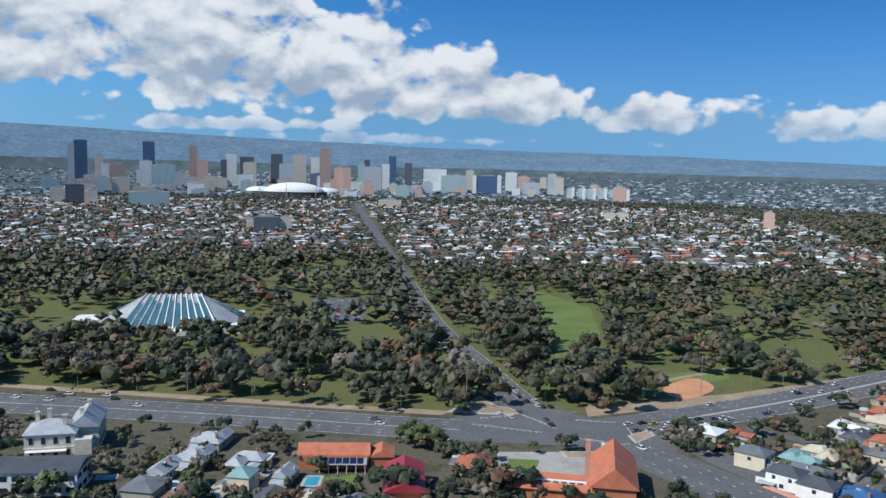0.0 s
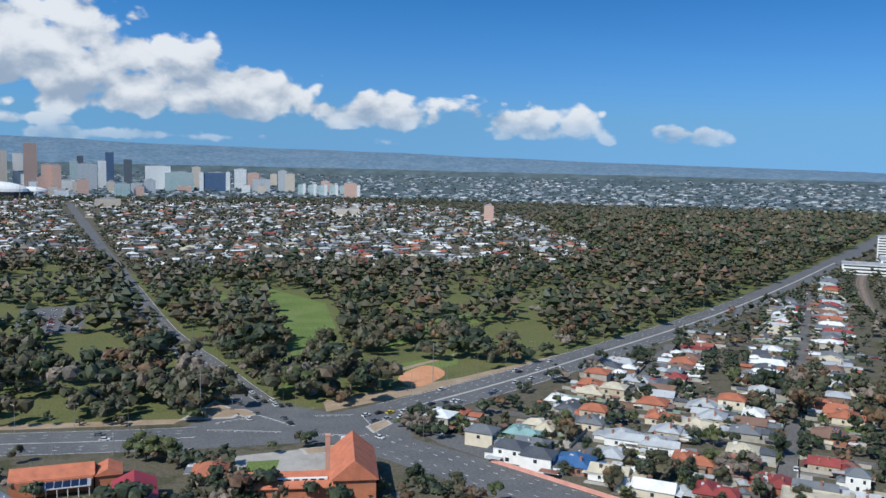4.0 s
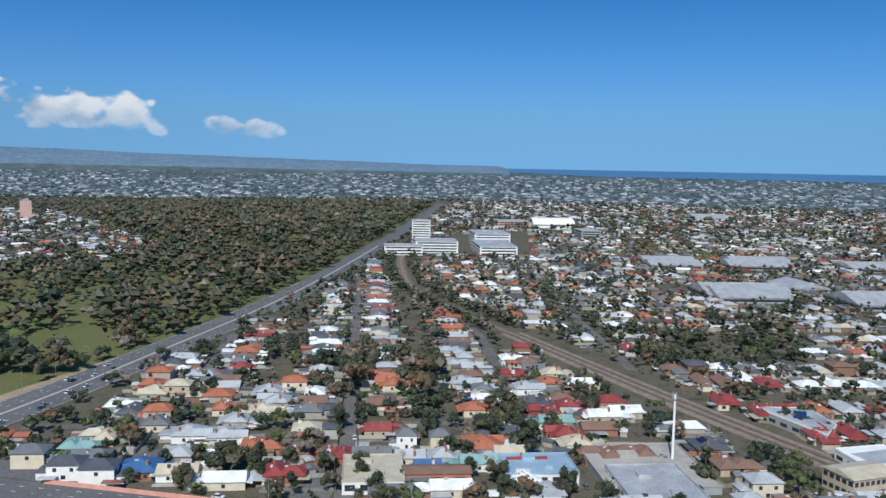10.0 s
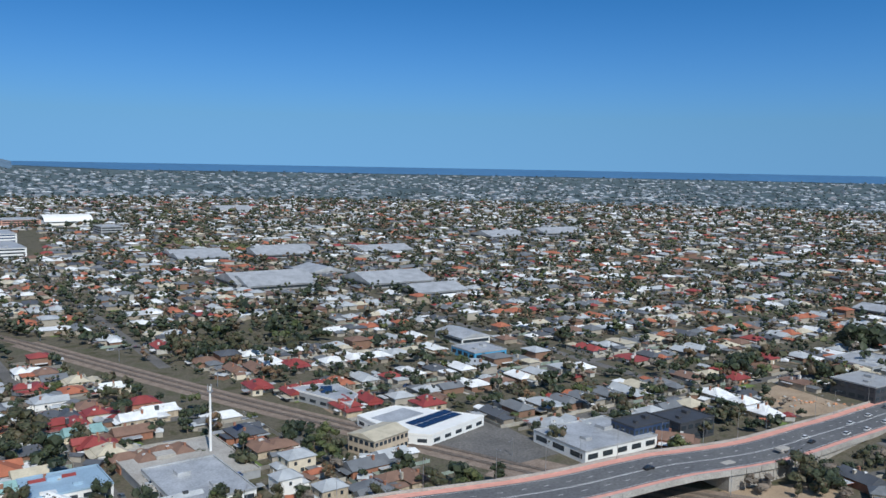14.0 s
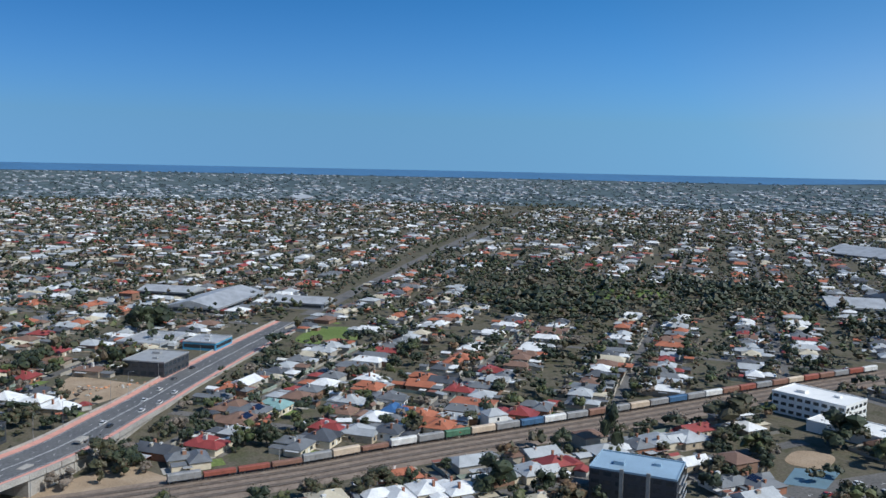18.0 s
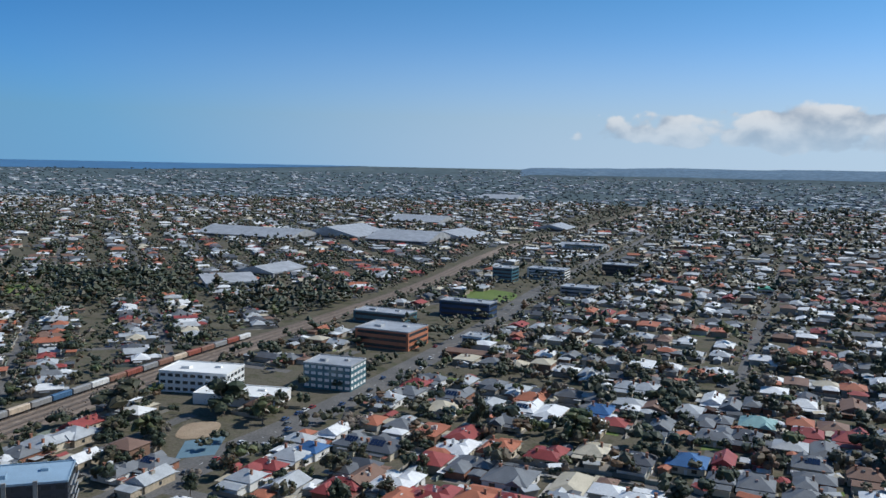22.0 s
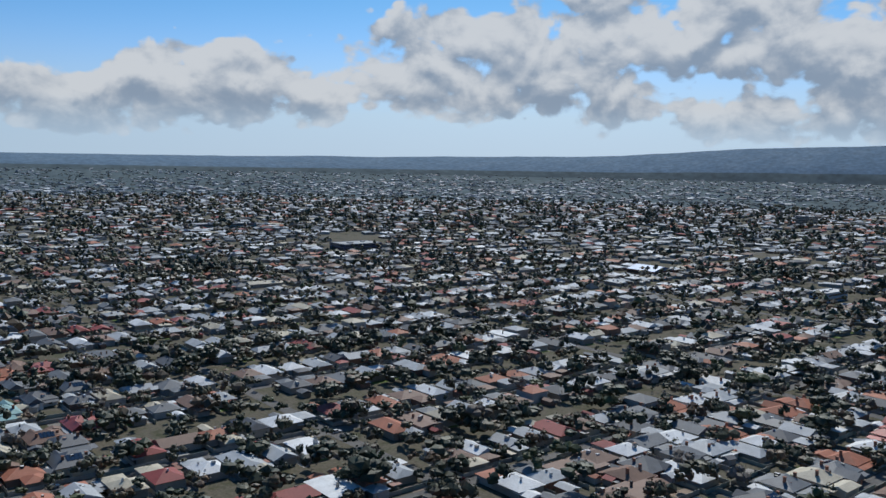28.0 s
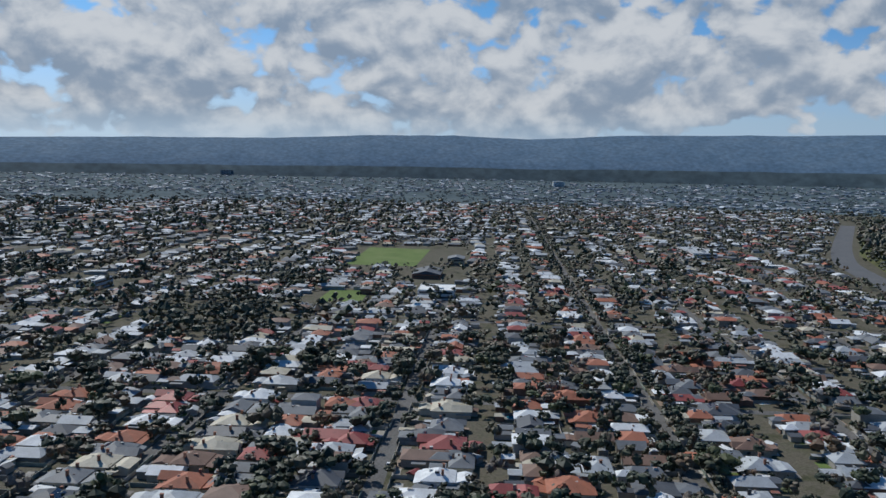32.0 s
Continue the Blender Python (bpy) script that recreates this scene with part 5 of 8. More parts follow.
# street trees of the old eastern and northern streets
for (x0, y0), (x1, y1) in STREETS:
    n = int(math.hypot(x1 - x0, y1 - y0) / 15)
    if n < 2:
        continue
    ux, uy = (x1 - x0) / (15 * n), (y1 - y0) / (15 * n)
    sort = [[0.2, 0.6, 0.1, 0.05, 0.05], [0.6, 0.3, 0.1, 0, 0], [0.3, 0.2, 0.1, 0.1, 0.3]][rnd.randint(3)]
    for side in (-5.2, 5.2):
        t = (np.arange(n) + rnd.uniform(0.2, 0.8, n)) / n
        x, y = x0 + (x1 - x0) * t - uy * side, y0 + (y1 - y0) * t + ux * side
        ok = (rnd.rand(n) < 0.5) & (np.hypot(x, y) > 300) & (np.hypot(x, y) < 1700) & ~blocked(x, y, -3.5)
        plant(x[ok], y[ok], (5, 9.5), sort)
# trees along the straight road and the northern railway
for line, gap, share in ((CHURCHILL, 11.5, 0.6), (RAIL, 18.0, 0.45), (RAIL, 23.0, 0.45)):
    line = [p for p in line if p[1] < -215]
    for (x0, y0), (x1, y1) in zip(line, line[1:]):
        d = math.hypot(x1 - x0, y1 - y0)
        for k in range(max(1, int(d / 11))):
            for side in (-1, 1):
                if rnd.rand() < share and math.hypot(x0, y0) < 2500:
                    f, g = rnd.rand(), gap + rnd.uniform(-1, 2.5)
                    plant([x0 + (x1 - x0) * f - (y1 - y0) / d * g * side], [y0 + (y1 - y0) * f + (x1 - x0) / d * g * side], (6, 12), [0.35, 0.5, 0.1, 0, 0.05])
for line, offs, share, reach in ((AVENUE, (5.0, 8.0), 0.9, 2300), (AVENUE, (5.0, 9.0), 0.6, 1500), ([p for p in FITZROY if p[0] > 190], (20, 25), 0.75, 1500), ([p for p in FITZROY if -800 < p[0] < -230], (20, 24), 0.35, 1300), ([p for p in JEFFCOTT if p[1] > 470], (12, 16), 0.6, 1500)):
    for (x0, y0), (x1, y1) in zip(line, line[1:]):
        d = math.hypot(x1 - x0, y1 - y0)
        for k in range(max(1, int(d / 9))):
            for side in (-1, 1):
                f, g = rnd.rand(), rnd.uniform(*offs)
                x, y = x0 + (x1 - x0) * f - (y1 - y0) / d * g * side, y0 + (y1 - y0) * f + (x1 - x0) / d * g * side
                if rnd.rand() < share and HOLLOW + 8 < math.hypot(x, y) < reach:
                    plant([x], [y], (6, 13), [0.42, 0.42, 0.03, 0.08, 0.05])
# trees along the railway cutting
cut = [p for p in RAIL if p[1] >= 369 and math.hypot(*p) < 1640]
for k in range(330):
    i = rnd.randint(len(cut) - 1)
    s = rnd.choice([-1, 1]) * rnd.uniform(8, 13)
    f = rnd.rand()
    x, y = cut[i][0] * f + cut[i + 1][0] * (1 - f), cut[i][1] * f + cut[i + 1][1] * (1 - f)
    plant([x + s], [y - s * 0.7], (6, 11), [0.35, 0.45, 0.1, 0.05, 0.05])
# gardens by the junction, round the large houses
gx, gy = rnd.uniform(-252, 114, 900), rnd.uniform(259, 369, 900)
ok = np.ones(900, bool)
for cx, cy, r in ((-13.4, 321.5, 18.9), (67.5, 316.8, 25.3), (47.9, 310, 22.7), (-41.7, 342.8, 21.5), (-158, 350.3, 24), (-143.6, 294.7, 17.7), (-36.9, 304.5, 13.9), (34.7, 328.5, 15.2), (51.4, 334.6, 11.4), (-47.7, 309.6, 8.8), (-122.5, 345.1, 10.1), (-135.3, 367.2, 6.3)):
    ok &= np.hypot(gx - cx, gy - cy) > r
ok &= np.array([np.min(np.hypot(HOME_X - p, HOME_Y - q)) for p, q in zip(gx, gy)]) > 8
ok &= (away(FITZROY, gx, gy) > 21) & (away(TORRENS, gx, gy) > 19) & (np.hypot(gx, gy) > 280)
plant(gx[ok][:300], gy[ok][:300], (4, 10.5), [0.25, 0.35, 0.15, 0.10, 0.15])


# ---- houses of the middle distance ----
def plain_house(sx, sy, h, roof_h, inset, wing=None):
    b = Build()
    b.add(*box_sides(0, 0, sx, sy, h), 0)
    b.hip(0, 0, h, sx + 1.0, sy + 1.0, roof_h, inset, 0, 1, 0.15)
    if wing:
        wx, wy, ws, wl, wh = wing
        b.add(*box_sides(wx, wy, ws, wl, h - 0.1), 0)
        b.hip(wx, wy, h - 0.1, ws + 1.0, wl + 1.0, wh, None if ws != wl else 0.5, 0, 1, 0.15)
    return as_tris(b)


def cheap_house(sx, sy, h, roof_h, inset):
    b = Build()
    b.add(*box_sides(0, 0, sx - 0.8, sy - 0.8, h), 0)
    a, c = sx / 2, sy / 2
    b.add([(-a, -c, h), (a, -c, h), (a, c, h), (-a, c, h), (0, -c + inset, h + roof_h), (0, c - inset, h + roof_h)], [(0, 1, 4), (1, 2, 5, 4), (2, 3, 5), (3, 0, 4, 5)], 1)
    return as_tris(b)


def box_sides(cx, cy, sx, sy, h):
    p = rect(cx, cy, sx, sy)
    return [(x, y, 0) for x, y in p] + [(x, y, h) for x, y in p], [(i, (i + 1) % 4, 4 + (i + 1) % 4, 4 + i) for i in range(4)]


FAR_HOUSES = [plain_house(11, 12, 3.2, 2.6, None, (-1.5, 9, 8, 7, 0.9)), plain_house(10, 16, 3.2, 2.2, 3.0, (2.5, -9, 5, 7, 1.6)), plain_house(12.5, 10, 3.1, 2.3, None, (-2, 8, 7, 8, 1.5)), plain_house(9.5, 13, 3.3, 2.3, 0.0, (1.5, 8.5, 6, 7, 0.8)), plain_house(11, 12, 5.8, 2.0, None), plain_house(12, 18, 3.6, 0.5, 0.2), plain_house(4.5, 6, 2.4, 0.9, 0.0)]
FAR_HOUSES += [cheap_house(11.5, 15, 3.2, 2.4, 4.0), cheap_house(10, 17, 3.2, 2.2, 0.3), cheap_house(14, 12, 3.2, 2.5, 4.5), cheap_house(13, 19, 3.8, 0.6, 0.2)]
NEAR = 505.0
rows, outer, near_lots = [], [], []
for x, y, a in LOTS:
    r = math.hypot(x, y)
    if r < 760 and np.min(np.hypot(HOME_X - x, HOME_Y - y)) < 13.0:
        continue
    if r < NEAR and len(near_lots) < 8:
        near_lots.append((x, y, a))
        continue
    k = int(np.searchsorted([0.27, 0.51, 0.71, 0.86, 0.92], rnd.rand())) if r < 950 else 7 + rnd.randint(4)
    s = rnd.uniform(0.92, 1.18) * (1 + 0.25 * min(max((r - 700) / 900, 0), 1)) * (1.04 if x < 76 and y < 417 else 1.0)
    (rows if r < 1260 else outer).append((k, x, y, 0.0, a + (math.pi / 2 if rnd.rand() < 0.15 else 0), s, s * rnd.uniform(0.9, 1.1), rnd.uniform(0.9, 1.1)))
    if rnd.rand() < 0.7 and r < 1000:
        rows.append((6, x - 11 * math.sin(a) * -1 + rnd.uniform(-3, 3), y - 11 * math.cos(a) + rnd.uniform(-3, 3), 0.0, a, rnd.uniform(0.7, 1.4), rnd.uniform(0.7, 1.3), 1.0))
for k in range(len(HOME_X)):
    for j in range(2):
        a = rnd.uniform(0, math.tau)
        x, y = HOME_X[k] + 11.5 * math.cos(a), HOME_Y[k] + 11.5 * math.sin(a)
        if np.min(np.hypot(HOME_X - x, HOME_Y - y)) > 9.5 and not blocked(np.array([x]), np.array([y]), 0)[0]:
            rows.append((6, x, y, 0.0, a, rnd.uniform(0.6, 1.2), rnd.uniform(0.6, 1.1), 1.0))
low_roof = as_tris(Build().box(0, 0, 2.3, 1, 1, 0.18))
fitting = as_tris(Build().box(0, 0, 0, 1, 1, 1))
lean, fittings = [], []
for k, x, y, z, a, sx, sy, sz in [r for r in rows if r[0] != 6 and math.hypot(r[1], r[2]) < 950] + [(1, p, q, 0, t, 1, 1, 1) for hs in HOMES for p, q, t, _r, _s, _z in hs]:
    c, s = math.cos(a), math.sin(a)
    for j in range(2):
        u, v = rnd.choice([-1, 1]) * rnd.uniform(5.5, 8.5), rnd.uniform(-9, 12)
        lean.append((0, x + u * c - v * s, y + u * s + v * c, 0, a, rnd.uniform(2.6, 4.5), rnd.uniform(3, 8), rnd.uniform(0.9, 1.2)))
    for j in range(rnd.randint(1, 4)):
        u, v = rnd.uniform(-3, 3), rnd.uniform(-3.5, 3.5)
        w = rnd.uniform(0.5, 1.4)
        fittings.append((0, x + u * c - v * s, y + u * s + v * c, 3.6 * sz, a, w, w * rnd.uniform(0.7, 1.6), rnd.uniform(1.6, 2.8)))
scatter("carport_roofs", [low_roof], lean, [material("carport_sheet", (0.4, 0.4, 0.4), 0.6, 0.0, 0.15, 0.3, 2, by="island", ramp=[(0.40, 0.41, 0.42), (0.62, 0.62, 0.61), (0.16, 0.165, 0.175), (0.30, 0.31, 0.32), (0.42, 0.37, 0.28), (0.25, 0.10, 0.07)])], "low carport and pergola roofs beside the houses", "carports", True)
scatter("roof_fittings", [fitting], fittings, [material("fitting_shades", (0.4, 0.4, 0.4), 0.7, 0.0, 0.15, 0.5, 3, by="island", ramp=[(0.60, 0.60, 0.58), (0.28, 0.15, 0.10), (0.05, 0.055, 0.06), (0.36, 0.33, 0.28), (0.45, 0.45, 0.45)])], "chimneys, coolers and skylights on distant roofs", "roof fittings", True)
rim = []
# the plain beyond, thinning to the horizon
n = 16000
r = FLAT + (4780 - FLAT) * rnd.uniform(0, 1, n) ** 0.9
a = rnd.uniform(0, math.tau, n)
x, y = r * np.sin(a), r * np.cos(a)
az = np.degrees(a)
sea = (az > 50) & (az < 166) & (r > 4480)
wooded = np.array([noise.noise((p * 0.0018, q * 0.0018, 8.0)) for p, q in zip(x, y)])
z, s = lie(x, y), shrink(x, y)
for i in range(n):
    if not sea[i] and wooded[i] < 0.22 + 0.3 * rnd.rand():
        g = rnd.uniform(0.9, 1.6) * (0.5 + 0.5 * s[i])
        rim.append((7 + rnd.randint(4), x[i], y[i], z[i] - 0.5, rnd.uniform(0, math.pi), g * rnd.uniform(0.9, 1.6), g, g * 0.9))
scatter("distant_houses", FAR_HOUSES, rows, [M_WALL_FAR, M_ROOF_FAR], "single-storey suburban houses with grey, white and terracotta roofs", "houses", True)
scatter("outer_houses", FAR_HOUSES, outer, [M_WALL_FAR, M_ROOF_OUTER], "outer suburban houses with white, grey and some red roofs", "houses", True)
scatter("horizon_houses", FAR_HOUSES, rim, [M_WALL_HAZED, M_ROOF_HAZED], "roofs of far suburbs below the horizon, paled by painted haze", "houses", True)
far_trees = {k: [] for k in SORTS + ["far"]}
n = 15000
r = FLAT + (4820 - FLAT) * rnd.uniform(0, 1, n) ** 0.9
a = rnd.uniform(0, math.tau, n)
x, y = r * np.sin(a), r * np.cos(a)
z, s = lie(x, y), shrink(x, y)
sea = (np.degrees(a) > 50) & (np.degrees(a) < 166) & (r > 4500)
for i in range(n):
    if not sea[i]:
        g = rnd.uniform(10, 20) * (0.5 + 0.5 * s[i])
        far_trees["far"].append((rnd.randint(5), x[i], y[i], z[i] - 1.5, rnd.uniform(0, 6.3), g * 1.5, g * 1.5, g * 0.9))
mid_trees = {k: [] for k in SORTS}
near_trees = []
for x, y, h, w, sort in TREES:
    r = math.hypot(x, y)
    if r < 760 and np.min(np.hypot(HOME_X - x, HOME_Y - y)) < 8:
        continue
    if HOLLOW < r < 385 and len(near_trees) < 295:
        near_trees.append((x, y, h, w, sort))
        continue
    cheap = 5 if r > 1400 else 0
    row = (rnd.randint(5) + cheap, x, y, 0.0, rnd.uniform(0, 6.3), w, w, h)
    (mid_trees if r < (590 if h > 9 else 450) else far_trees)[sort].append(row)
NAMES = {"gum": "olive-brown eucalyptus trees", "dark": "dark green leafy trees", "bright": "fresh green leafy trees", "rust": "rusty brown autumn-tinted trees", "bare": "bare grey-brown twiggy trees"}
wood("horizon_woodland", far_trees["far"], "far", "tree cover of the far plain, blue-green with painted haze", True)
for k in SORTS:
    wood("woodland_" + k, mid_trees[k], k, NAMES[k] + " of the parks and gardens")
    wood("far_woodland_" + k, far_trees[k], k, "far " + NAMES[k] + " among roofs", True)


# ---- near trees ----
def tree_kind(sort, shape, rng):
    t = thing("tree", NAMES[sort].replace("trees", "tree") + " with a branching trunk", "tree", group="garden trees")
    trunk = Build()
    trunk.tube((0, 0, 0), (0.01, 0, 0.36), 0.026, 0.016)
    for i in range(4):
        a = i * 1.6 + rng.uniform(0, 0.6)
        trunk.tube((0.01, 0, 0.28 + 0.03 * i), (0.2 * math.cos(a), 0.2 * math.sin(a), 0.58 + 0.06 * i), 0.012, 0.005, 5)
    part("trunk", trunk, M_BARK, t)
    part("crown", leafy(rng, shape, 12, 330, 0.62, 0.88), LEAF[sort], t)
    return t


def unscale(ob):
    """Takes out the first one's own stretch, which copy_thing() hands on."""
    return Matrix.Diagonal((1 / ob.scale[0], 1 / ob.scale[1], 1 / ob.scale[2], 1))


TREE_KINDS = {(k, i): tree_kind(k, "tall" if i == 2 else "wide", trng) for k in SORTS for i in range(3)}
used = set()
for x, y, h, w, sort in near_trees:
    key = (sort, int(rnd.choice(3)))
    m = Matrix.Translation((x, y, 0)) @ Matrix.Rotation(rnd.uniform(0, 6.3), 4, "Z") @ Matrix.Diagonal((w, w, h, 1))
    if key in used:
        copy_thing(TREE_KINDS[key], m @ unscale(TREE_KINDS[key]))
    else:
        used.add(key)
        TREE_KINDS[key].matrix_basis = m
for key, t in TREE_KINDS.items():
    if key not in used:
        for c in (*t.children, t):
            bpy.data.objects.remove(c)


# ---- near houses ----
def house_kind(shape, roof, wall):
    words = ROOFS[roof][3]
    b_wall, b_roof = Build(), Build()
    rm = ROOF_MAT[roof]
    wins, chims, two = [], [], False
    if shape == 0:  # symmetrical cottage with a front veranda and a rear lean-to
        b_wall.box(0, 0, 0, 11, 11, 3.4)
        b_wall.box(0, 8.5, 0, 9, 6, 2.9)
        b_roof.hip(0, 0, 3.4, 12, 12, 2.9, 5.0)
        b_roof.hip(0, 9, 2.8, 9.8, 6.4, 0.9, 0.3)
        b_roof.add(*shed(0, -7.2, 12, 2.6, 2.6, 3.2))
        wins = [(-3.2, -5.55, 1, 1.3, 1.6, 0), (3.2, -5.55, 1, 1.3, 1.6, 0), (5.55, -2, 1, 1.2, 1.4, math.pi / 2), (5.55, 2.5, 1, 1.2, 1.4, math.pi / 2), (-5.55, 0, 1, 1.2, 1.4, -math.pi / 2)]
        chims = [(-3.2, 1.5, 6.6), (3.2, 1.5, 6.6)]
    elif shape == 1:  # villa with a gabled front wing
        b_wall.box(0, 1, 0, 12, 12, 3.4)
        b_wall.box(-3.2, -6.6, 0, 5.4, 4, 3.4)
        b_roof.hip(0, 1, 3.4, 13, 13, 3.0, 5.2)
        b_roof.hip(-3.2, -5.0, 3.4, 6.2, 8.4, 2.3, 0.1)
        b_roof.add(*shed(3.0, -6.6, 6.4, 2.6, 2.6, 3.2))
        b_wall.box(1, 9.5, 0, 8, 5, 2.8)
        b_roof.hip(1, 9.8, 2.8, 8.8, 6, 0.8, 0.2)
        wins = [(-3.2, -8.65, 1, 1.8, 1.6, 0), (3.2, -5.05, 1, 1.4, 1.6, 0), (6.05, 0, 1, 1.2, 1.4, math.pi / 2), (6.05, 4, 1, 1.2, 1.4, math.pi / 2), (-6.05, 2, 1, 1.2, 1.4, -math.pi / 2)]
        chims = [(4.2, 2.5, 6.4), (-3.8, 4, 6.0)]
    elif shape == 2:  # L-shaped bungalow with crossing hips
        b_wall.box(0, -2, 0, 13, 8, 3.1)
        b_wall.box(3, 5, 0, 7, 8, 3.1)
        b_roof.hip(0, -2, 3.1, 14, 9, 2.4, 4.4)
        b_roof.hip(3, 4.5, 3.1, 8, 11, 2.2, 3.6)
        b_roof.hip(-4, 6, 2.5, 5, 6, 0.5, 0.1)
        b_wall.box(-4, 6, 0, 4.6, 5.6, 2.5)
        wins = [(-4, -6.05, 1, 2.0, 1.4, 0), (2.5, -6.05, 1, 2.0, 1.4, 0), (6.55, -2, 1, 1.3, 1.3, math.pi / 2), (6.55, 5, 1, 1.3, 1.3, math.pi / 2)]
        chims = [(-2.5, -3, 5.8)]
    elif shape == 3:  # long gabled cottage
        b_wall.box(0, 0, 0, 8.5, 15, 3.2)
        b_roof.hip(0, 0, 3.2, 9.4, 15.8, 2.6, 0.2)
        b_wall.box(0, 10.5, 0, 7, 6, 2.6)
        b_roof.hip(0, 10.4, 2.6, 7.6, 6.4, 0.7, 0.1)
        b_roof.add(*shed(0, -8.8, 9, 2.4, 2.5, 3.0))
        wins = [(-2.4, -7.55, 1, 1.2, 1.5, 0), (2.4, -7.55, 1, 1.2, 1.5, 0), (4.3, -3, 1, 1.2, 1.4, math.pi / 2), (4.3, 3, 1, 1.2, 1.4, math.pi / 2), (-4.3, 0, 1, 1.2, 1.4, -math.pi / 2)]
        chims = [(1.5, 2.0, 6.2)]
    elif shape == 4:  # two storeys
        b_wall.box(0, 0, 0, 10, 12, 6.2)
        b_roof.hip(0, 0, 6.2, 11, 13, 2.4, 5.0)
        b_wall.box(0, -8, 0, 7, 4.4, 3.0)
        b_roof.hip(0, -8, 3.0, 7.8, 5.0, 1.2, 2.0)
        wins = [(-2.8, -6.05, 3.8, 1.5, 1.5, 0), (2.8, -6.05, 3.8, 1.5, 1.5, 0), (5.05, -3, 3.8, 1.3, 1.4, math.pi / 2), (5.05, 3, 3.8, 1.3, 1.4, math.pi / 2), (5.05, 0, 0.9, 1.6, 1.5, math.pi / 2), (-5.05, 0, 3.8, 1.3, 1.4, -math.pi / 2)]
    else:  # wide bungalow, pyramid roof with a small gablet
        b_wall.box(0, 0, 0, 13, 13, 3.2)
        b_roof.hip(0, 0, 3.2, 14, 14, 3.4, 6.2)
        b_roof.hip(3, -5.2, 3.3, 5, 5.4, 1.9, 0.1)
        b_roof.add(*shed(-1, 8.6, 8, 3.4, 2.4, 3.0))
        b_wall.box(-1, 8.2, 0, 7.4, 3.4, 2.4)
        wins = [(-3.4, -6.55, 1, 1.8, 1.5, 0), (3, -6.55, 1, 1.8, 1.5, 0), (6.55, -2, 1, 1.3, 1.4, math.pi / 2), (6.55, 3, 1, 1.3, 1.4, math.pi / 2), (-6.55, 0, 1, 1.3, 1.4, -math.pi / 2)]
        chims = [(3.5, 3, 6.0), (-4, 2, 5.6)]
    wall_words = {"cream": "cream rendered", "white": "white rendered", "brick": "red brick", "stone": "pale stone"}[wall]
    storeys = "two-storey" if shape == 4 else "single-storey"
    h = thing("house", f"{storeys} house with {words} roof and {wall_words} walls", "house", group="suburban houses")
    part("wall", b_wall, WALLS[wall], h)
    part("roof", b_roof, rm, h)
    for w in wins:
        part("window", Build().box(w[0], w[1], w[2], w[3], 0.14, w[4], w[5]), M_GLASS, h)
    d = Build().box(0.2 if shape not in (1,) else 1.4, {0: -5.55, 1: -5.05, 2: -6.05, 3: -7.55, 4: -10.25, 5: -6.55}[shape], 0, 1.0, 0.14, 2.1)
    part("door", d, M_TRIM, h)
    if roof in ("charcoal", "white", "grey", "brown") and shape in (1, 5):
        mid, half, eave, rise = (1, 6.5, 3.58, 3.0) if shape == 1 else (0, 7.0, 3.38, 3.4)
        for i in range(4):
            x0, ya, yb = -2.6 + i * 1.3, mid + 1.6, mid + 4.4
            za, zb = (eave + rise * (half - abs(q - mid)) / half + 0.15 for q in (ya, yb))
            p = [(x0, ya, za), (x0 + 1.15, ya, za), (x0 + 1.15, yb, zb), (x0, yb, zb)]
            part("solar_panel", Build().add(p + [(x, y, z - 0.1) for x, y, z in p], [(0, 1, 2, 3), (0, 4, 5, 1), (1, 5, 6, 2), (2, 6, 7, 3), (3, 7, 4, 0)]), M_SOLAR, h, "dark blue solar panel")
    for cx, cy, z in chims:
        c = Build().box(cx, cy, z - 3.0, 0.8, 0.8, 3.4)
        c.box(cx, cy, z + 0.4, 1.0, 1.0, 0.2)
        part("chimney", c, WALLS["brick"], h)
    return h


def shed(cx, cy, sx, sy, z0, z1):
    """A lean-to roof sloping from z1 at the back (larger y) down to z0."""
    x0, x1, y0, y1 = cx - sx / 2, cx + sx / 2, cy - sy / 2, cy + sy / 2
    t = 0.12
    v = [(x0, y0, z0), (x1, y0, z0), (x1, y1, z1), (x0, y1, z1), (x0, y0, z0 + t), (x1, y0, z0 + t), (x1, y1, z1 + t), (x0, y1, z1 + t)]
    return v, [(3, 2, 1, 0), (4, 5, 6, 7), (0, 1, 5, 4), (1, 2, 6, 5), (2, 3, 7, 6), (3, 0, 4, 7)]


HOUSE_KINDS = {}
WALL_OF = {k: ("cream", "white", "stone") if k in ("white", "cream", "silver") else ("cream", "brick", "stone") if k in ("terracotta", "red", "brown") else ("white", "cream", "brick") for k in ROOFS}


def put_house(x, y, turn, shape, roof, wall, sx=1.0, sy=1.0):
    key = (shape, roof, wall)
    m = Matrix.Translation((x, y, 0)) @ Matrix.Rotation(turn, 4, "Z") @ Matrix.Diagonal((sx, sy, 1, 1))
    if key in HOUSE_KINDS:
        return copy_thing(HOUSE_KINDS[key], m @ unscale(HOUSE_KINDS[key]))
    HOUSE_KINDS[key] = house_kind(*key)
    HOUSE_KINDS[key].matrix_basis = m
    return HOUSE_KINDS[key]


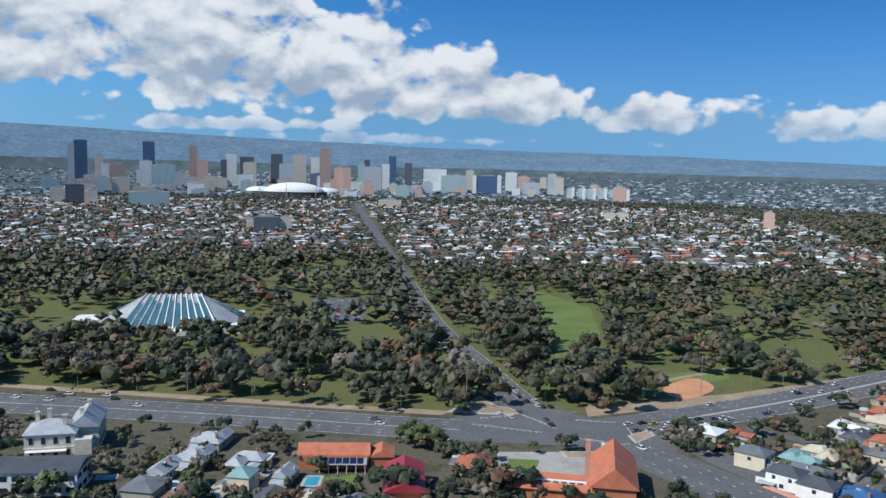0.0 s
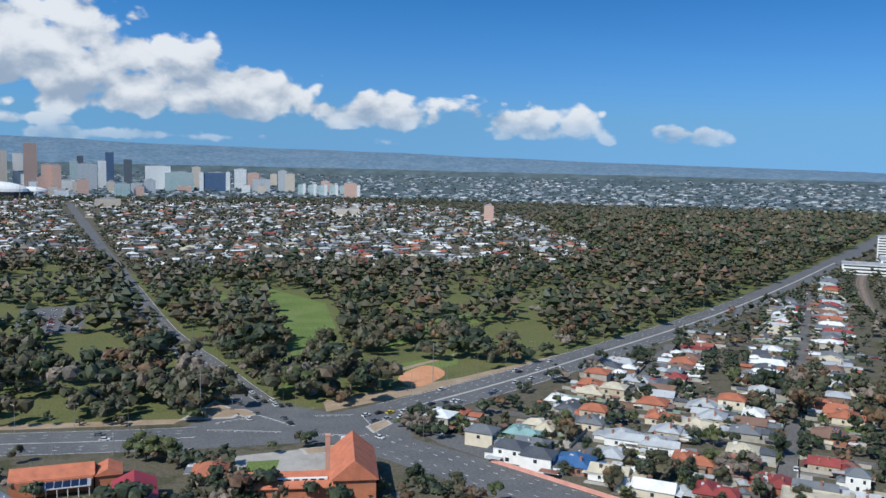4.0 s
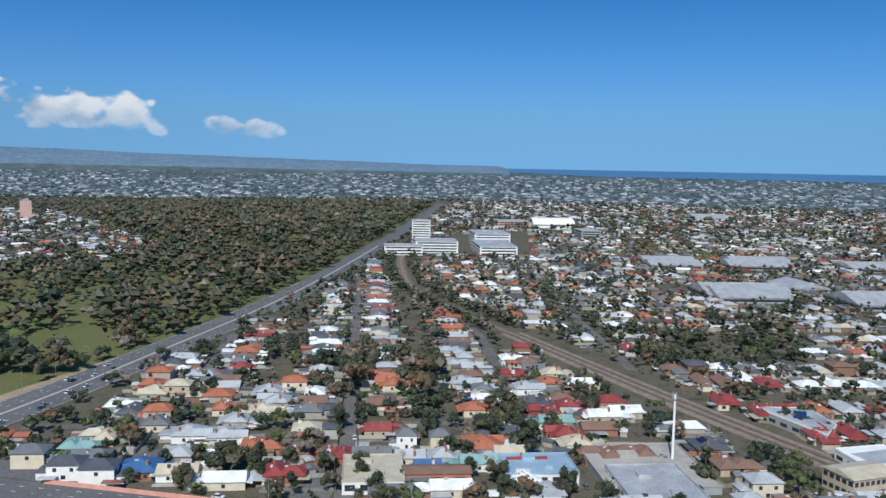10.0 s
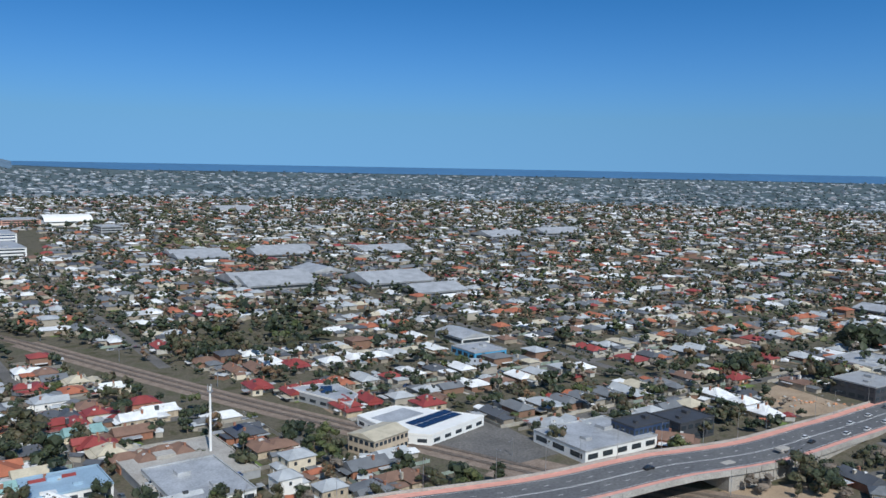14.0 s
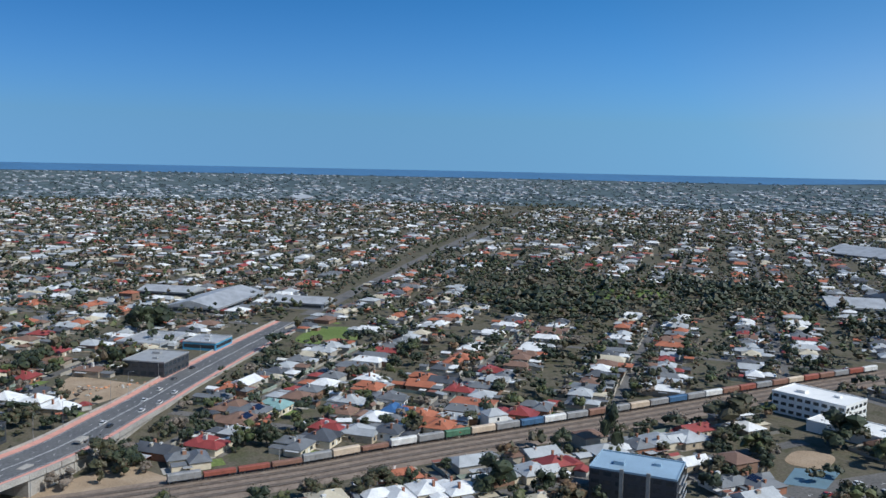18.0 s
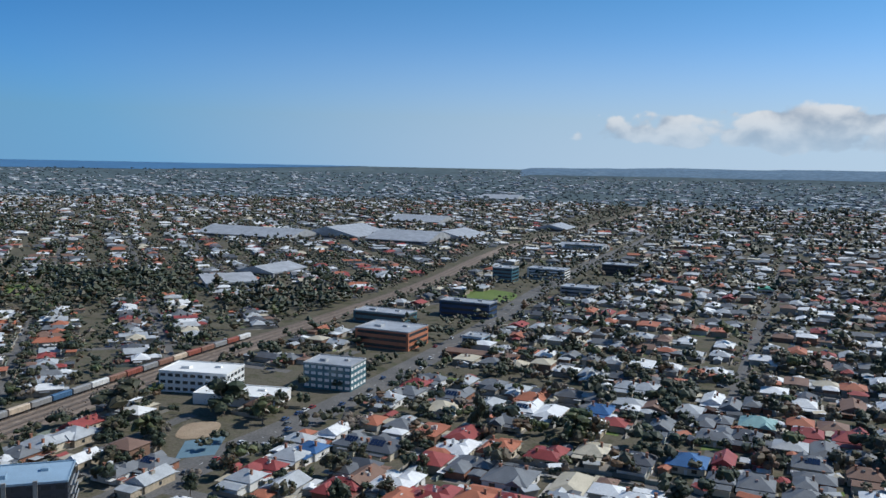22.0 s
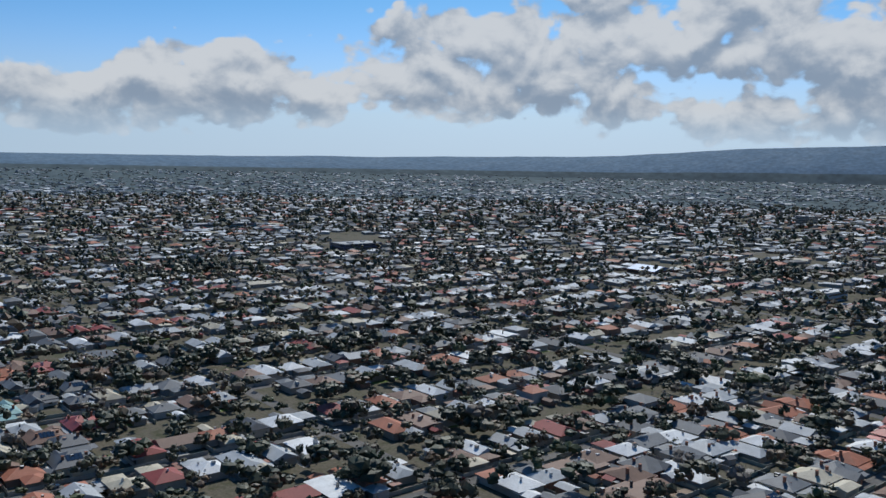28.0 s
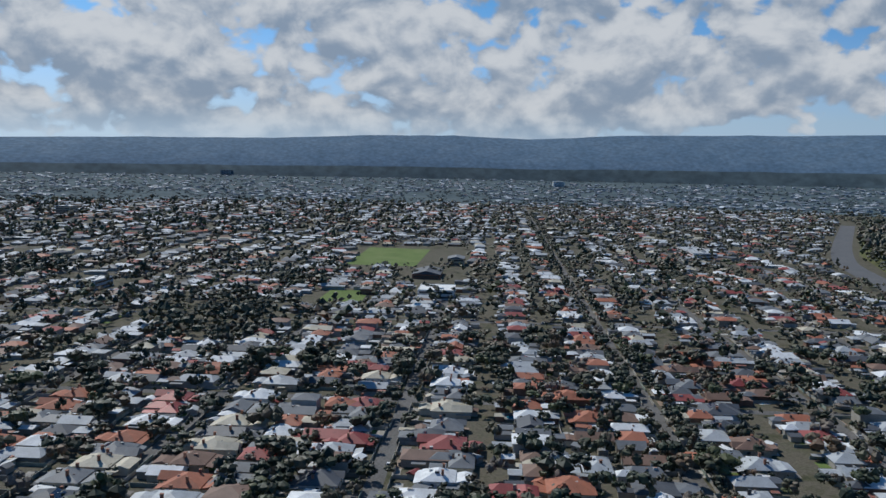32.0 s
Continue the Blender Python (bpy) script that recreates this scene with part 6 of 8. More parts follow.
for rows in HOMES:
    for x, y, turn, roof, shape, size in rows:
        size *= 1.12 if x < 110 and y < 260 else 1.0
        put_house(x, y, turn, shape, roof, WALL_OF[roof][int(abs(x * 7 + y * 3)) % 3], size, size)
for x, y, a in near_lots:
    roof = ROOF_MIX[rnd.randint(len(ROOF_MIX))]
    put_house(x, y, a, int(np.searchsorted([0.24, 0.48, 0.66, 0.80, 0.85], rnd.rand())), roof, WALL_OF[roof][rnd.randint(3)], rnd.uniform(0.85, 1.0), rnd.uniform(0.88, 1.0))


# ---- single large trees ----
for x, y, hgt, w, sort in (
    (245.6, -258.9, 24, 11.4, "dark"), (282.2, 212.1, 15.2, 16.4, "dark"), (306.3, 242, 16.4, 21.5, "gum"), (-310.7, 139.3, 13.9, 18.9, "bright"), (78.6, -366.3, 17.7, 11.4, "dark"), (-491.5, 170.5, 11.4, 13.9, "bright"), (-438.8, -207.2, 17.7, 17.7, "gum"), (-205.9, -221.8, 16.4, 22.7, "dark"),
    (85.3, 501.6, 22.7, 15.2, "gum"), (89.9, 430.5, 26.5, 25.3, "gum"), (51.8, 459.5, 25.3, 27.8, "gum"), (-10.2, 351.8, 12.6, 17.7, "bright"), (-1.64, 345.1, 11.4, 15.2, "bright"), (-108.3, 430.2, 21.5, 27.8, "dark"), (15.8, 308.3, 11.4, 10.1, "dark"), (116.3, 366.9, 7.6, 16.4, "dark"), (126.6, 371.5, 7.6, 15.2, "dark"),
    (596.7, -159.3, 21.5, 25.3, "dark"), (606.6, -174.9, 20.2, 22.7, "dark"), (337.1, -73.9, 13.9, 17.7, "gum"), (306.8, 76.3, 11.4, 11.4, "dark"), (323, 117.6, 10.1, 12.6, "bright"), (311.6, 106.7, 10.1, 12.6, "bright"), (236.8, -188.1, 16.4, 18.9, "dark"), (239.6, -333.3, 20.2, 25.3, "gum"), (199.3, -353.7, 17.7, 25.3, "dark"), (174.8, -345, 13.9, 13.9, "bright"),
    (14, -478, 12.6, 15.2, "gum"), (-92, -358.4, 16.4, 20.2, "gum"), (-103.1, -323.6, 13.9, 20.2, "dark"), (98.5, -337.6, 11.4, 12.6, "rust"), (-132.5, -549.5, 15.2, 18.9, "dark"), (130.5, -390.9, 7.6, 15.2, "rust"), (212.7, 271.2, 11.4, 17.7, "bare"), (179.6, 280.2, 11.4, 17.7, "gum"), (167.7, 334.6, 13.9, 11.4, "bright"), (-488.2, -62, 16.4, 17.7, "dark")):
    kind = next(v for k, v in TREE_KINDS.items() if k[0] == sort and k in used)
    copy_thing(kind, Matrix.Translation((x, y, 0)) @ Matrix.Rotation(x, 4, "Z") @ Matrix.Diagonal((w, w, hgt, 1)) @ unscale(kind))


# ---- larger buildings ----
M_WHITE = material("white_render", (0.72, 0.72, 0.70), 0.75, 0, 0.10, 0.15, 3)
M_GREYWALL = material("grey_cladding", (0.30, 0.31, 0.32), 0.7, 0, 0.15, 0.2, 3)
M_DARKWALL = material("charcoal_cladding", (0.05, 0.053, 0.06), 0.6, 0, 0.2, 0.2, 3)
M_NAVY = material("navy_cladding", (0.03, 0.06, 0.13), 0.5, 0, 0.2, 0.2, 3)
M_TEALWALL = material("teal_glazing", (0.07, 0.17, 0.21), 0.2, 0.1, 0.2, 0.3, 3, spec=0.6)
M_ORANGE = material("orange_brick", (0.46, 0.17, 0.09), 0.85, 0, 0.2, 0.3, 8)
M_TAN = material("tan_concrete", (0.45, 0.37, 0.28), 0.85, 0, 0.15, 0.2, 3)
M_PINK = material("pink_brick", (0.50, 0.27, 0.21), 0.85, 0, 0.15, 0.2, 3)
M_SHEET = material("metal_sheet_roof", (0.40, 0.41, 0.42), 0.5, 0.2, 0.28, 0.12, 1.2)
M_BLUEROOF = material("pale_blue_sheet", (0.30, 0.42, 0.52), 0.45, 0.1, 0.15, 0.1, 2)
M_STEEL = material("galvanised_steel", (0.42, 0.43, 0.44), 0.45, 0.7, 0.15, 0.5, 4)
M_POOL = material("pool_water", (0.05, 0.35, 0.50), 0.1, 0, 0.15, 0.5, 3, spec=0.6)
M_KERB = material("kerb_concrete", (0.42, 0.40, 0.37), 0.85, 0, 0.15, 0.4, 4)
M_PINKRAIL = material("salmon_barrier", (0.62, 0.30, 0.24), 0.8, 0, 0.15, 0.3, 3)
M_TILES = material("orange_tiles", (0.47, 0.155, 0.085), 0.75, 0, 0.25, 0.3, 4, 0.3)
M_REDSHEET = material("crimson_sheet", (0.33, 0.04, 0.05), 0.5, 0.1, 0.15, 0.2, 3)
M_RUST = material("rusty_rail", (0.20, 0.13, 0.10), 0.6, 0.5, 0.3, 0.5, 3)


def gridded(name, wall, pane, w, h, gap=0.35):
    """Far facades: storeys and bays of glass in a wall."""
    m = bpy.data.materials.new(name)
    m.use_nodes = True
    N, L = m.node_tree.nodes, m.node_tree.links
    b = N["Principled BSDF"]
    b.inputs["Roughness"].default_value = 0.45
    co = N.new("ShaderNodeTexCoord")
    sep = N.new("ShaderNodeSeparateXYZ")
    L.new(co.outputs["Object"], sep.inputs[0])
    add = N.new("ShaderNodeMath")
    add.operation = "ADD"
    L.new(sep.outputs[0], add.inputs[0])
    L.new(sep.outputs[1], add.inputs[1])
    com = N.new("ShaderNodeCombineXYZ")
    L.new(add.outputs[0], com.inputs[0])
    L.new(sep.outputs[2], com.inputs[1])
    br = N.new("ShaderNodeTexBrick")
    L.new(com.outputs[0], br.inputs["Vector"])
    br.offset = 0
    br.inputs["Scale"].default_value = 1.0
    br.inputs["Brick Width"].default_value, br.inputs["Row Height"].default_value = w, h
    br.inputs["Mortar Size"].default_value = gap
    br.inputs["Color1"].default_value = (*pane, 1)
    br.inputs["Color2"].default_value = (*[c * 1.5 for c in pane], 1)
    br.inputs["Mortar"].default_value = (*wall, 1)
    L.new(br.outputs["Color"], b.inputs["Base Color"])
    return m


TOWER = {
    "navy": gridded("tower_navy", (0.08, 0.13, 0.22), (0.045, 0.085, 0.16), 3, 3.6, 0.3),
    "brown": gridded("tower_brown", (0.42, 0.29, 0.24), (0.24, 0.18, 0.16), 4, 3.6, 0.9),
    "white": gridded("tower_white", (0.72, 0.72, 0.71), (0.26, 0.30, 0.33), 4, 3.6, 1.1),
    "tan": gridded("tower_tan", (0.58, 0.50, 0.41), (0.28, 0.26, 0.24), 4, 3.6, 1.1),
    "salmon": gridded("tower_salmon", (0.58, 0.38, 0.31), (0.32, 0.22, 0.19), 4, 3.6, 1.0),
    "grey": gridded("tower_grey", (0.48, 0.50, 0.52), (0.20, 0.23, 0.26), 4, 3.6, 0.9),
    "teal": gridded("tower_teal", (0.42, 0.50, 0.50), (0.10, 0.20, 0.22), 4, 3.6, 0.9),
    "dark": gridded("tower_dark", (0.11, 0.125, 0.15), (0.055, 0.07, 0.09), 4, 3.6, 0.6),
}
TOWER_WORDS = {"navy": "dark blue glass", "brown": "brown", "white": "white", "tan": "tan concrete", "salmon": "salmon pink", "grey": "grey", "teal": "pale teal glass", "dark": "near-black glass"}


def tower(x, y, w, top, look_of, deep=0.8, turn=None, step=0):
    """A high building of the city, set out along the line of sight."""
    base = float(lie(x, y)) - 1.0
    turn = math.atan2(-x, y) if turn is None else turn
    t = thing("office_tower", TOWER_WORDS[look_of] + " high-rise building in the city", "tower", x, y, base, turn, group="city towers")
    h = max(top - base, 10)
    b = Build().box(0, 0, 0, w, w * deep, h)
    part("shaft", b, TOWER[look_of], t)
    c = Build().box(0, 0, h, w * 0.6, w * deep * 0.6, 3.0)
    c.box(w * 0.1, 0, h + 3.0, w * 0.25, w * 0.2, 2.0)
    part("roof_plant", c, M_GREYWALL, t)
    if step:
        part("podium", Build().box(0, 0, 0, w * 1.6, w * deep * 1.5, h * 0.25), TOWER[look_of], t)
    return t


def block(name, label, category, x, y, w, h, deep, turn, wall, roof, floors=1, bays=0, glass=None, flat=True, push=True, group=""):
    """A building whose near side has its middle at x, y: walls, roof, and windows storey by storey."""
    r = math.hypot(x, y)
    h = min(h, floors * 3.5 + 1.5)
    if push:
        x, y = x + x / r * deep / 2, y + y / r * deep / 2
    t = thing(name, label, category, x, y, float(lie(x, y)), turn, group)
    part("wall", Build().box(0, 0, 0, w, deep, h), wall, t)
    if flat:
        b = Build().box(0, 0, h - 0.05, w - 0.6, deep - 0.6, 0.25)
        for cx, cy, sx, sy in ((0, deep / 2, w + 0.3, 0.35), (0, -deep / 2, w + 0.3, 0.35), (w / 2, 0, 0.35, deep - 0.4), (-w / 2, 0, 0.35, deep - 0.4)):
            b.box(cx, cy, h - 0.1, sx, sy, 0.75)
        b.box(w * 0.2, deep * 0.1, h + 0.2, w * 0.12, deep * 0.18, 1.4)
        b.box(-w * 0.22, -deep * 0.12, h + 0.2, w * 0.08, deep * 0.12, 1.1)
    else:
        b = Build().hip(0, 0, h, w + 1, deep + 1, min(w, deep) * 0.12, 0.1)
    part("roof", b, roof, t)
    fh = h / floors
    singly = bays and r < 530 and floors * bays < 40
    for k in range(floors if bays else 0):
        for length, off, a in ((w, deep / 2, 0), (deep, w / 2, math.pi / 2), (w, deep / 2, math.pi), (deep, w / 2, -math.pi / 2)):
            c, s = math.cos(a), math.sin(a)
            n = max(1, int(bays * length / max(w, deep))) if singly else 1
            for i in range(n):
                u = (i + 0.5) * length / n - length / 2
                part("window" if singly else "window_band", Build().box(u * c + off * s, u * s - off * c, k * fh + fh * 0.3, length / n * (0.66 if singly else 0.92), 0.16, fh * 0.45, a), glass or M_GLASS, t)
    return t


SIZE_UP = 1.26
AW, AN, AS = -0.785, 0.836, -0.927  # turns of the street grids
AE = -0.155
# city centre
for row in [
    (-1440.1, 3368.2, 48.9, 188.1, "navy"), (-1447.1, 3296.3, 24, 168.6, "grey"), (-1202.3, 3460.3, 46.4, 188.6, "navy"), (-1001.2, 3392.2, 30.7, 170.7, "brown"),
    (-1307, 3218.4, 30.1, 127.1, "tan"), (-1260.3, 3169.1, 34.1, 98.3, "white"), (-1201, 3124.5, 55.8, 97.3, "brown"), (-1129.8, 3217.9, 45.5, 111.4, "white"),
    (-1011, 3058.2, 81.6, 98.9, "teal"), (-951.2, 3340.9, 41.7, 115.5, "salmon"), (-875.7, 3491.9, 43.2, 145.3, "white"), (-888.3, 3423.5, 23.6, 121.5, "dark"),
    (-814.4, 3506.7, 55.2, 135, "dark"), (-775.2, 3386, 50.9, 112.4, "tan"), (-708.3, 3594.1, 48.9, 149.7, "dark"), (-594.6, 3486.4, 54.2, 146, "tan"),
    (-620.8, 3353.6, 59.1, 110.9, "grey"), (-540.9, 3559.2, 36, 138.4, "white"), (-490.7, 3502.6, 44.8, 176, "brown"), (-388.7, 3133.9, 35.7, 100.7, "salmon"),
    (-357.1, 3112.2, 29.3, 99.4, "salmon"), (-215.7, 3530.3, 30.7, 149.2, "navy"), (-239, 3465.5, 30.1, 116.1, "white"), (-147.3, 3470.5, 30.1, 122.5, "dark"),
]:
    tower(*row)
for row in [
    (-326, 3585.2, 24, 133.4, "dark"), (-337.1, 3457.3, 27.8, 114.2, "teal"), (-280.8, 3335.6, 66.9, 104.3, "grey"), (-37.9, 3410.3, 90.9, 99.8, "white"), (38.8, 3347.1, 102.7, 77.3, "teal", 0.5), (166.6, 3280, 87.7, 78.4, "navy", 0.4),
    (116.1, 3269.6, 15.3, 79.8, "white", 1.0), (211.3, 3264.8, 15.3, 81.7, "white", 1.0), (106.2, 3535.2, 33, 97.1, "tan"), (420, 3321, 33.5, 89.4, "grey"), (448.5, 3317.2, 35.7, 76.9, "tan"), (272.2, 3462.9, 46.4, 91.8, "white"), (333.9, 3267.2, 65.7, 56, "grey"),
    (-958.1, 2200.4, 44.8, 50.8, "dark"), (-898.1, 2157.3, 31.2, 35.7, "tan"), (-996.1, 2183.5, 35.2, 40.3, "tan"), (-746.7, 2147.6, 97, 37.6, "teal", 0.4), (-297.3, 1421.9, 42.6, 26.7, "dark", 0.6), (-267, 1427.9, 21.3, 24.9, "tan"), (-320, 1417, 21.3, 20.8, "tan"),
    (377.7, 1921.1, 26.1, 16.8, "tan"), (406.1, 1928.2, 28.9, 17.1, "tan"), (652.8, 1697.8, 20.6, 36.3, "salmon"), (-144.6, 2269.1, 60.6, 22.9, "tan", 0.4),
]:
    tower(*row)
crng = np.random.RandomState(5)
for i in range(70):  # lower buildings between the towers
    a = radians(crng.uniform(-25, -1)) if i < 56 else radians(crng.uniform(-1, 12))
    r = crng.uniform(2900, 3720)
    x, y = r * math.sin(a), r * math.cos(a)
    tower(x, y, crng.uniform(25, 55), float(lie(x, y)) + crng.uniform(20, 55), ("white", "tan", "grey", "white", "salmon", "teal", "tan")[crng.randint(7)], crng.uniform(0.5, 0.9))
# hospital slabs west of the centre, six alike
for i in range(6):
    tower(*[a + (b - a) * i / 5 for a, b in zip((465.2, 3123.4, 29.4, 40.9), (637.9, 3015.4, 28.8, 39.3))], "teal", 0.9)
    tower(*[a + (b - a) * (i + 0.5) / 5.5 for a, b in zip((453.1, 3112.4, 10.5, 45.1), (650.4, 2999.7, 10.2, 44))], "white", 1.6)


def shell(build, cx, cy, z, a, b, h, turn=0.0, mat=0, n=24, rings=6):
    """A shallow dome on an oval."""
    c, s = math.cos(turn), math.sin(turn)
    v, f = [], []
    for k in range(rings):
        q = math.cos(k / rings * math.pi / 2)
        for i in range(n):
            t = i * math.tau / n
            x, y = a * q * math.cos(t), b * q * math.sin(t)
            v.append((cx + x * c - y * s, cy + x * s + y * c, z + h * math.sin(k / rings * math.pi / 2)))
    v.append((cx, cy, z + h))
    for k in range(rings - 1):
        for i in range(n):
            j = (i + 1) % n
            f.append((k * n + i, k * n + j, (k + 1) * n + j, (k + 1) * n + i))
    for i in range(n):
        f.append(((rings - 1) * n + i, (rings - 1) * n + (i + 1) % n, len(v) - 1))
    return build.add(v, f, mat)


def stadium(x, y):
    t = thing("stadium", "oval stadium under large white shell roofs", "stadium", x, y, float(lie(x, y)))
    t.scale = (SIZE_UP, SIZE_UP, SIZE_UP)
    part("stand", Build().prism([(95 * math.cos(i * math.tau / 28), 60 * math.sin(i * math.tau / 28)) for i in range(28)], 0, 17), M_DARKWALL, t)
    for cx, cy, a, b, h in ((10, -10, 78, 34, 24), (-85, 10, 36, 26, 12), (85, 20, 40, 26, 11), (0, 50, 60, 22, 14)):
        part("shell_roof", shell(Build(), cx, cy, 17, a, b, h), M_WHITE, t)
    for i in range(8):
        a = i * math.tau / 8
        part("mast", Build().tube((100 * math.cos(a), 62 * math.sin(a), 0), (104 * math.cos(a), 65 * math.sin(a), 40), 0.9, 0.5), M_STEEL, t)


stadium(-504.8, 2796.9)


# ---- by the park: swimming hall, junction, church, large houses ----
def swimming_hall(x, y, turn):
    t = thing("swimming_hall", "aquatic centre with a faceted roof of white ribs and blue glazing", "sports hall", x, y, 0, turn)
    t.scale = (SIZE_UP, SIZE_UP, SIZE_UP)
    a, b, e, top, ra = 41.0, 27.0, 4.5, 18.5, 15.0
    part("wall", Build().prism(rect(0, 0, 2 * a - 4, 2 * b - 4), 0, e), M_WHITE, t)
    # four slopes with the corners cut
    low = [(-a, -b * 0.45), (-a * 0.62, -b), (a * 0.62, -b), (a, -b * 0.45), (a, b * 0.45), (a * 0.62, b), (-a * 0.62, b), (-a, b * 0.45)]
    ridge = [(-ra, 0), (ra, 0)]
    v = [(p[0], p[1], e - 0.6) for p in low] + [(p[0], p[1], top) for p in ridge]
    part("roof", Build().add(v, [(1, 2, 9, 8), (2, 3, 9), (3, 4, 9), (4, 5, 9), (5, 6, 8, 9), (6, 7, 8), (7, 0, 8), (0, 1, 8), (7, 6, 5, 4, 3, 2, 1, 0)]), M_SHEET, t)

    def on(p, q, f):
        return Vector((p[0] + (q[0] - p[0]) * f, p[1] + (q[1] - p[1]) * f, e - 0.6 + (top - e + 0.6) * f))

    for side in (-1, 1):
        for i in range(11):
            u0, u1 = (i + 0.1) / 11, (i + 0.8) / 11
            l0, l1 = (-a * 0.62 + 1.24 * a * u0, side * b), (-a * 0.62 + 1.24 * a * u1, side * b)
            r0, r1 = (-ra + 2 * ra * u0, 0), (-ra + 2 * ra * u1, 0)
            up = Vector((0, 0, 0.35))
            f0, f1 = 0.05, (0.72, 0.9, 0.8)[i % 3]
            q = [on(l0, r0, f0) + up, on(l1, r1, f0) + up, on(l1, r1, f1) + up, on(l0, r0, f1) + up]
            part("glazing", Build().add([tuple(p) for p in q] + [tuple(p - up * 1.2) for p in q], [(0, 1, 2, 3) if side < 0 else (3, 2, 1, 0), (0, 4, 5, 1), (1, 5, 6, 2), (2, 6, 7, 3), (3, 7, 4, 0)]), M_TEALWALL, t, "blue-green roof glazing")
        for i in range(12):
            u = i / 11
            p, q = on((-a * 0.62 + 1.24 * a * u, side * b), (-ra + 2 * ra * u, 0), -0.05), on((-a * 0.62 + 1.24 * a * u, side * b), (-ra + 2 * ra * u, 0), 1.0)
            part("rib", Build().tube(p + Vector((0, 0, 0.5)), q + Vector((0, 0, 0.5)), 0.5, 0.4, 4), M_WHITE, t)
    for sx in (-1, 1):
        for i in range(5):
            u0, u1 = (i + 0.15) / 5, (i + 0.75) / 5
            r = (sx * ra, 0)
            q = [on((sx * a, b * (-0.45 + 0.9 * u0)), r, 0.08), on((sx * a, b * (-0.45 + 0.9 * u1)), r, 0.08), on((sx * a, b * (-0.45 + 0.9 * u1)), r, 0.75), on((sx * a, b * (-0.45 + 0.9 * u0)), r, 0.75)]
            q = [p + Vector((0, 0, 0.3)) for p in q]
            part("glazing", Build().add([tuple(p) for p in q], [(0, 1, 2, 3) if sx > 0 else (3, 2, 1, 0)]), M_TEALWALL, t, "blue-green roof glazing")
    part("entrance", Build().box(16, -b - 4, 0, 26, 8, 4.2), M_WHITE, t)
    part("annexe", Build().box(-a - 7, 8, 0, 14, 18, 4.5), M_WHITE, t)


swimming_hall(-193.1, 603.3, 0.2)


def church(x, y, turn):
    t = thing("church", "brick church with orange terracotta roofs beside a slim bell tower", "church", x, y, 0, turn)
    t.scale = (SIZE_UP, SIZE_UP, SIZE_UP)
    part("nave", Build().box(0, 0, 0, 12, 26, 7.5), M_ORANGE, t)
    part("nave_roof", Build().hip(0, 0, 7.5, 13.5, 27.5, 5.5, 0.1), M_TILES, t)
    part("hall", Build().box(-16, -6, 0, 24, 12, 5.2), M_ORANGE, t)
    part("hall_roof", Build().hip(-17, -6, 5.2, 26, 13.5, 2.6, 0.1), M_TILES, t)
    part("clerestory", Build().box(-16, -9.2, 6.0, 17, 1.0, 1.1), M_WHITE, t)
    for i in range(7):
        part("window", Build().box(-16 - 7 + i * 2.3, -9.72, 6.1, 1.5, 0.1, 0.8), M_GLASS, t)
    for i in range(5):
        part("window", Build().box(6.05, -9 + i * 4.5, 2.0, 0.12, 1.4, 3.6), M_GLASS, t)
    part("bell_tower", Build().box(-7.5, 16, 0, 1.5, 1.5, 11).box(-7.5, 16, 11, 1.8, 1.8, 0.35), M_PINK, t)


church(63.9, 300.1, -0.18)


def red_hall(x, y, turn):
    t = thing("parish_hall", "brick hall with a long dark red metal gable roof", "hall", x, y, 0, turn)
    t.scale = (SIZE_UP, SIZE_UP, SIZE_UP)
    part("wall", Build().box(0, 0, 0, 10.5, 22, 5.2), M_ORANGE, t)
    part("roof", Build().hip(0, 0, 5.2, 12, 23.5, 2.6, 0.1), M_REDSHEET, t)
    part("porch", Build().box(0, -13, 0, 5, 4, 2.8), M_ORANGE, t)
    for i in range(5):
        for s in (-1, 1):
            part("window", Build().box(s * 5.3, -8 + i * 4, 1.6, 0.12, 1.3, 2.0), M_GLASS, t)


red_hall(-12.4, 297.9, 0.05)


M_VILLA = material("villa_stone", (0.62, 0.56, 0.46), 0.85, 0, 0.2, 0.6, 4)


def mansion(x, y, turn):
    t = thing("mansion", "two-storey stone villa with grey slate roofs, gables and chimneys", "house", x, y, 0, turn)
    t.scale = (SIZE_UP, SIZE_UP, SIZE_UP)
    part("wall", Build().box(0, 0, 0, 15, 13, 8.2).box(9, 9, 0, 9, 18, 8.2).box(10, -6, 0, 5, 4, 6.5), M_VILLA, t)
    part("roof", Build().hip(0, 0, 8.2, 16, 14, 3.2, 6.0).hip(9, 9, 8.2, 10, 19.5, 3.8, 0.3), ROOF_MAT["silver"], t)
    for cx, cy in ((-5, 2), (4, -3), (8, 4), (9, 14), (-2, 5)):
        part("chimney", Build().box(cx, cy, 8.5, 1.2, 0.9, 4.6).box(cx, cy, 13.1, 1.5, 1.2, 0.4), WALLS["cream"], t)
    for k in (0, 1):
        for i in range(4):
            part("window", Build().box(-5.5 + i * 3.6, -6.55, 1.2 + k * 4, 1.2, 0.14, 2.1), M_GLASS, t)
        for i in range(4):
            part("window", Build().box(13.55, 2 + i * 4, 1.2 + k * 4, 0.14, 1.2, 2.1), M_GLASS, t)
        part("string_course", Build().box(0, 0, 3.9 + k * 4.0, 15.3, 13.3, 0.25), M_TRIM, t)
    part("veranda", Build().box(-1, -7.6, 3.2, 12, 2.2, 0.2), M_TRIM, t)


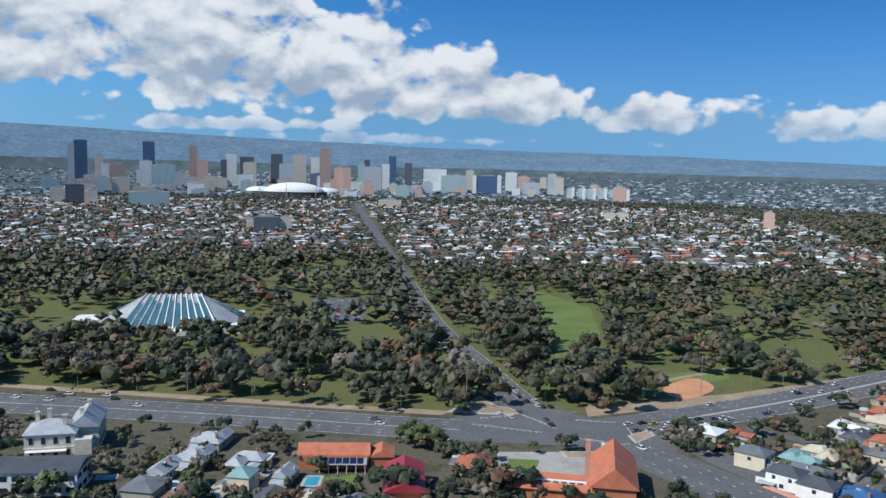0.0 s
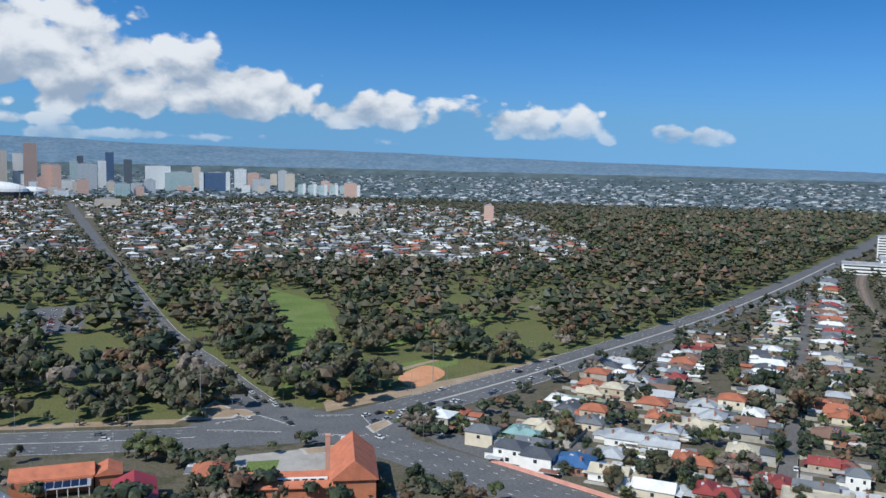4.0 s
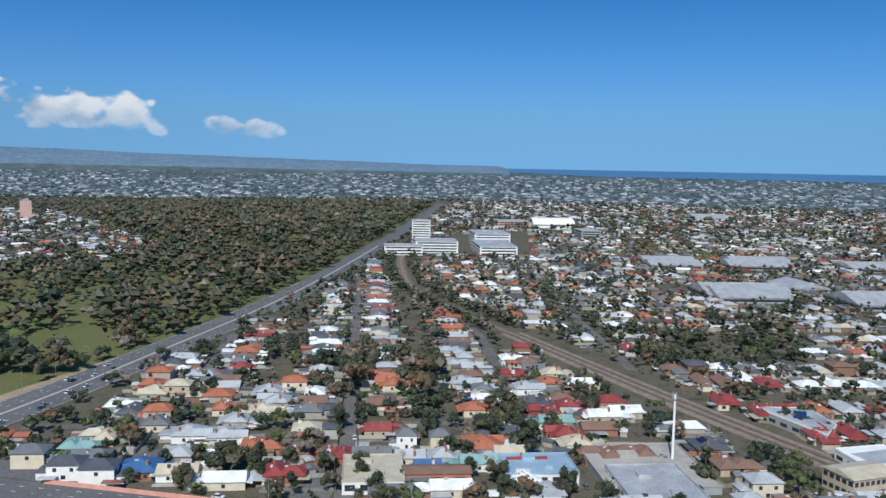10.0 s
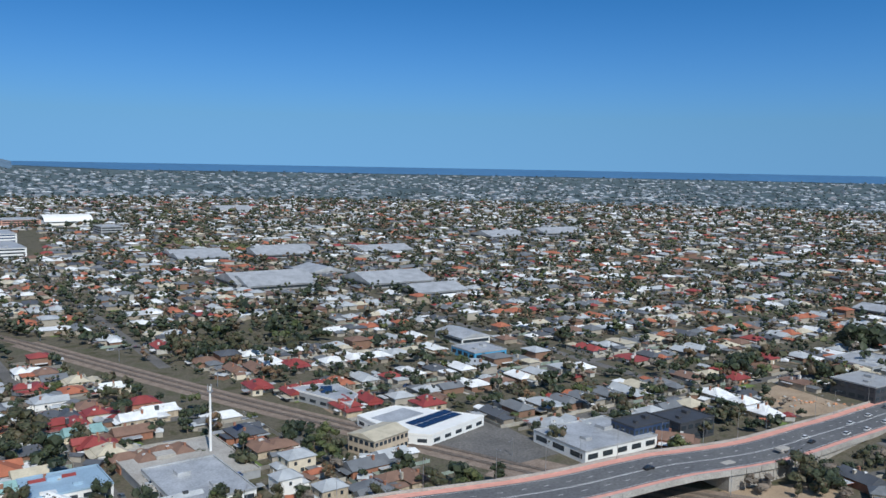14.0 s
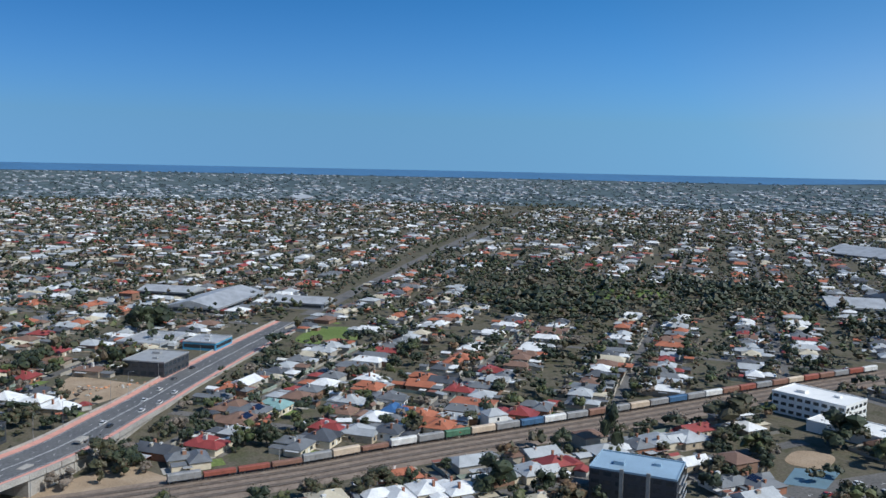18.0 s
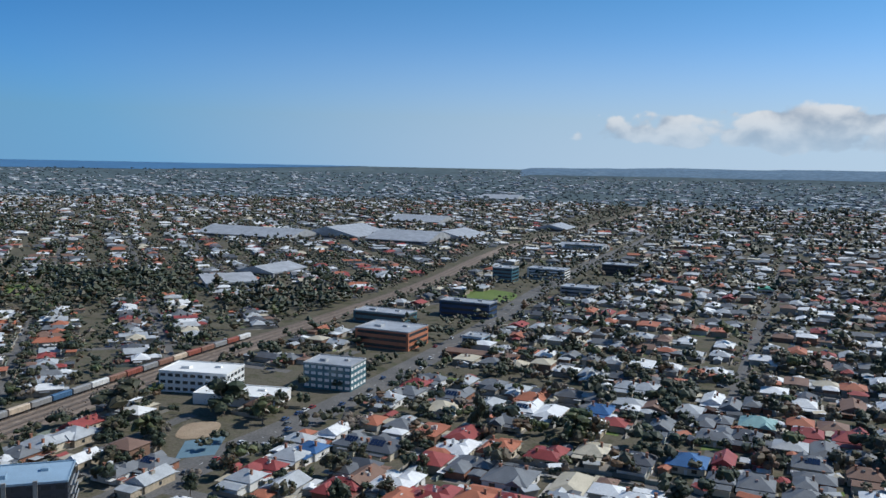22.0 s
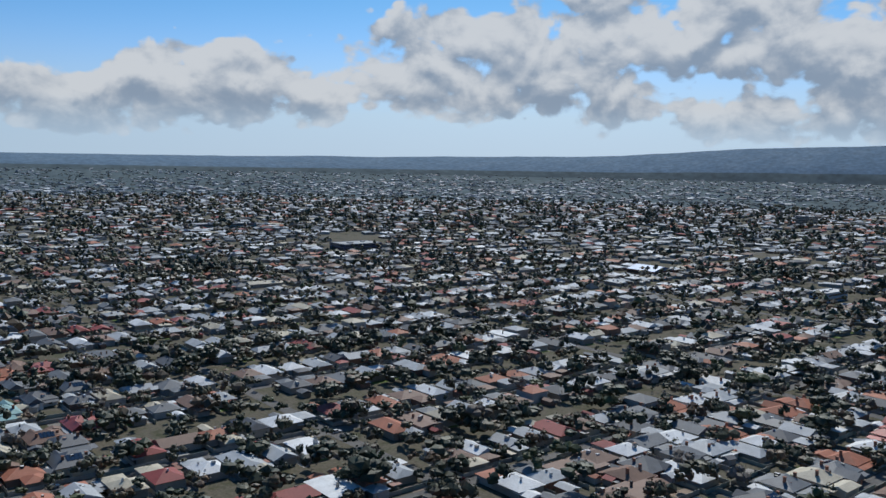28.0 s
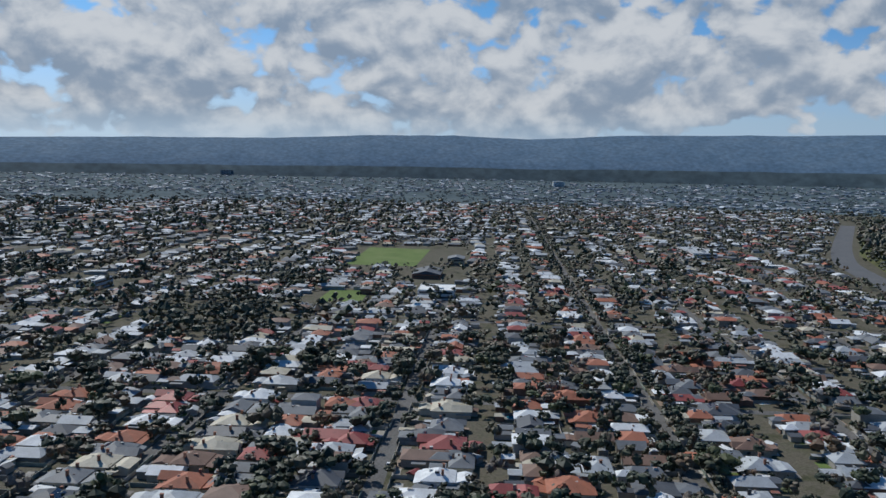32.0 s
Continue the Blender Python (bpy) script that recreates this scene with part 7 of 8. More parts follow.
mansion(-156.6, 334.7, 0.25)
block("villa", "white two-storey villa with a dark roof full of solar panels", "house", -141.6, 290.7, 32.2, 8.8, 17.7, 0.1, M_WHITE, ROOF_MAT["charcoal"], 2, 7, flat=False)


def pool_house(x, y, turn):
    t = thing("pool_house", "long house with terracotta roof and solar panels over a terrace", "house", x, y, 0, turn)
    t.scale = (SIZE_UP, SIZE_UP, SIZE_UP)
    part("wall", Build().box(0, 0, 0, 22, 9, 4.2).box(15, 1, 0, 7, 9, 3.6), M_ORANGE, t)
    part("roof", Build().hip(0, 1, 4.2, 23, 10, 2.4, 0.2).hip(15, 1, 3.6, 8, 10, 1.8, 0.2), M_TILES, t)
    part("terrace_roof", Build().add(*shed(3, -6.5, 15, 4.2, 2.8, 3.6)), M_SHEET, t)
    for i in range(6):
        part("solar_panel", Build().add(*shed(-2.6 + i * 2.2, -6.4, 1.9, 3.2, 3.05, 3.7)), M_SOLAR, t)
    for i in range(6):
        part("post", Build().box(-4 + i * 2.8, -8.4, 0, 0.18, 0.18, 2.8), M_TRIM, t)


pool_house(-41.7, 328.3, 0.05)
for (x, y), sx, sy, turn in ((((-47.7, 309.6)), 5, 9, 0.0), (((-125.4, 309.5)), 6, 3, 0.2), (((-397.4, 71.9)), 8, 4, 0.15), (((-419.7, 209.2)), 8, 4, 0.2), (((-142.7, -343.6)), 7, 4, 0.1)):
    t = thing("swimming_pool", "turquoise garden swimming pool with pale paving", "pool", x, y, 0.03, turn)
    part("surround", Build().box(0, 0, 0, sx + 2.4, sy + 2.4, 0.12), M_KERB, t)
    part("water", Build().box(0, 0, 0.1, sx, sy, 0.05), M_POOL, t)


def lawn(name, poly, mat, label, z=0.08):
    tagged(new(name, Build().prism(poly, z - 0.05, z).mesh(name, mat)), label, "grass", kind="structure")


def oval_of(pts):
    """Rounds off a four-cornered outline."""
    c = [sum(p[i] for p in pts) / 4 for i in (0, 1)]
    u = [(pts[1][i] + pts[2][i] - pts[0][i] - pts[3][i]) / 4 for i in (0, 1)]
    v = [(pts[2][i] + pts[3][i] - pts[0][i] - pts[1][i]) / 4 for i in (0, 1)]
    out = []
    for k in range(32):
        a = k * math.tau / 32
        p, q = (math.copysign(abs(f) ** 0.7, f) for f in (math.cos(a), math.sin(a)))
        out.append((c[0] + u[0] * p + v[0] * q, c[1] + u[1] * p + v[1] * q))
    return out if u[0] * v[1] - u[1] * v[0] > 0 else out[::-1]


def ccw(pts):
    a = sum(p[0] * q[1] - p[1] * q[0] for p, q in zip(pts, pts[1:] + pts[:1]))
    return pts if a > 0 else pts[::-1]


lawn("lawn_villa", ccw([(-44.6, 313.8), (-29.8, 317.6), (-27.5, 294.3), (-43.6, 293.4)]), M_LAWN, "bright green garden lawn")
lawn("lawn_church", ccw([(28.7, 338.7), (41.3, 337.4), (37.1, 320), (26.3, 321.9)]), M_LAWN, "bright green lawn in the churchyard")
lawn("forecourt", ccw([(24.5, 346.6), (67.8, 349.1), (62.1, 317.7), (22.7, 317.4)]), M_CONC, "pale concrete forecourt", 0.05)
lawn("fairway", ccw([(71.4, 868.9), (91.6, 812.6), (127.6, 719.2), (115.6, 607.8), (95.7, 532.9), (67.6, 448.8), (53.9, 436.5), (71.6, 515.2), (80.2, 673.1)]), M_LAWN, "mown green golf fairway", 0.1)
lawn("path_park", ccw([(76.9, 515.7), (79.8, 515.9), (72.6, 432.5), (67.7, 429)]), M_DIRT, "worn sandy footpath", 0.14)
for i, pts in enumerate(([(135, 570.7), (173.9, 613.6), (260.7, 655.7), (241.3, 616), (168.1, 564.8), (130.6, 520.3)], [(128.6, 484.4), (176.3, 509.2), (166.1, 478.2), (120.5, 452.7)], [(15.4, 840.6), (38.1, 843.8), (49.8, 755.5), (24.3, 752.3)],
                         [(-403.6, 878.5), (-273.9, 898.6), (-234.9, 825.6), (-360.5, 807.8)], [(-111.9, 514.7), (-82.4, 550.6), (-63.2, 489.5), (-96.5, 473.2)])):
    lawn("lawn_park", ccw(pts), M_LAWN, "mown green clearing among the trees", 0.09 + 0.01 * i)
lawn("sand_diamond", oval_of([(119, 452.6), (124.7, 428.7), (155.2, 455.4), (147.5, 487.3)]), M_SAND, "orange sand of a baseball diamond", 0.2)
lawn("sand_path", ccw([(127.8, 475.3), (175.3, 506.1), (173.4, 500.3), (127.2, 468.9)]), M_DIRT, "pale sandy path", 0.2)
lawn("car_park_pool", ccw([(-103.5, 633.7), (-113.2, 741.7), (-65.7, 747.7), (-58.1, 629.3)]), M_ASPHALT, "asphalt car park with rows of cars", 0.12)
lawn("verge_junction", ccw([(73.3, 419), (155.4, 446.1), (266.1, 502.2), (261.1, 490.9), (153.1, 430.7), (71.5, 399.5)]), M_DIRT, "bare brown roadside verge", 0.085)
lawn("verge_west", ccw([(-233.8, 440.1), (-61.8, 413.6), (5.9, 404.6), (0.51, 397.6), (-60.5, 405.7), (-229.8, 432.4)]), M_DIRT, "bare brown roadside verge", 0.085)
lawn("junction", ccw([(5.8, 391.6), (29.9, 434.8), (52, 420.5), (75.9, 393.5), (90.9, 400.8), (110.1, 381), (101.9, 351.2), (84.9, 350.1), (54.3, 355.6), (30.1, 357.9), (5.7, 368)]), M_ASPHALT, "broad asphalt road junction", 0.12)
lawn("service_road", ccw([(104.7, 360.5), (129.5, 345.5), (136.5, 306.1), (129, 304.4), (110.9, 338.4)]), M_ASPHALT, "narrow asphalt service road", 0.12)


def island(pts, name="traffic_island"):
    t = thing(name, "raised concrete traffic island with pale kerb", "traffic island")
    b = Build().prism(ccw(pts), 0.05, 0.3)
    c = [sum(p[i] for p in pts) / len(pts) for i in (0, 1)]
    part("kerb", b, M_KERB, t)
    part("paving", Build().prism(ccw([(c[0] + (p[0] - c[0]) * 0.8, c[1] + (p[1] - c[1]) * 0.8) for p in pts]), 0.3, 0.32), M_DIRT, t)


island([(3.2, 402.4), (21, 432), (32.3, 406.4), (27.8, 399.4)])
island([(25.9, 415.7), (34.2, 412.3), (40.3, 402.2), (31.8, 399.7)])
island([(84.5, 371.2), (96.9, 380.2), (97.5, 372), (85.9, 360.5)])
island([(50.9, 348.3), (70.2, 349.3), (61.5, 340.5), (52.2, 339.9)])

# markings
paint = Build()
for line, half, offs in ((FITZROY, 0.12, (-10.3, -6.2, 6.2, 10.3)), (JEFFCOTT, 0.12, (-5.2, 5.2)), (CHURCHILL, 0.1, (0.0,))):
    near = [p for p in line if math.hypot(*p) < 880 and math.hypot(p[0] - 57, p[1] - 379) > 40]
    cut = [i for i in range(1, len(near)) if math.hypot(near[i][0] - near[i - 1][0], near[i][1] - near[i - 1][1]) > 76]
    for seg in ([near[:cut[0]], near[cut[0]:]] if cut else [near]):
        for o in offs:
            dashes(paint, seg, half, 3.0, 6.0, 0.135, o)
        if line is not CHURCHILL:
            for o in ((-0.25, 0.25, -14.8, 14.8) if line is FITZROY else (0.0, -8.8, 8.8)):
                ribbon(paint, seg, 0.1, 0.135, 0, o)
for a, b in (((86.8, 388), (87.8, 357.6)), ((35.1, 406.5), (53.8, 379.1)), ((15, 383.4), (46.5, 372.1)), ((56, 367.1), (81.5, 357.2)), ((64.9, 392.8), (83.1, 389.6)), ((19.3, 392.5), (33.1, 397))):
    dashes(paint, [a, b], 0.18, 1.2, 0.8, 0.15)
    ribbon(paint, [(a[0], a[1] + 1.6), (b[0], b[1] + 1.6)], 0.15, 0.15)
tagged(new("road_markings", paint.mesh("road_markings", M_PAINT)), "white painted lane lines and stop lines", "road marking", kind="structure")
medians = Build()
seg = [p for p in FITZROY if 120 < p[0] < 884]
ribbon(medians, seg, 0.9, 0.2)
tagged(new("median_strip", medians.mesh("median_strip", M_KERB)), "narrow raised concrete median of the road", "median", kind="structure")


# ---- vehicles ----
PAINTS = {"white": (0.72, 0.72, 0.72), "silver": (0.42, 0.43, 0.44), "black": (0.02, 0.02, 0.022), "grey": (0.13, 0.135, 0.14), "blue": (0.04, 0.09, 0.22), "red": (0.32, 0.03, 0.03), "yellow": (0.75, 0.52, 0.03)}
PAINT_MAT = {k: material("car_" + k, v, 0.28, 0.1, 0.05, 0.5, 2, spec=0.6) for k, v in PAINTS.items()}
M_TYRE = material("tyre", (0.02, 0.02, 0.02), 0.9, 0, 0.1)


def car_kind(colour, van=False):
    t = thing("van" if van else "car", f"{colour} {'delivery van' if van else 'passenger car'} on the asphalt", "van" if van else "car", group="traffic")
    L, W, H1, H2 = (5.2, 1.95, 1.0, 2.2) if van else (4.5, 1.8, 0.85, 1.48)
    b = Build()
    prof = [(-L / 2, 0.3), (L / 2, 0.3), (L / 2, 0.75), (L / 2 - 0.1, H1), (-L / 2 + 0.05, H1), (-L / 2, 0.8)]
    n = len(prof)
    b.add([(x, -W / 2, z) for x, z in prof] + [(x, W / 2, z) for x, z in prof], [tuple(range(n)), tuple(range(2 * n - 1, n - 1, -1))] + [(i, n + i, n + (i + 1) % n, (i + 1) % n) for i in range(n)])
    part("body", b, PAINT_MAT[colour], t)
    f, r = (1.9, -2.5) if van else (0.95, -2.0)
    ft, rt = (1.2, -2.45) if van else (0.3, -1.35)
    c = Build()
    lo = [(r, -W / 2 + 0.08), (f, -W / 2 + 0.08), (f, W / 2 - 0.08), (r, W / 2 - 0.08)]
    hi = [(rt, -W / 2 + 0.22), (ft, -W / 2 + 0.22), (ft, W / 2 - 0.22), (rt, W / 2 - 0.22)]
    c.add([(x, y, H1) for x, y in lo] + [(x, y, H2) for x, y in hi], [(0, 1, 5, 4), (1, 2, 6, 5), (2, 3, 7, 6), (3, 0, 4, 7)])
    part("window", c, PAINT_MAT[colour] if van else M_GLASS, t, "dark glazing")
    part("roof", Build().box((rt + ft) / 2, 0, H2 - 0.01, ft - rt, W - 0.42, 0.06), PAINT_MAT[colour], t)
    for sx in (-1, 1):
        for sy in (-1, 1):
            part("wheel", Build().tube((sx * L * 0.31, sy * (W / 2 - 0.2), 0.32), (sx * L * 0.31, sy * (W / 2 + 0.02), 0.32), 0.32, 0.32, 10), M_TYRE, t)
    return t


CARS = {}


def put_car(x, y, turn, colour, z=0.13, van=False):
    m = Matrix.Translation((x, y, z)) @ Matrix.Rotation(turn, 4, "Z")
    key = (colour, van)
    if key in CARS:
        return copy_thing(CARS[key], m)
    CARS[key] = car_kind(colour, van)
    CARS[key].matrix_basis = m


def heading(line, x, y):
    """The direction of a road at a place."""
    i = min(range(len(line) - 1), key=lambda k: (line[k][0] - x) ** 2 + (line[k][1] - y) ** 2)
    return math.atan2(line[i + 1][1] - line[i][1], line[i + 1][0] - line[i][0])


for line, spots in (
    (FITZROY, [(-211.3, 412.2, "white"), (-200.6, 426.7, "black"), (-191.4, 416.7, "grey"), (-193.3, 408.4, "white"), (-188.1, 420.1, "white"), (-168.1, 418.4, "white"), (-161.9, 412.7, "black"), (-146.8, 401.8, "white"), (-30.3, 388.3, "grey"), (-27.5, 380.7, "white"), (-175.1, 407.6, "silver")]),
    (FITZROY, [(88.5, 387.3, "white"), (95.4, 389.4, "black"), (100.8, 388.9, "yellow"), (107.9, 388.5, "white"), (116.2, 392.6, "black"), (124.4, 397.5, "black"), (90.4, 378.1, "grey"), (96.9, 379.3, "silver"), (104, 380.6, "white"), (111.3, 383.6, "black"), (132, 398.9, "grey"), (137.3, 400.2, "white")]),
    (FITZROY, [(138.2, 423.4, "white"), (139.5, 398.5, "white"), (164.7, 413.3, "silver"), (161.4, 409.3, "blue"), (182.7, 427.6, "white"), (194.9, 433.6, "white"), (207.8, 441, "black"), (208.8, 436.8, "white"), (193.6, 453.5, "white"), (193.9, 448.9, "black"), (207.9, 452.2, "white"), (223.5, 470, "white"), (222.4, 460.3, "grey"), (221.4, 450.9, "white")]),
    (JEFFCOTT, [(13.8, 521.1, "white"), (19.5, 493.4, "grey"), (23.2, 485.4, "white"), (26.1, 477.7, "black"), (33.7, 455.7, "black"), (37, 448.8, "white"), (39.9, 441.1, "white"), (40.9, 431.2, "black"), (44.2, 423, "black"), (48.6, 423.4, "white"), (48.9, 415.3, "white"), (51.3, 413.4, "black"), (55.2, 413.7, "black"), (32.1, 422.3, "grey")]),
    (JEFFCOTT, [(24.6, 434.4, "silver"), (38.5, 403.8, "grey"), (50.1, 392.7, "grey"), (51.8, 384.1, "black"), (34.2, 395.2, "white"), (-9.7, 663.3, "white"), (-24.9, 779.5, "grey"), (-57.5, 1024.5, "white"), (-70.5, 1120.2, "white"), (-99.7, 1325.6, "white"), (-1.26, 606.7, "silver")]),
    (TORRENS, [(113.4, 351.8, "white"), (87, 353.2, "white"), (113.1, 351.3, "white"), (120.9, 354.1, "black"), (161.4, 255.7, "white")]),
):
    for x, y, colour in spots:
        put_car(x, y, heading(line, x, y), colour)
put_car(72.1, 353.1, -0.3, "white", van=True)
for x, y, colour in ((315.3, -16.4, "black"), (386.9, -86.1, "white"), (380.2, -87.3, "black"), (424.9, -114.3, "white"), (402.8, -107.1, "white"), (416.3, -119.4, "white"), (443.1, -127.1, "white"), (433.5, -132.1, "white"), (482.4, -157.4, "black"), (461.9, -140.5, "grey")):
    put_car(x, y, heading(TORRENS, x, y), colour, ramp_up(x, y) + 0.02)
vrng = np.random.RandomState(11)
SHADES = ["white", "white", "white", "silver", "black", "grey", "blue", "red"]
# rows in the car parks and kerbside along the streets
for i in range(5):
    for j in range(9):
        if vrng.rand() < 0.85:
            f, g = 0.12 + 0.19 * i, 0.06 + 0.11 * j
            a, b, c, d = (-101.3, 634), (-59.4, 633.9), (-110.3, 729.5), (-65.6, 735)
            x = (a[0] * (1 - f) + b[0] * f) * (1 - g) + (c[0] * (1 - f) + d[0] * f) * g
            y = (a[1] * (1 - f) + b[1] * f) * (1 - g) + (c[1] * (1 - f) + d[1] * f) * g
            put_car(x, y, 0.1, SHADES[vrng.randint(8)], 0.14)
kerb_spots = []
for (x0, y0), (x1, y1) in STREETS:
    n = int(math.hypot(x1 - x0, y1 - y0) / 9)
    for i in range(n):
        x, y = x0 + (x1 - x0) * i / n, y0 + (y1 - y0) * i / n
        if HOLLOW + 15 < math.hypot(x, y) < 540 and vrng.rand() < 0.22:
            a = math.atan2(y1 - y0, x1 - x0)
            s = 3.0 if vrng.rand() < 0.5 else -3.0
            kerb_spots.append((x - s * math.sin(a), y + s * math.cos(a), a))
for x, y, a in kerb_spots[::2][:53]:
    put_car(x, y, a, SHADES[vrng.randint(8)], 0.08)
for x, y in CHURCHILL:
    if 290 < math.hypot(x, y) < 606:
        for k in range(2):
            a = heading(CHURCHILL, x, y)
            s = (-2.6, 2.6, 7.6, -7.6)[vrng.randint(4)]
            q = vrng.uniform(-8, 8)
            put_car(x + q * math.cos(a) - s * math.sin(a), y + q * math.sin(a) + s * math.cos(a), a, SHADES[vrng.randint(8)], 0.11)


# ---- railway ----
def along(line, s):
    """Place and heading s metres along a line."""
    for (x0, y0), (x1, y1) in zip(line, line[1:]):
        d = math.hypot(x1 - x0, y1 - y0)
        if s <= d:
            return x0 + (x1 - x0) * s / d, y0 + (y1 - y0) * s / d, math.atan2(y1 - y0, x1 - x0)
        s -= d
    return x1, y1, math.atan2(y1 - y0, x1 - x0)


near_rail = [p for p in RAIL if math.hypot(*p) < 1140]
yard_rail = [p for p in near_rail if p[1] < 25]
for o in (-8.95, -7.35, -3.15, -1.55, 2.95, 4.55, 8.2, 9.8):
    b = Build()
    ribbon(b, near_rail if abs(o) < 6 else yard_rail, 0.09, 0.42, 0, o)
    tagged(new("rail", b.mesh("rail", M_RUST)), "rusty steel rail on the ballast", "rail", kind="structure")
bed = Build()
for o in (-8.15, -2.35, 3.75, 9.0):
    ribbon(bed, near_rail if abs(o) < 6 else yard_rail, 1.3, 0.3, 0, o)
tagged(new("sleeper_bed", bed.mesh("sleeper_bed", M_SLEEPER)), "brown-grey sleepers in the track bed", "sleepers", kind="structure")
WAGON = {"red": (0.27, 0.085, 0.06), "rust": (0.23, 0.125, 0.09), "grey": (0.25, 0.25, 0.25), "green": (0.07, 0.16, 0.10), "cream": (0.52, 0.42, 0.32), "blue": (0.05, 0.12, 0.22), "white": (0.6, 0.6, 0.58)}
WAGON_MAT = {k: material("wagon_" + k, v, 0.6, 0.1, 0.25, 0.4, 3) for k, v in WAGON.items()}


def wagon_kind(colour, low):
    t = thing("freight_wagon", f"{colour} {'container flat wagon' if low else 'covered freight wagon'} standing on the rails", "wagon", group="freight train")
    h = 1.6 if low else 2.7
    b = Build()
    w = 1.35
    prof = [(-w, 1.1), (w, 1.1), (w, 1.1 + h * 0.85), (w * 0.6, 1.1 + h), (-w * 0.6, 1.1 + h), (-w, 1.1 + h * 0.85)]
    b.add([(-6.1, y, z) for y, z in prof] + [(6.1, y, z) for y, z in prof], [tuple(range(5, -1, -1)), tuple(range(6, 12))] + [(i, (i + 1) % 6, 6 + (i + 1) % 6, 6 + i) for i in range(6)])
    part("body", b, WAGON_MAT[colour], t)
    part("frame", Build().box(0, 0, 0.85, 12.9, 2.2, 0.25), M_DARKWALL, t)
    for sx in (-4.6, 4.6):
        g = Build()
        for q in (-0.9, 0.9):
            g.tube((sx + q, -0.85, 0.45), (sx + q, 0.85, 0.45), 0.45, 0.45, 10)
        part("bogie", g, M_DARKWALL, t)
    for i in range(6):
        for s in (-1, 1):
            part("rib", Build().box(-5.2 + 2.08 * i, s * (w + 0.03), 1.15, 0.14, 0.1, h * 0.82), WAGON_MAT[colour], t)
    return t


WAGONS = {}
rail_back = [p for p in RAIL if p[1] < -76]
order = ["grey", "red", "red", "rust", "grey", "cream", "rust", "white", "grey", "green", "cream", "grey", "blue", "white", "grey", "rust", "grey", "cream", "grey", "blue", "grey", "white", "rust", "red", "grey", "rust", "cream", "red", "rust", "grey", "red", "white"]
for i, colour in enumerate(order):
    x, y, a = along(rail_back, 10 + i * 13.3)
    x, y = x - 9.0 * math.sin(a), y + 9.0 * math.cos(a)
    low = colour in ("red", "rust") and i < 12
    m = Matrix.Translation((x, y, 0.42)) @ Matrix.Rotation(a, 4, "Z")
    if (colour, low) in WAGONS:
        copy_thing(WAGONS[colour, low], m)
    else:
        WAGONS[colour, low] = wagon_kind(colour, low)
        WAGONS[colour, low].matrix_basis = m


# ---- bridge ----
span = [p for p in TORRENS if 152 < p[0] < 606]
for name, off, half, z0, z1, mat, label in (("parapet_south", 14.4, 0.3, -1.2, 1.0, M_CONC, "concrete parapet of the bridge"), ("parapet_north", -14.4, 0.3, -1.2, 1.0, M_CONC, "concrete parapet of the bridge")):
    b = Build()
    for (x0, y0), (x1, y1) in zip(span, span[1:]):
        a = math.atan2(y1 - y0, x1 - x0)
        nx, ny = -math.sin(a) * off, math.cos(a) * off
        w = (-math.sin(a) * half, math.cos(a) * half)
        q = [(x0 + nx - w[0], y0 + ny - w[1], ramp_up(x0, y0)), (x1 + nx - w[0], y1 + ny - w[1], ramp_up(x1, y1)), (x1 + nx + w[0], y1 + ny + w[1], ramp_up(x1, y1)), (x0 + nx + w[0], y0 + ny + w[1], ramp_up(x0, y0))]
        b.add([(x, y, max(0, z + z0)) for x, y, z in q] + [(x, y, z + z1) for x, y, z in q], [(0, 1, 5, 4), (1, 2, 6, 5), (2, 3, 7, 6), (3, 0, 4, 7), (4, 5, 6, 7), (3, 2, 1, 0)])
    tagged(new(name, b.mesh(name, mat)), label, "parapet", kind="structure")
paths = Build()
for off in (12.2, -12.2):
    ribbon(paths, span, 1.8, lambda x, y: ramp_up(x, y) + 0.06, 0, off)
tagged(new("cycle_path", paths.mesh("cycle_path", M_PINKRAIL)), "salmon-coloured footpath along the bridge", "footpath", kind="structure")
lines = Build()
for o in (-4.5, 4.5):
    dashes(lines, span, 0.1, 3.0, 6.0, lambda x, y: ramp_up(x, y) + 0.03, o)
for o in (-9.6, 9.6, 0.3, -0.3):
    ribbon(lines, span, 0.09, lambda x, y: ramp_up(x, y) + 0.03, 0, o)
for (x0, y0), (x1, y1) in (((78.3, 358.7), (116.2, 298.1)), ((116.2, 298.1), (161.7, 231.2))):
    for o in (-9.3, -4.7, 4.7, 9.3):
        dashes(lines, [(x0, y0), (x1, y1)], 0.12, 3.0, 5.0, 0.16, o)
tagged(new("bridge_markings", lines.mesh("bridge_markings", M_PAINT)), "white lane lines on the bridge road", "road marking", kind="structure")
fill = Build()
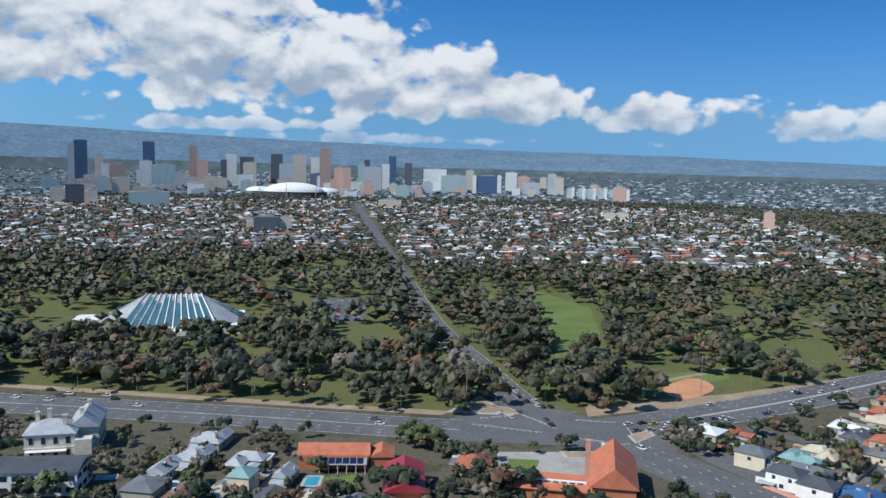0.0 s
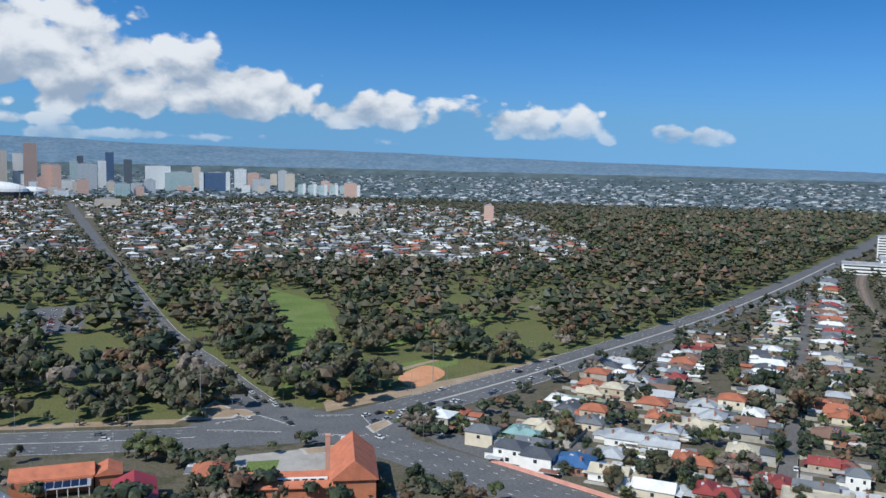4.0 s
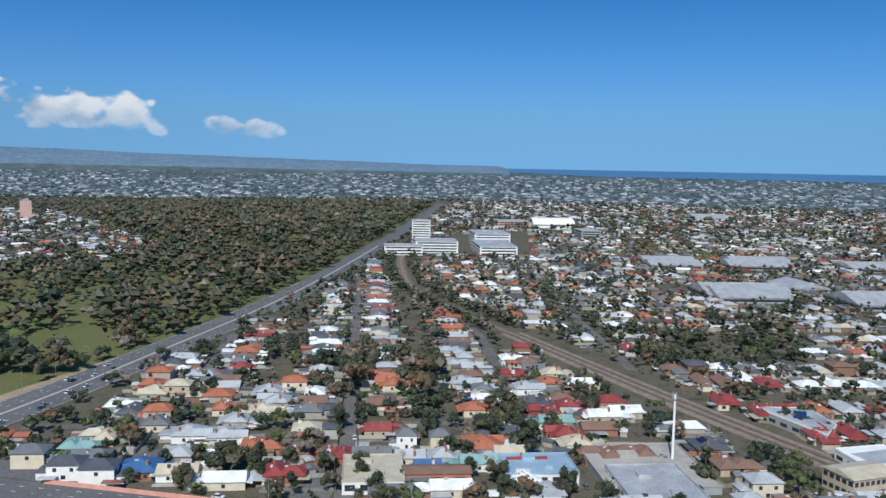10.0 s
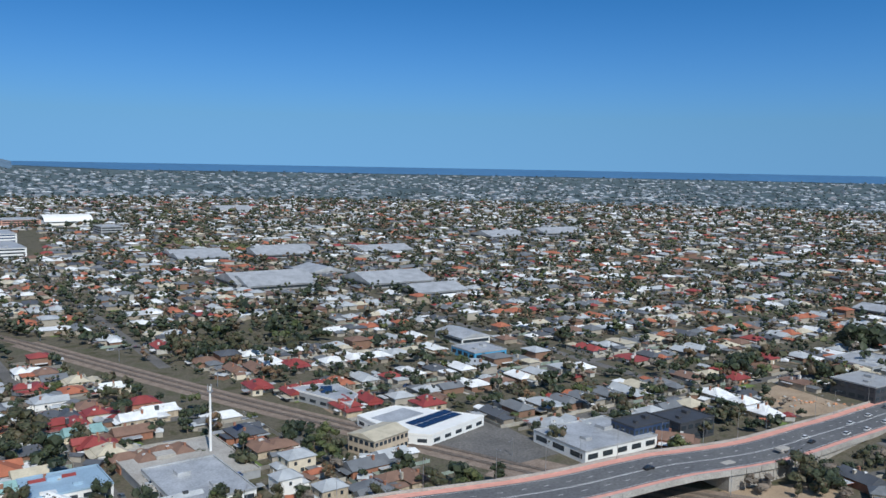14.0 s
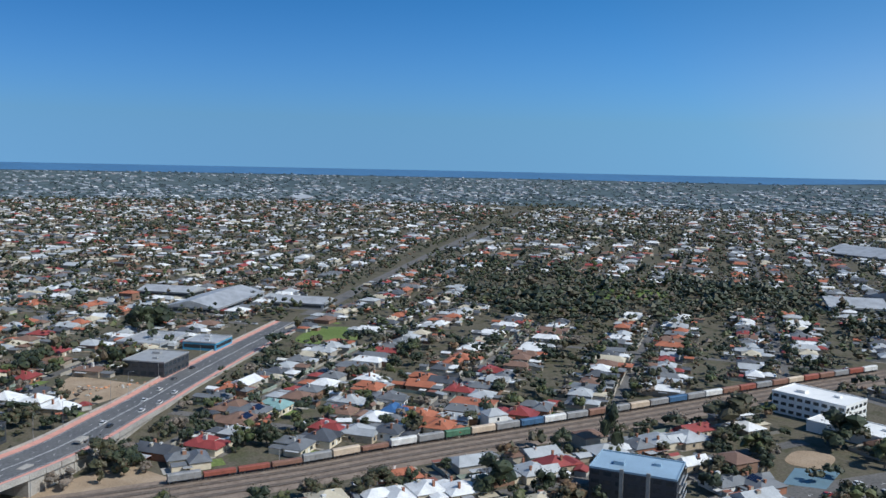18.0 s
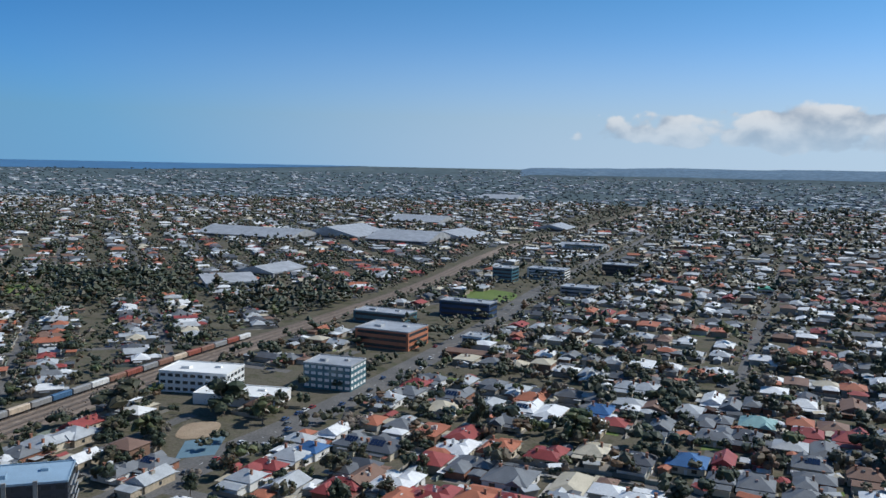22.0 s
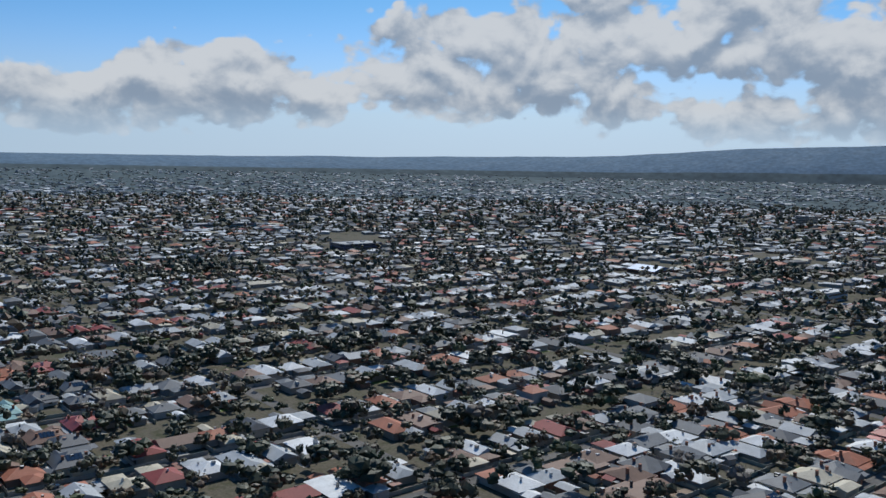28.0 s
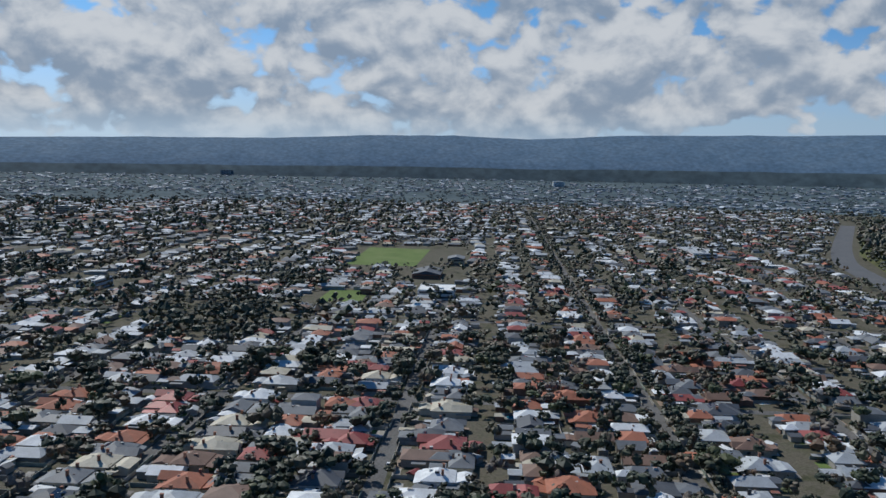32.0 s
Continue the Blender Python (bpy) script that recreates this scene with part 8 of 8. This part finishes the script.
for (x0, y0), (x1, y1) in zip(span, span[1:]):  # embankment walls, but for the opening over the tracks
    m = ((x0 + x1) / 2, (y0 + y1) / 2)
    if abs(m[0] - 303) + abs(m[1] + 5) > 60:
        a = math.atan2(y1 - y0, x1 - x0)
        nx, ny = -math.sin(a) * 13.9, math.cos(a) * 13.9
        q = [(x0 - nx, y0 - ny, ramp_up(x0, y0)), (x1 - nx, y1 - ny, ramp_up(x1, y1)), (x1 + nx, y1 + ny, ramp_up(x1, y1)), (x0 + nx, y0 + ny, ramp_up(x0, y0))]
        fill.add([(x, y, 0) for x, y, z in q] + [(x, y, z - 0.2) for x, y, z in q], [(0, 1, 5, 4), (1, 2, 6, 5), (2, 3, 7, 6), (3, 0, 4, 7)])
    else:
        ribbon(fill, [(x0, y0), (x1, y1)], 13.9, lambda x, y: ramp_up(x, y) - 1.2)
tagged(new("bridge_walls", fill.mesh("bridge_walls", M_CONC)), "grey concrete retaining walls and soffit of the bridge", "bridge", kind="structure")
for k, (x, y) in enumerate([(361.9, -29.8), (334.6, -46.9), (358.4, -71.1), (301.9, -9.2)]):
    t = thing("bridge_pier", "round concrete bridge pier under the deck", "pier", x, y, 0)
    part("column", Build().tube((0, 0, 0), (0, 0, 6.8), 0.9, 0.9, 12), M_CONC, t)
    part("cap", Build().box(0, 0, 6.6, 3.0, 6.0, 0.9, 0.8), M_CONC, t)


# ---- poles, mast ----
def street_lamp():
    t = thing("street_lamp", "slim galvanised street lamp on a tall pole", "lamp", group="street lamps")
    part("pole", Build().tube((0, 0, 0), (0, 0, 12), 0.11, 0.06, 6), M_STEEL, t)
    part("arm", Build().tube((0, 0, 11.9), (2.6, 0, 12.5), 0.06, 0.04, 5), M_STEEL, t)
    part("lamp_head", Build().box(2.9, 0, 12.4, 0.8, 0.28, 0.14), M_GREYWALL, t)
    return t


lamp = None
spots = [(56.5, 364.8), (107.4, 351.4), (28.4, 418.9), (105.7, 349.3)]
for i, p in enumerate(FITZROY):
    if 270 < math.hypot(*p) < 780 and abs(p[0] - 57) > 69 and i % 2 == 0:
        a = heading(FITZROY, *p)
        spots.append((p[0] - 16.8 * math.sin(a), p[1] + 16.8 * math.cos(a)))
        spots.append((p[0] + 16.8 * math.sin(a), p[1] - 16.8 * math.cos(a)))
for i, p in enumerate(JEFFCOTT):
    if 404 < p[1] < 808 and i % 2 == 0:
        spots.append((p[0] + 12.0, p[1]))
for i, (x, y) in enumerate(spots):
    m = pose(x, y, 0, 0, 0, (i * 77) % 360)
    if lamp is None:
        lamp = street_lamp()
        lamp.matrix_basis = m
    else:
        copy_thing(lamp, m)
for i, p in enumerate(span):
    if i % 3 == 0:
        a = heading(TORRENS, *p)
        copy_thing(lamp, Matrix.Translation((p[0] - 13.9 * math.sin(a), p[1] + 13.9 * math.cos(a), ramp_up(*p))) @ Matrix.Rotation(a - 1.57, 4, "Z"))
x, y = 308.0, 156.1
t = thing("phone_mast", "tall white monopole mast with an antenna crown", "mast", x, y, 0)
part("pole", Build().tube((0, 0, 0), (0, 0, 30), 0.6, 0.4, 10), M_WHITE, t)
for i in range(3):
    a = i * math.tau / 3
    part("antenna", Build().box(0.9 * math.cos(a), 0.9 * math.sin(a), 28.4, 0.35, 0.25, 2.4, a), M_GREYWALL, t)
part("ring", Build().tube((0, 0, 28), (0, 0, 28.25), 1.1, 1.1, 10), M_STEEL, t)
for i, s in enumerate(range(0, 480, 45)):  # portals of the railway's overhead line
    x, y, a = along(near_rail, 190 + s * 2.0)
    if 270 < math.hypot(x, y) < 760:
        t = thing("signal_gantry", "thin steel mast beside the tracks", "mast", x - 11.6 * math.sin(a), y + 11.6 * math.cos(a), 0, a, group="railway masts")
        part("post", Build().box(0, 0, 0, 0.25, 0.25, 7.5), M_STEEL, t)
        part("bracket", Build().box(0, -1.6, 6.8, 0.12, 3.4, 0.12), M_STEEL, t)


# ---- power line along the park ----
def power_pole(x, y, h=22):
    t = thing("power_pole", "tall grey steel power pole with insulator arms", "pole", x, y, 0, 0.1, group="power poles")
    part("pole", Build().tube((0, 0, 0), (0, 0, h), 0.26, 0.14, 8), M_STEEL, t)
    for z in (h - 0.6, h - 2.2, h - 3.8):
        part("crossarm", Build().box(0, 0, z, 0.14, 2.6, 0.14), M_STEEL, t)


LINE = [(-366.3, 444.6), (-250.1, 442.1), (-129.7, 425.4), (13, 407), (138.9, 442.1)]
for x, y in LINE:
    power_pole(x, y)
t = thing("power_wires", "thin dark overhead wires strung between power poles", "wires")
for o, z in ((-1.2, 21.4), (1.2, 21.4), (-1.2, 19.8), (1.2, 18.2)):
    for (x0, y0), (x1, y1) in zip(LINE, LINE[1:]):
        b = Build()
        pts = [(x0 + (x1 - x0) * i / 10, y0 + (y1 - y0) * i / 10 + o, z - 2.2 * 4 * (i / 10) * (1 - i / 10)) for i in range(11)]
        for p, q in zip(pts, pts[1:]):
            b.tube(p, q, 0.035, 0.035, 4)
        part("wire", b, M_DARKWALL, t)


# ---- larger buildings of the suburbs ----
# hospital by the parkland
block("hospital_tower", "white ten-storey residential tower with balconies", "tower block", 933.3, 908.2, 26.1, 37.4, 27.8, AN, M_WHITE, M_SHEET, 9, 4)
block("hospital_building", "white hospital podium with rows of windows", "hospital", 774.6, 785.4, 34.7, 19.3, 50.5, AN, M_WHITE, M_SHEET, 3, 8)
block("hospital_building", "white hospital wing with dark window bands", "hospital", 832.3, 781.8, 52, 20.6, 58.1, AN, M_WHITE, M_SHEET, 4, 10)
block("hospital_building", "hospital ward block clad in near-black glass", "hospital", 972.4, 803.9, 71.9, 32.6, 53.1, AN, M_WHITE, M_SHEET, 5, 5, M_NAVY)
block("hospital_building", "long white hospital building with stepped terraces", "hospital", 891, 728.8, 100.3, 18.3, 50.5, AN, M_WHITE, M_SHEET, 3, 14)
block("hospital_building", "salmon and white brewery-style block", "building", 1292, 1012.9, 62.5, 20.5, 63.2, AN, M_PINK, M_SHEET, 3, 8)
block("office_building", "plain grey office building with window rows", "office", 1186.2, 770.5, 47.4, 23.7, 32.8, AN, M_GREYWALL, M_SHEET, 4, 8)
x, y = 1341.1, 955.8
t = thing("sports_hall", "large hall under a white arched roof", "sports hall", x, y, 0, AN)
t.scale = (SIZE_UP, SIZE_UP, SIZE_UP)
part("wall", Build().box(0, 0, 0, 44, 60, 9), M_WHITE, t)
b = Build()
for i in range(10):
    a0, a1 = math.pi * i / 10, math.pi * (i + 1) / 10
    b.add([(24 * math.cos(a0), -32, 8 + 9 * math.sin(a0)), (24 * math.cos(a1), -32, 8 + 9 * math.sin(a1)), (24 * math.cos(a1), 32, 8 + 9 * math.sin(a1)), (24 * math.cos(a0), 32, 8 + 9 * math.sin(a0))], [(0, 1, 2, 3)])
b.add([(24 * math.cos(math.pi * i / 10), -32, 8 + 9 * math.sin(math.pi * i / 10)) for i in range(11)], [tuple(range(10, -1, -1))])
part("roof", b, M_WHITE, t)
SHED = "low warehouse with a pale metal roof"
for args in ((924.5, 480.8, 62.9, 15.4, 42.9), (742.1, 313.8, 66.8, 13.1, 58.1), (844.2, 303.8, 42.3, 11, 50.5), (794.3, 215.2, 72.1, 15.5, 65.7), (748.8, 161.2, 53.8, 9.2, 45.5), (552.1, 96.6, 23, 7.6, 32.8), (1501.9, 102.1, 90.7, 14.4, 63.2), (1389, 185.9, 75, 12.8, 63.2), (1032.8, 423.9, 74.9, 6.1, 50.5), (962.3, 508.4, 65.7, 11, 37.9),
             (755.5, 323.9, 82, 15, 63.2), (1870, 888.4, 83, 9.6, 75.8), (2642, -1225, 165.2, 14.7, 75.8), (741.2, -224.6, 31.3, 9.3, 50.5), (674.8, -241.4, 96.9, 11.6, 45.5), (634.1, -299.9, 30.8, 10.5, 45.5), (400.2, -713.9, 49.6, 9, 50.5), (994.9, 412.9, 70.9, 10.4, 50.5), (1088.5, 304.7, 75.8, 10.7, 50.5)):
    block("warehouse", SHED, "warehouse", *args, AW, M_GREYWALL if args[0] > 600 else M_WHITE, M_SHEET, 1, 6, flat=False, group="warehouses")
for args in ((610.7, -1190, 179.1, 10.6, 88.4), (491.4, -1251.7, 112.5, 19.7, 113.7), (372.6, -1217.3, 106.6, 16.5, 101.1), (325.9, -1297.5, 85.1, 18.4, 101.1), (394.2, -799.1, 48, 10, 63.2), (550.2, -2870.4, 136.5, 19.2, 113.7), (200.7, -1578.8, 63.9, 9.6, 75.8), (477.5, -1643.2, 114.4, 14.5, 88.4), (113.1, -1214.4, 65.4, 9.9, 50.5)):
    block("warehouse", "wide factory shed with flat grey metal roof", "warehouse", *args, AE, M_GREYWALL, M_SHEET if args[0] > 60 else M_BLUEROOF, 1, 8, flat=False, group="warehouses")
# depot, parking deck, shops by the bridge
def yard_building(name, label, category, pts, h, wall, roof):
    """A low building on an outline of its own: walls, roof sheets side by side, parapet."""
    t = thing(name, label, category)
    pts = ccw(pts)
    part("wall", Build().prism(pts, 0, h), wall, t)
    c = [sum(p[i] for p in pts) / len(pts) for i in (0, 1)]
    inner = [(c[0] + (p[0] - c[0]) * 0.985, c[1] + (p[1] - c[1]) * 0.985) for p in pts]
    part("roof", Build().prism(inner, h, h + 0.3), roof, t)
    for p, q in zip(pts, pts[1:] + pts[:1]):
        d, a = math.hypot(q[0] - p[0], q[1] - p[1]), math.atan2(q[1] - p[1], q[0] - p[0])
        part("fascia", Build().box((p[0] + q[0]) / 2, (p[1] + q[1]) / 2, h - 0.4, d, 0.3, 0.9, a), M_TRIM, t)
        for i in range(int(d / 7)):
            f = (i + 0.5) / int(d / 7)
            part("window", Build().box(p[0] + (q[0] - p[0]) * f, p[1] + (q[1] - p[1]) * f, 1.2, 4.2, 0.2, 1.6, a), M_GLASS, t)
    return t


depot = yard_building("depot", "white depot building with a solar roof beside the railway", "depot", [(365, 112), (345.5, 89), (346, 73), (380, 55.5), (385, 99)], 4.6, M_WHITE, M_WHITE)
part("roof_sheet", Build().box(369, 94, 4.9, 22, 13, 0.15, -0.5), M_SHEET, depot, "grey roof sheeting")
for i in range(5):
    for j in range(2):
        part("solar_panel", Build().box(357.5 + i * 5.0 + j * 2.6, 79.5 - i * 2.6 + j * 5.0, 5.05, 5.2, 5.0, 0.14, -0.48), M_SOLAR, depot, "dark blue solar panel")
store = yard_building("store", "wedge-shaped grey flat-roofed store beside the tracks", "shop", [(400, 160), (380, 120), (398, 122), (416.5, 141)], 5.2, M_GREYWALL, M_SHEET)
for i in range(4):
    part("solar_panel", Build().box(397 + i * 3.2, 138 + i * 1.2, 5.5, 2.9, 6, 0.14, 0.5), M_SOLAR, store, "dark blue solar panel")
lawn("depot_yard", ccw([(368.6, 75.8), (389.3, 53.7), (351.3, 17.4), (331.3, 36.3), (348.6, 73.9)]), M_LANE, "grey asphalt depot yard with bay lines", 0.12)
t = block("parking_deck", "concrete roof-top parking deck with painted bays", "car park", 275.7, 150.6, 48.3, 3.2, 42.9, AN, M_GREYWALL, M_CONC, 1, 0)
for i in range(9):
    x, y = (270.1, 162.6), (284.3, 136.4)
    p = (x[0] + (y[0] - x[0]) * i / 8 + vrng.uniform(-1, 1), x[1] + (y[1] - x[1]) * i / 8 + vrng.uniform(-4, 4))
    put_car(*p, AN + 1.57, SHADES[vrng.randint(8)], 3.4)
block("shop", "white flat-roofed shop with air-conditioning units", "shop", 262.1, 137.9, 40.5, 8.3, 27.8, AN, M_WHITE, M_SHEET, 1, 8)
block("townhouse_row", "row of dark modern two-storey townhouses", "terrace", 371.4, -14.9, 22.1, 9.6, 13.9, AW, M_NAVY, M_DARKWALL, 2, 8)
block("townhouse_row", "dark grey flat-roofed office with white end wall", "office", 382.2, -33.2, 22.7, 13.1, 17.7, AW, M_DARKWALL, M_DARKWALL, 2, 5)
block("service_station", "flat-roofed workshop with solar panels and parked cars", "workshop", 349.6, 4.2, 41.9, 7.8, 32.8, AW, M_WHITE, M_SHEET, 1, 5)
block("shop", "dark shop building with orange sign panel", "shop", 475.1, -134.8, 28.8, 9.5, 25.3, AW, M_DARKWALL, M_GREYWALL, 2, 6)
block("workshop", "long workshop with a pale sheet roof", "workshop", 544.3, -152.6, 38.5, 10.1, 30.3, AW, M_GREYWALL, M_SHEET, 1, 5)
block("workshop", "workshop painted bright blue", "workshop", 526.5, -182, 24.8, 8.7, 22.7, AW, material("bright_blue_wall", (0.06, 0.28, 0.45), 0.6, 0, 0.1), M_SHEET, 1, 4)
block("pool_shed", "building with bright blue wall and pale roof", "hall", 511.8, 78.9, 24.8, 9.1, 25.3, AW, material("azure_wall", (0.08, 0.34, 0.58), 0.6, 0, 0.1), M_SHEET, 1, 4)
lawn("building_site", ccw([(462.6, -70.6), (498.3, -95.2), (454.2, -126.9), (430.2, -88.5)]), M_DIRT, "bare sandy building site", 0.1)
lawn("rail_yard", ccw([(298.7, -14), (325.5, -46.6), (342.3, -83), (307.8, -97.4), (292.5, -71.4)]), M_DIRT, "sandy ground beside the railway", 0.06)
for i in range(46):
    x0, y0, x1, y1 = 469.3, -74.7, 456.0, -124.4
    x, y = x0 + (x1 - x0) * vrng.rand() + vrng.uniform(-6, 6), y0 + (y1 - y0) * vrng.rand() + vrng.uniform(-6, 6)
    t = thing("rubble_heap", "heap of orange and grey rubble on bare ground", "rubble", x, y, 0.1, vrng.uniform(0, 3), group="building site heaps")
    b = Build()
    r = vrng.uniform(0.5, 1.4)
    b.add([(p[0] * r * vrng.uniform(0.7, 1.3), p[1] * r * vrng.uniform(0.7, 1.3), max(0, p[2]) * r * 0.7) for p in ICO], ICO_F)
    part("rubble", b, (M_SAND, M_CONC, M_DIRT)[i % 3], t)
# along the railway and the straight road north
flats = block("apartment_block", "black and grey modern apartment block of four storeys", "apartments", 200.3, -224.8, 31.1, 12.6, 20.2, 0.55, M_DARKWALL, M_BLUEROOF, 4, 7)
for side in (-1, 1):
    for u in (-5.7, 3.8):
        part("blade_wall", Build().box(u, side * 10.3, 0, 1.4, 0.6, 13.8), M_CONC, flats, "pale concrete blade wall")
    for k in range(3):
        part("balcony", Build().box(side * 16.2, -1, 3.0 + k * 3.1, 1.6, 11, 0.25).box(side * 16.95, -1, 3.25 + k * 3.1, 0.12, 11, 0.9), M_GREYWALL, flats, "grey balcony")
block("apartment_block", "white four-storey apartment block with dark ground floor", "apartments", 227.5, -382.1, 37.1, 10.7, 22.7, AE + 0.25, M_WHITE, M_WHITE, 3, 9)
block("hall", "white hall with a bright flat roof behind trees", "hall", 196.9, -367.6, 43.5, 11, 20.2, AE + 0.25, M_WHITE, M_WHITE, 1, 0)
block("apartment_block", "glazed apartment block with pale balconies on four floors", "apartments", 165.9, -410.4, 27.5, 13.4, 20.2, AE + 0.1, M_TEALWALL, M_SHEET, 4, 7, M_TRIM)
block("office_building", "orange brick office building in stepped storeys", "office", 169.1, -515.7, 38.9, 12.6, 30.3, AE, M_ORANGE, M_SHEET, 3, 1)
block("school_building", "long blue-grey school building with a pale ribbed roof", "school", 201, -595.6, 44, 9.1, 20.2, AE, M_TEALWALL, M_SHEET, 2, 10)
block("school_building", "navy school building with glazed front", "school", 148.8, -645.6, 42.7, 12.5, 17.7, AE, M_NAVY, M_SHEET, 3, 12)
block("apartment_block", "pale apartment block with dark glazing", "apartments", 119.5, -897.1, 41.4, 11, 22.7, AE, M_WHITE, M_SHEET, 4, 10)
block("apartment_block", "narrow glazed apartment tower", "apartments", 158.7, -857.7, 21.1, 14.7, 22.7, AE, M_TEALWALL, M_SHEET, 4, 5)
block("apartment_block", "dark apartment block with light roof", "apartments", 47.9, -961.6, 36.9, 12.4, 22.7, AE, M_DARKWALL, M_SHEET, 3, 8)
block("apartment_block", "pair of light blue-grey apartment buildings", "apartments", 74.1, -776.2, 31.6, 10.1, 22.7, AE, M_GREYWALL, M_SHEET, 3, 8)
block("apartment_block", "green-grey apartment building in the distance", "apartments", 111, -1214.9, 53.2, 9.9, 25.3, AE, M_TEALWALL, M_SHEET, 3, 8)
block("house_blue", "boxy light blue two-storey house", "house", 116.6, -531.4, 13.8, 11.1, 15.2, AE, M_BLUEROOF, M_SHEET, 2, 4)
block("flats", "long low brick flats with a brown roof", "flats", 105.9, -501.1, 45.6, 4.2, 11.4, AE, M_ORANGE, ROOF_MAT["brown"], 1, 10, flat=False)
block("hall", "hall with a bright green roof among houses", "hall", -96.4, -873, 14.8, 10, 17.7, AE, M_WHITE, material("green_roof", (0.10, 0.36, 0.22), 0.5, 0, 0.1), 1, 3, flat=False)
# eastern suburbs
block("office_building", "blue-grey glazed office building above the roofs", "office", -783.5, -860.6, 62.4, 17.2, 37.9, AE, M_NAVY, M_GREYWALL, 2, 10)
block("office_building", "long glazed building under dark green roof", "office", -844.8, -1271.5, 112.3, 20.8, 30.3, AE, M_TEALWALL, M_GREYWALL, 2, 10)
block("house_blue", "pale blue two-storey building with a row of windows", "building", -820.5, -252, 38.8, 12.9, 17.7, AE, M_BLUEROOF, M_SHEET, 2, 4)
block("church_hall", "hall with a steep blue-grey roof", "hall", -859.1, -455.6, 36.6, 9, 37.9, AE, WALLS["brick"], ROOF_MAT["blue"], 1, 4, flat=False)
block("school_building", "white school building with large flat roof", "school", -764.1, 67.6, 39.9, 13, 32.8, AE, M_WHITE, M_WHITE, 2, 10)
block("school_building", "low white school pavilion beside the oval", "school", -971.9, 21, 32.7, 10.5, 17.7, AE, M_WHITE, M_SHEET, 1, 5)
block("school_building", "dark brick school hall", "school", -914.5, 70.6, 52.4, 10, 30.3, AE, WALLS["brick"], ROOF_MAT["charcoal"], 1, 8, flat=False)
block("school_building", "grey two-storey school wing with hipped roof", "school", -1034.4, 114.6, 31.5, 16.8, 20.2, AE, WALLS["stone"], ROOF_MAT["grey"], 2, 5, flat=False)
block("office_building", "white eight-storey block far off", "tower block", -3934.9, 911.6, 94.4, 58.5, 50.5, AE, M_WHITE, M_WHITE, 6, 8)
block("office_building", "grey tower block far off", "tower block", -4370, -683.2, 79.7, 73.9, 50.5, AE, M_GREYWALL, M_GREYWALL, 6, 6)
block("store", "long low white building", "shop", -1155.3, 470, 104.5, 16, 32.8, AE, M_WHITE, M_SHEET, 2, 12)
block("office_building", "slim pale concrete tower block", "tower block", -1958.4, -658.5, 38.7, 22.7, 32.8, AE, M_TAN, M_SHEET, 5, 4)
lawn("oval_rail", oval_of([(525.7, -232), (491.6, -269.8), (543, -310.4), (564.9, -281.8)]), M_LAWN, "bright green school oval", 0.12)
lawn("oval_school", oval_of([(189.3, -738.7), (129.6, -717.6), (131.7, -794.5), (183.9, -803.7)]), M_LAWN, "bright green school oval", 0.12)
lawn("oval_east", ccw([(-1036.9, -21.1), (-1019, 63), (-1233.1, 98.3), (-1258.7, 10.1)]), M_LAWN, "bright green school playing field", 0.12)
lawn("lawn_east", ccw([(-748.3, -41.8), (-749.3, -1.01), (-818.9, 6.9), (-817.5, -31.1)]), M_LAWN, "bright green lawn with palms", 0.12)
lawn("reserve", oval_of([(580.5, -554.1), (527.1, -615.9), (572.1, -681.6), (622.4, -610.1)]), M_LAWN, "green reserve ringed by dark trees", 0.12)
lawn("reserve_small", ccw([(463.2, -541.8), (453, -555.5), (483.3, -584.5), (491, -574.1)]), M_LAWN, "small green clearing", 0.12)
lawn("field_west", ccw([(1013.6, 628.4), (1035.9, 517.1), (1104, 479.5), (1235.5, 617.1), (1194.7, 719.4)]), M_GRASS, "dry grassy vacant land", 0.1)
lawn("playground", oval_of([(201.9, -313), (185.6, -320.7), (193.9, -344.3), (209.1, -335.4)]), M_DIRT, "sandy playground with pale paving", 0.12)
lawn("court", ccw([(186.8, -292.4), (174.4, -302), (182, -324.9), (194.9, -313.1)]), material("blue_court", (0.12, 0.20, 0.25), 0.7, 0, 0.1), "blue-grey sports court", 0.13)
lawn("car_park_red", ccw([(177.6, 236), (203.4, 263), (215.2, 250.5), (188.7, 227.1)]), M_LANE, "grey asphalt car park with bay lines", 0.12)
block("workshop", "cream-roofed workshop with skylights", "workshop", 204.4, 221.4, 27.7, 7.3, 22.7, AN, M_WHITE, ROOF_MAT["cream"], 1, 6)
block("shop", "shop with a dark brown metal roof", "shop", 218.8, 203.1, 9.6, 6.8, 25.3, AN, M_ORANGE, ROOF_MAT["brown"], 1, 3, flat=False)
block("workshop", "workshop with pale blue-grey sheet roofs", "workshop", 249.2, 180.3, 22, 7.5, 27.8, AN, M_WHITE, M_BLUEROOF, 1, 5)
block("apartment_block", "long two-storey flats with a fawn roof", "flats", 328.7, 91.7, 20.5, 7.6, 15.2, AW + 0.3, M_TAN, ROOF_MAT["cream"], 2, 8, flat=False)
# retaining wall along the road
x0, y0, x1, y1 = 123.5, 312.6, 160.2, 249.9
t = thing("roadside_wall", "low salmon-coloured block wall beside the road", "wall")
for i in range(24):
    f = (i + 0.5) / 24
    part("panel", Build().box(x0 + (x1 - x0) * f, y0 + (y1 - y0) * f, 0.05, math.hypot(x1 - x0, y1 - y0) / 24 - 0.06, 0.3, 1.7, math.atan2(y1 - y0, x1 - x0)), M_PINKRAIL, t)
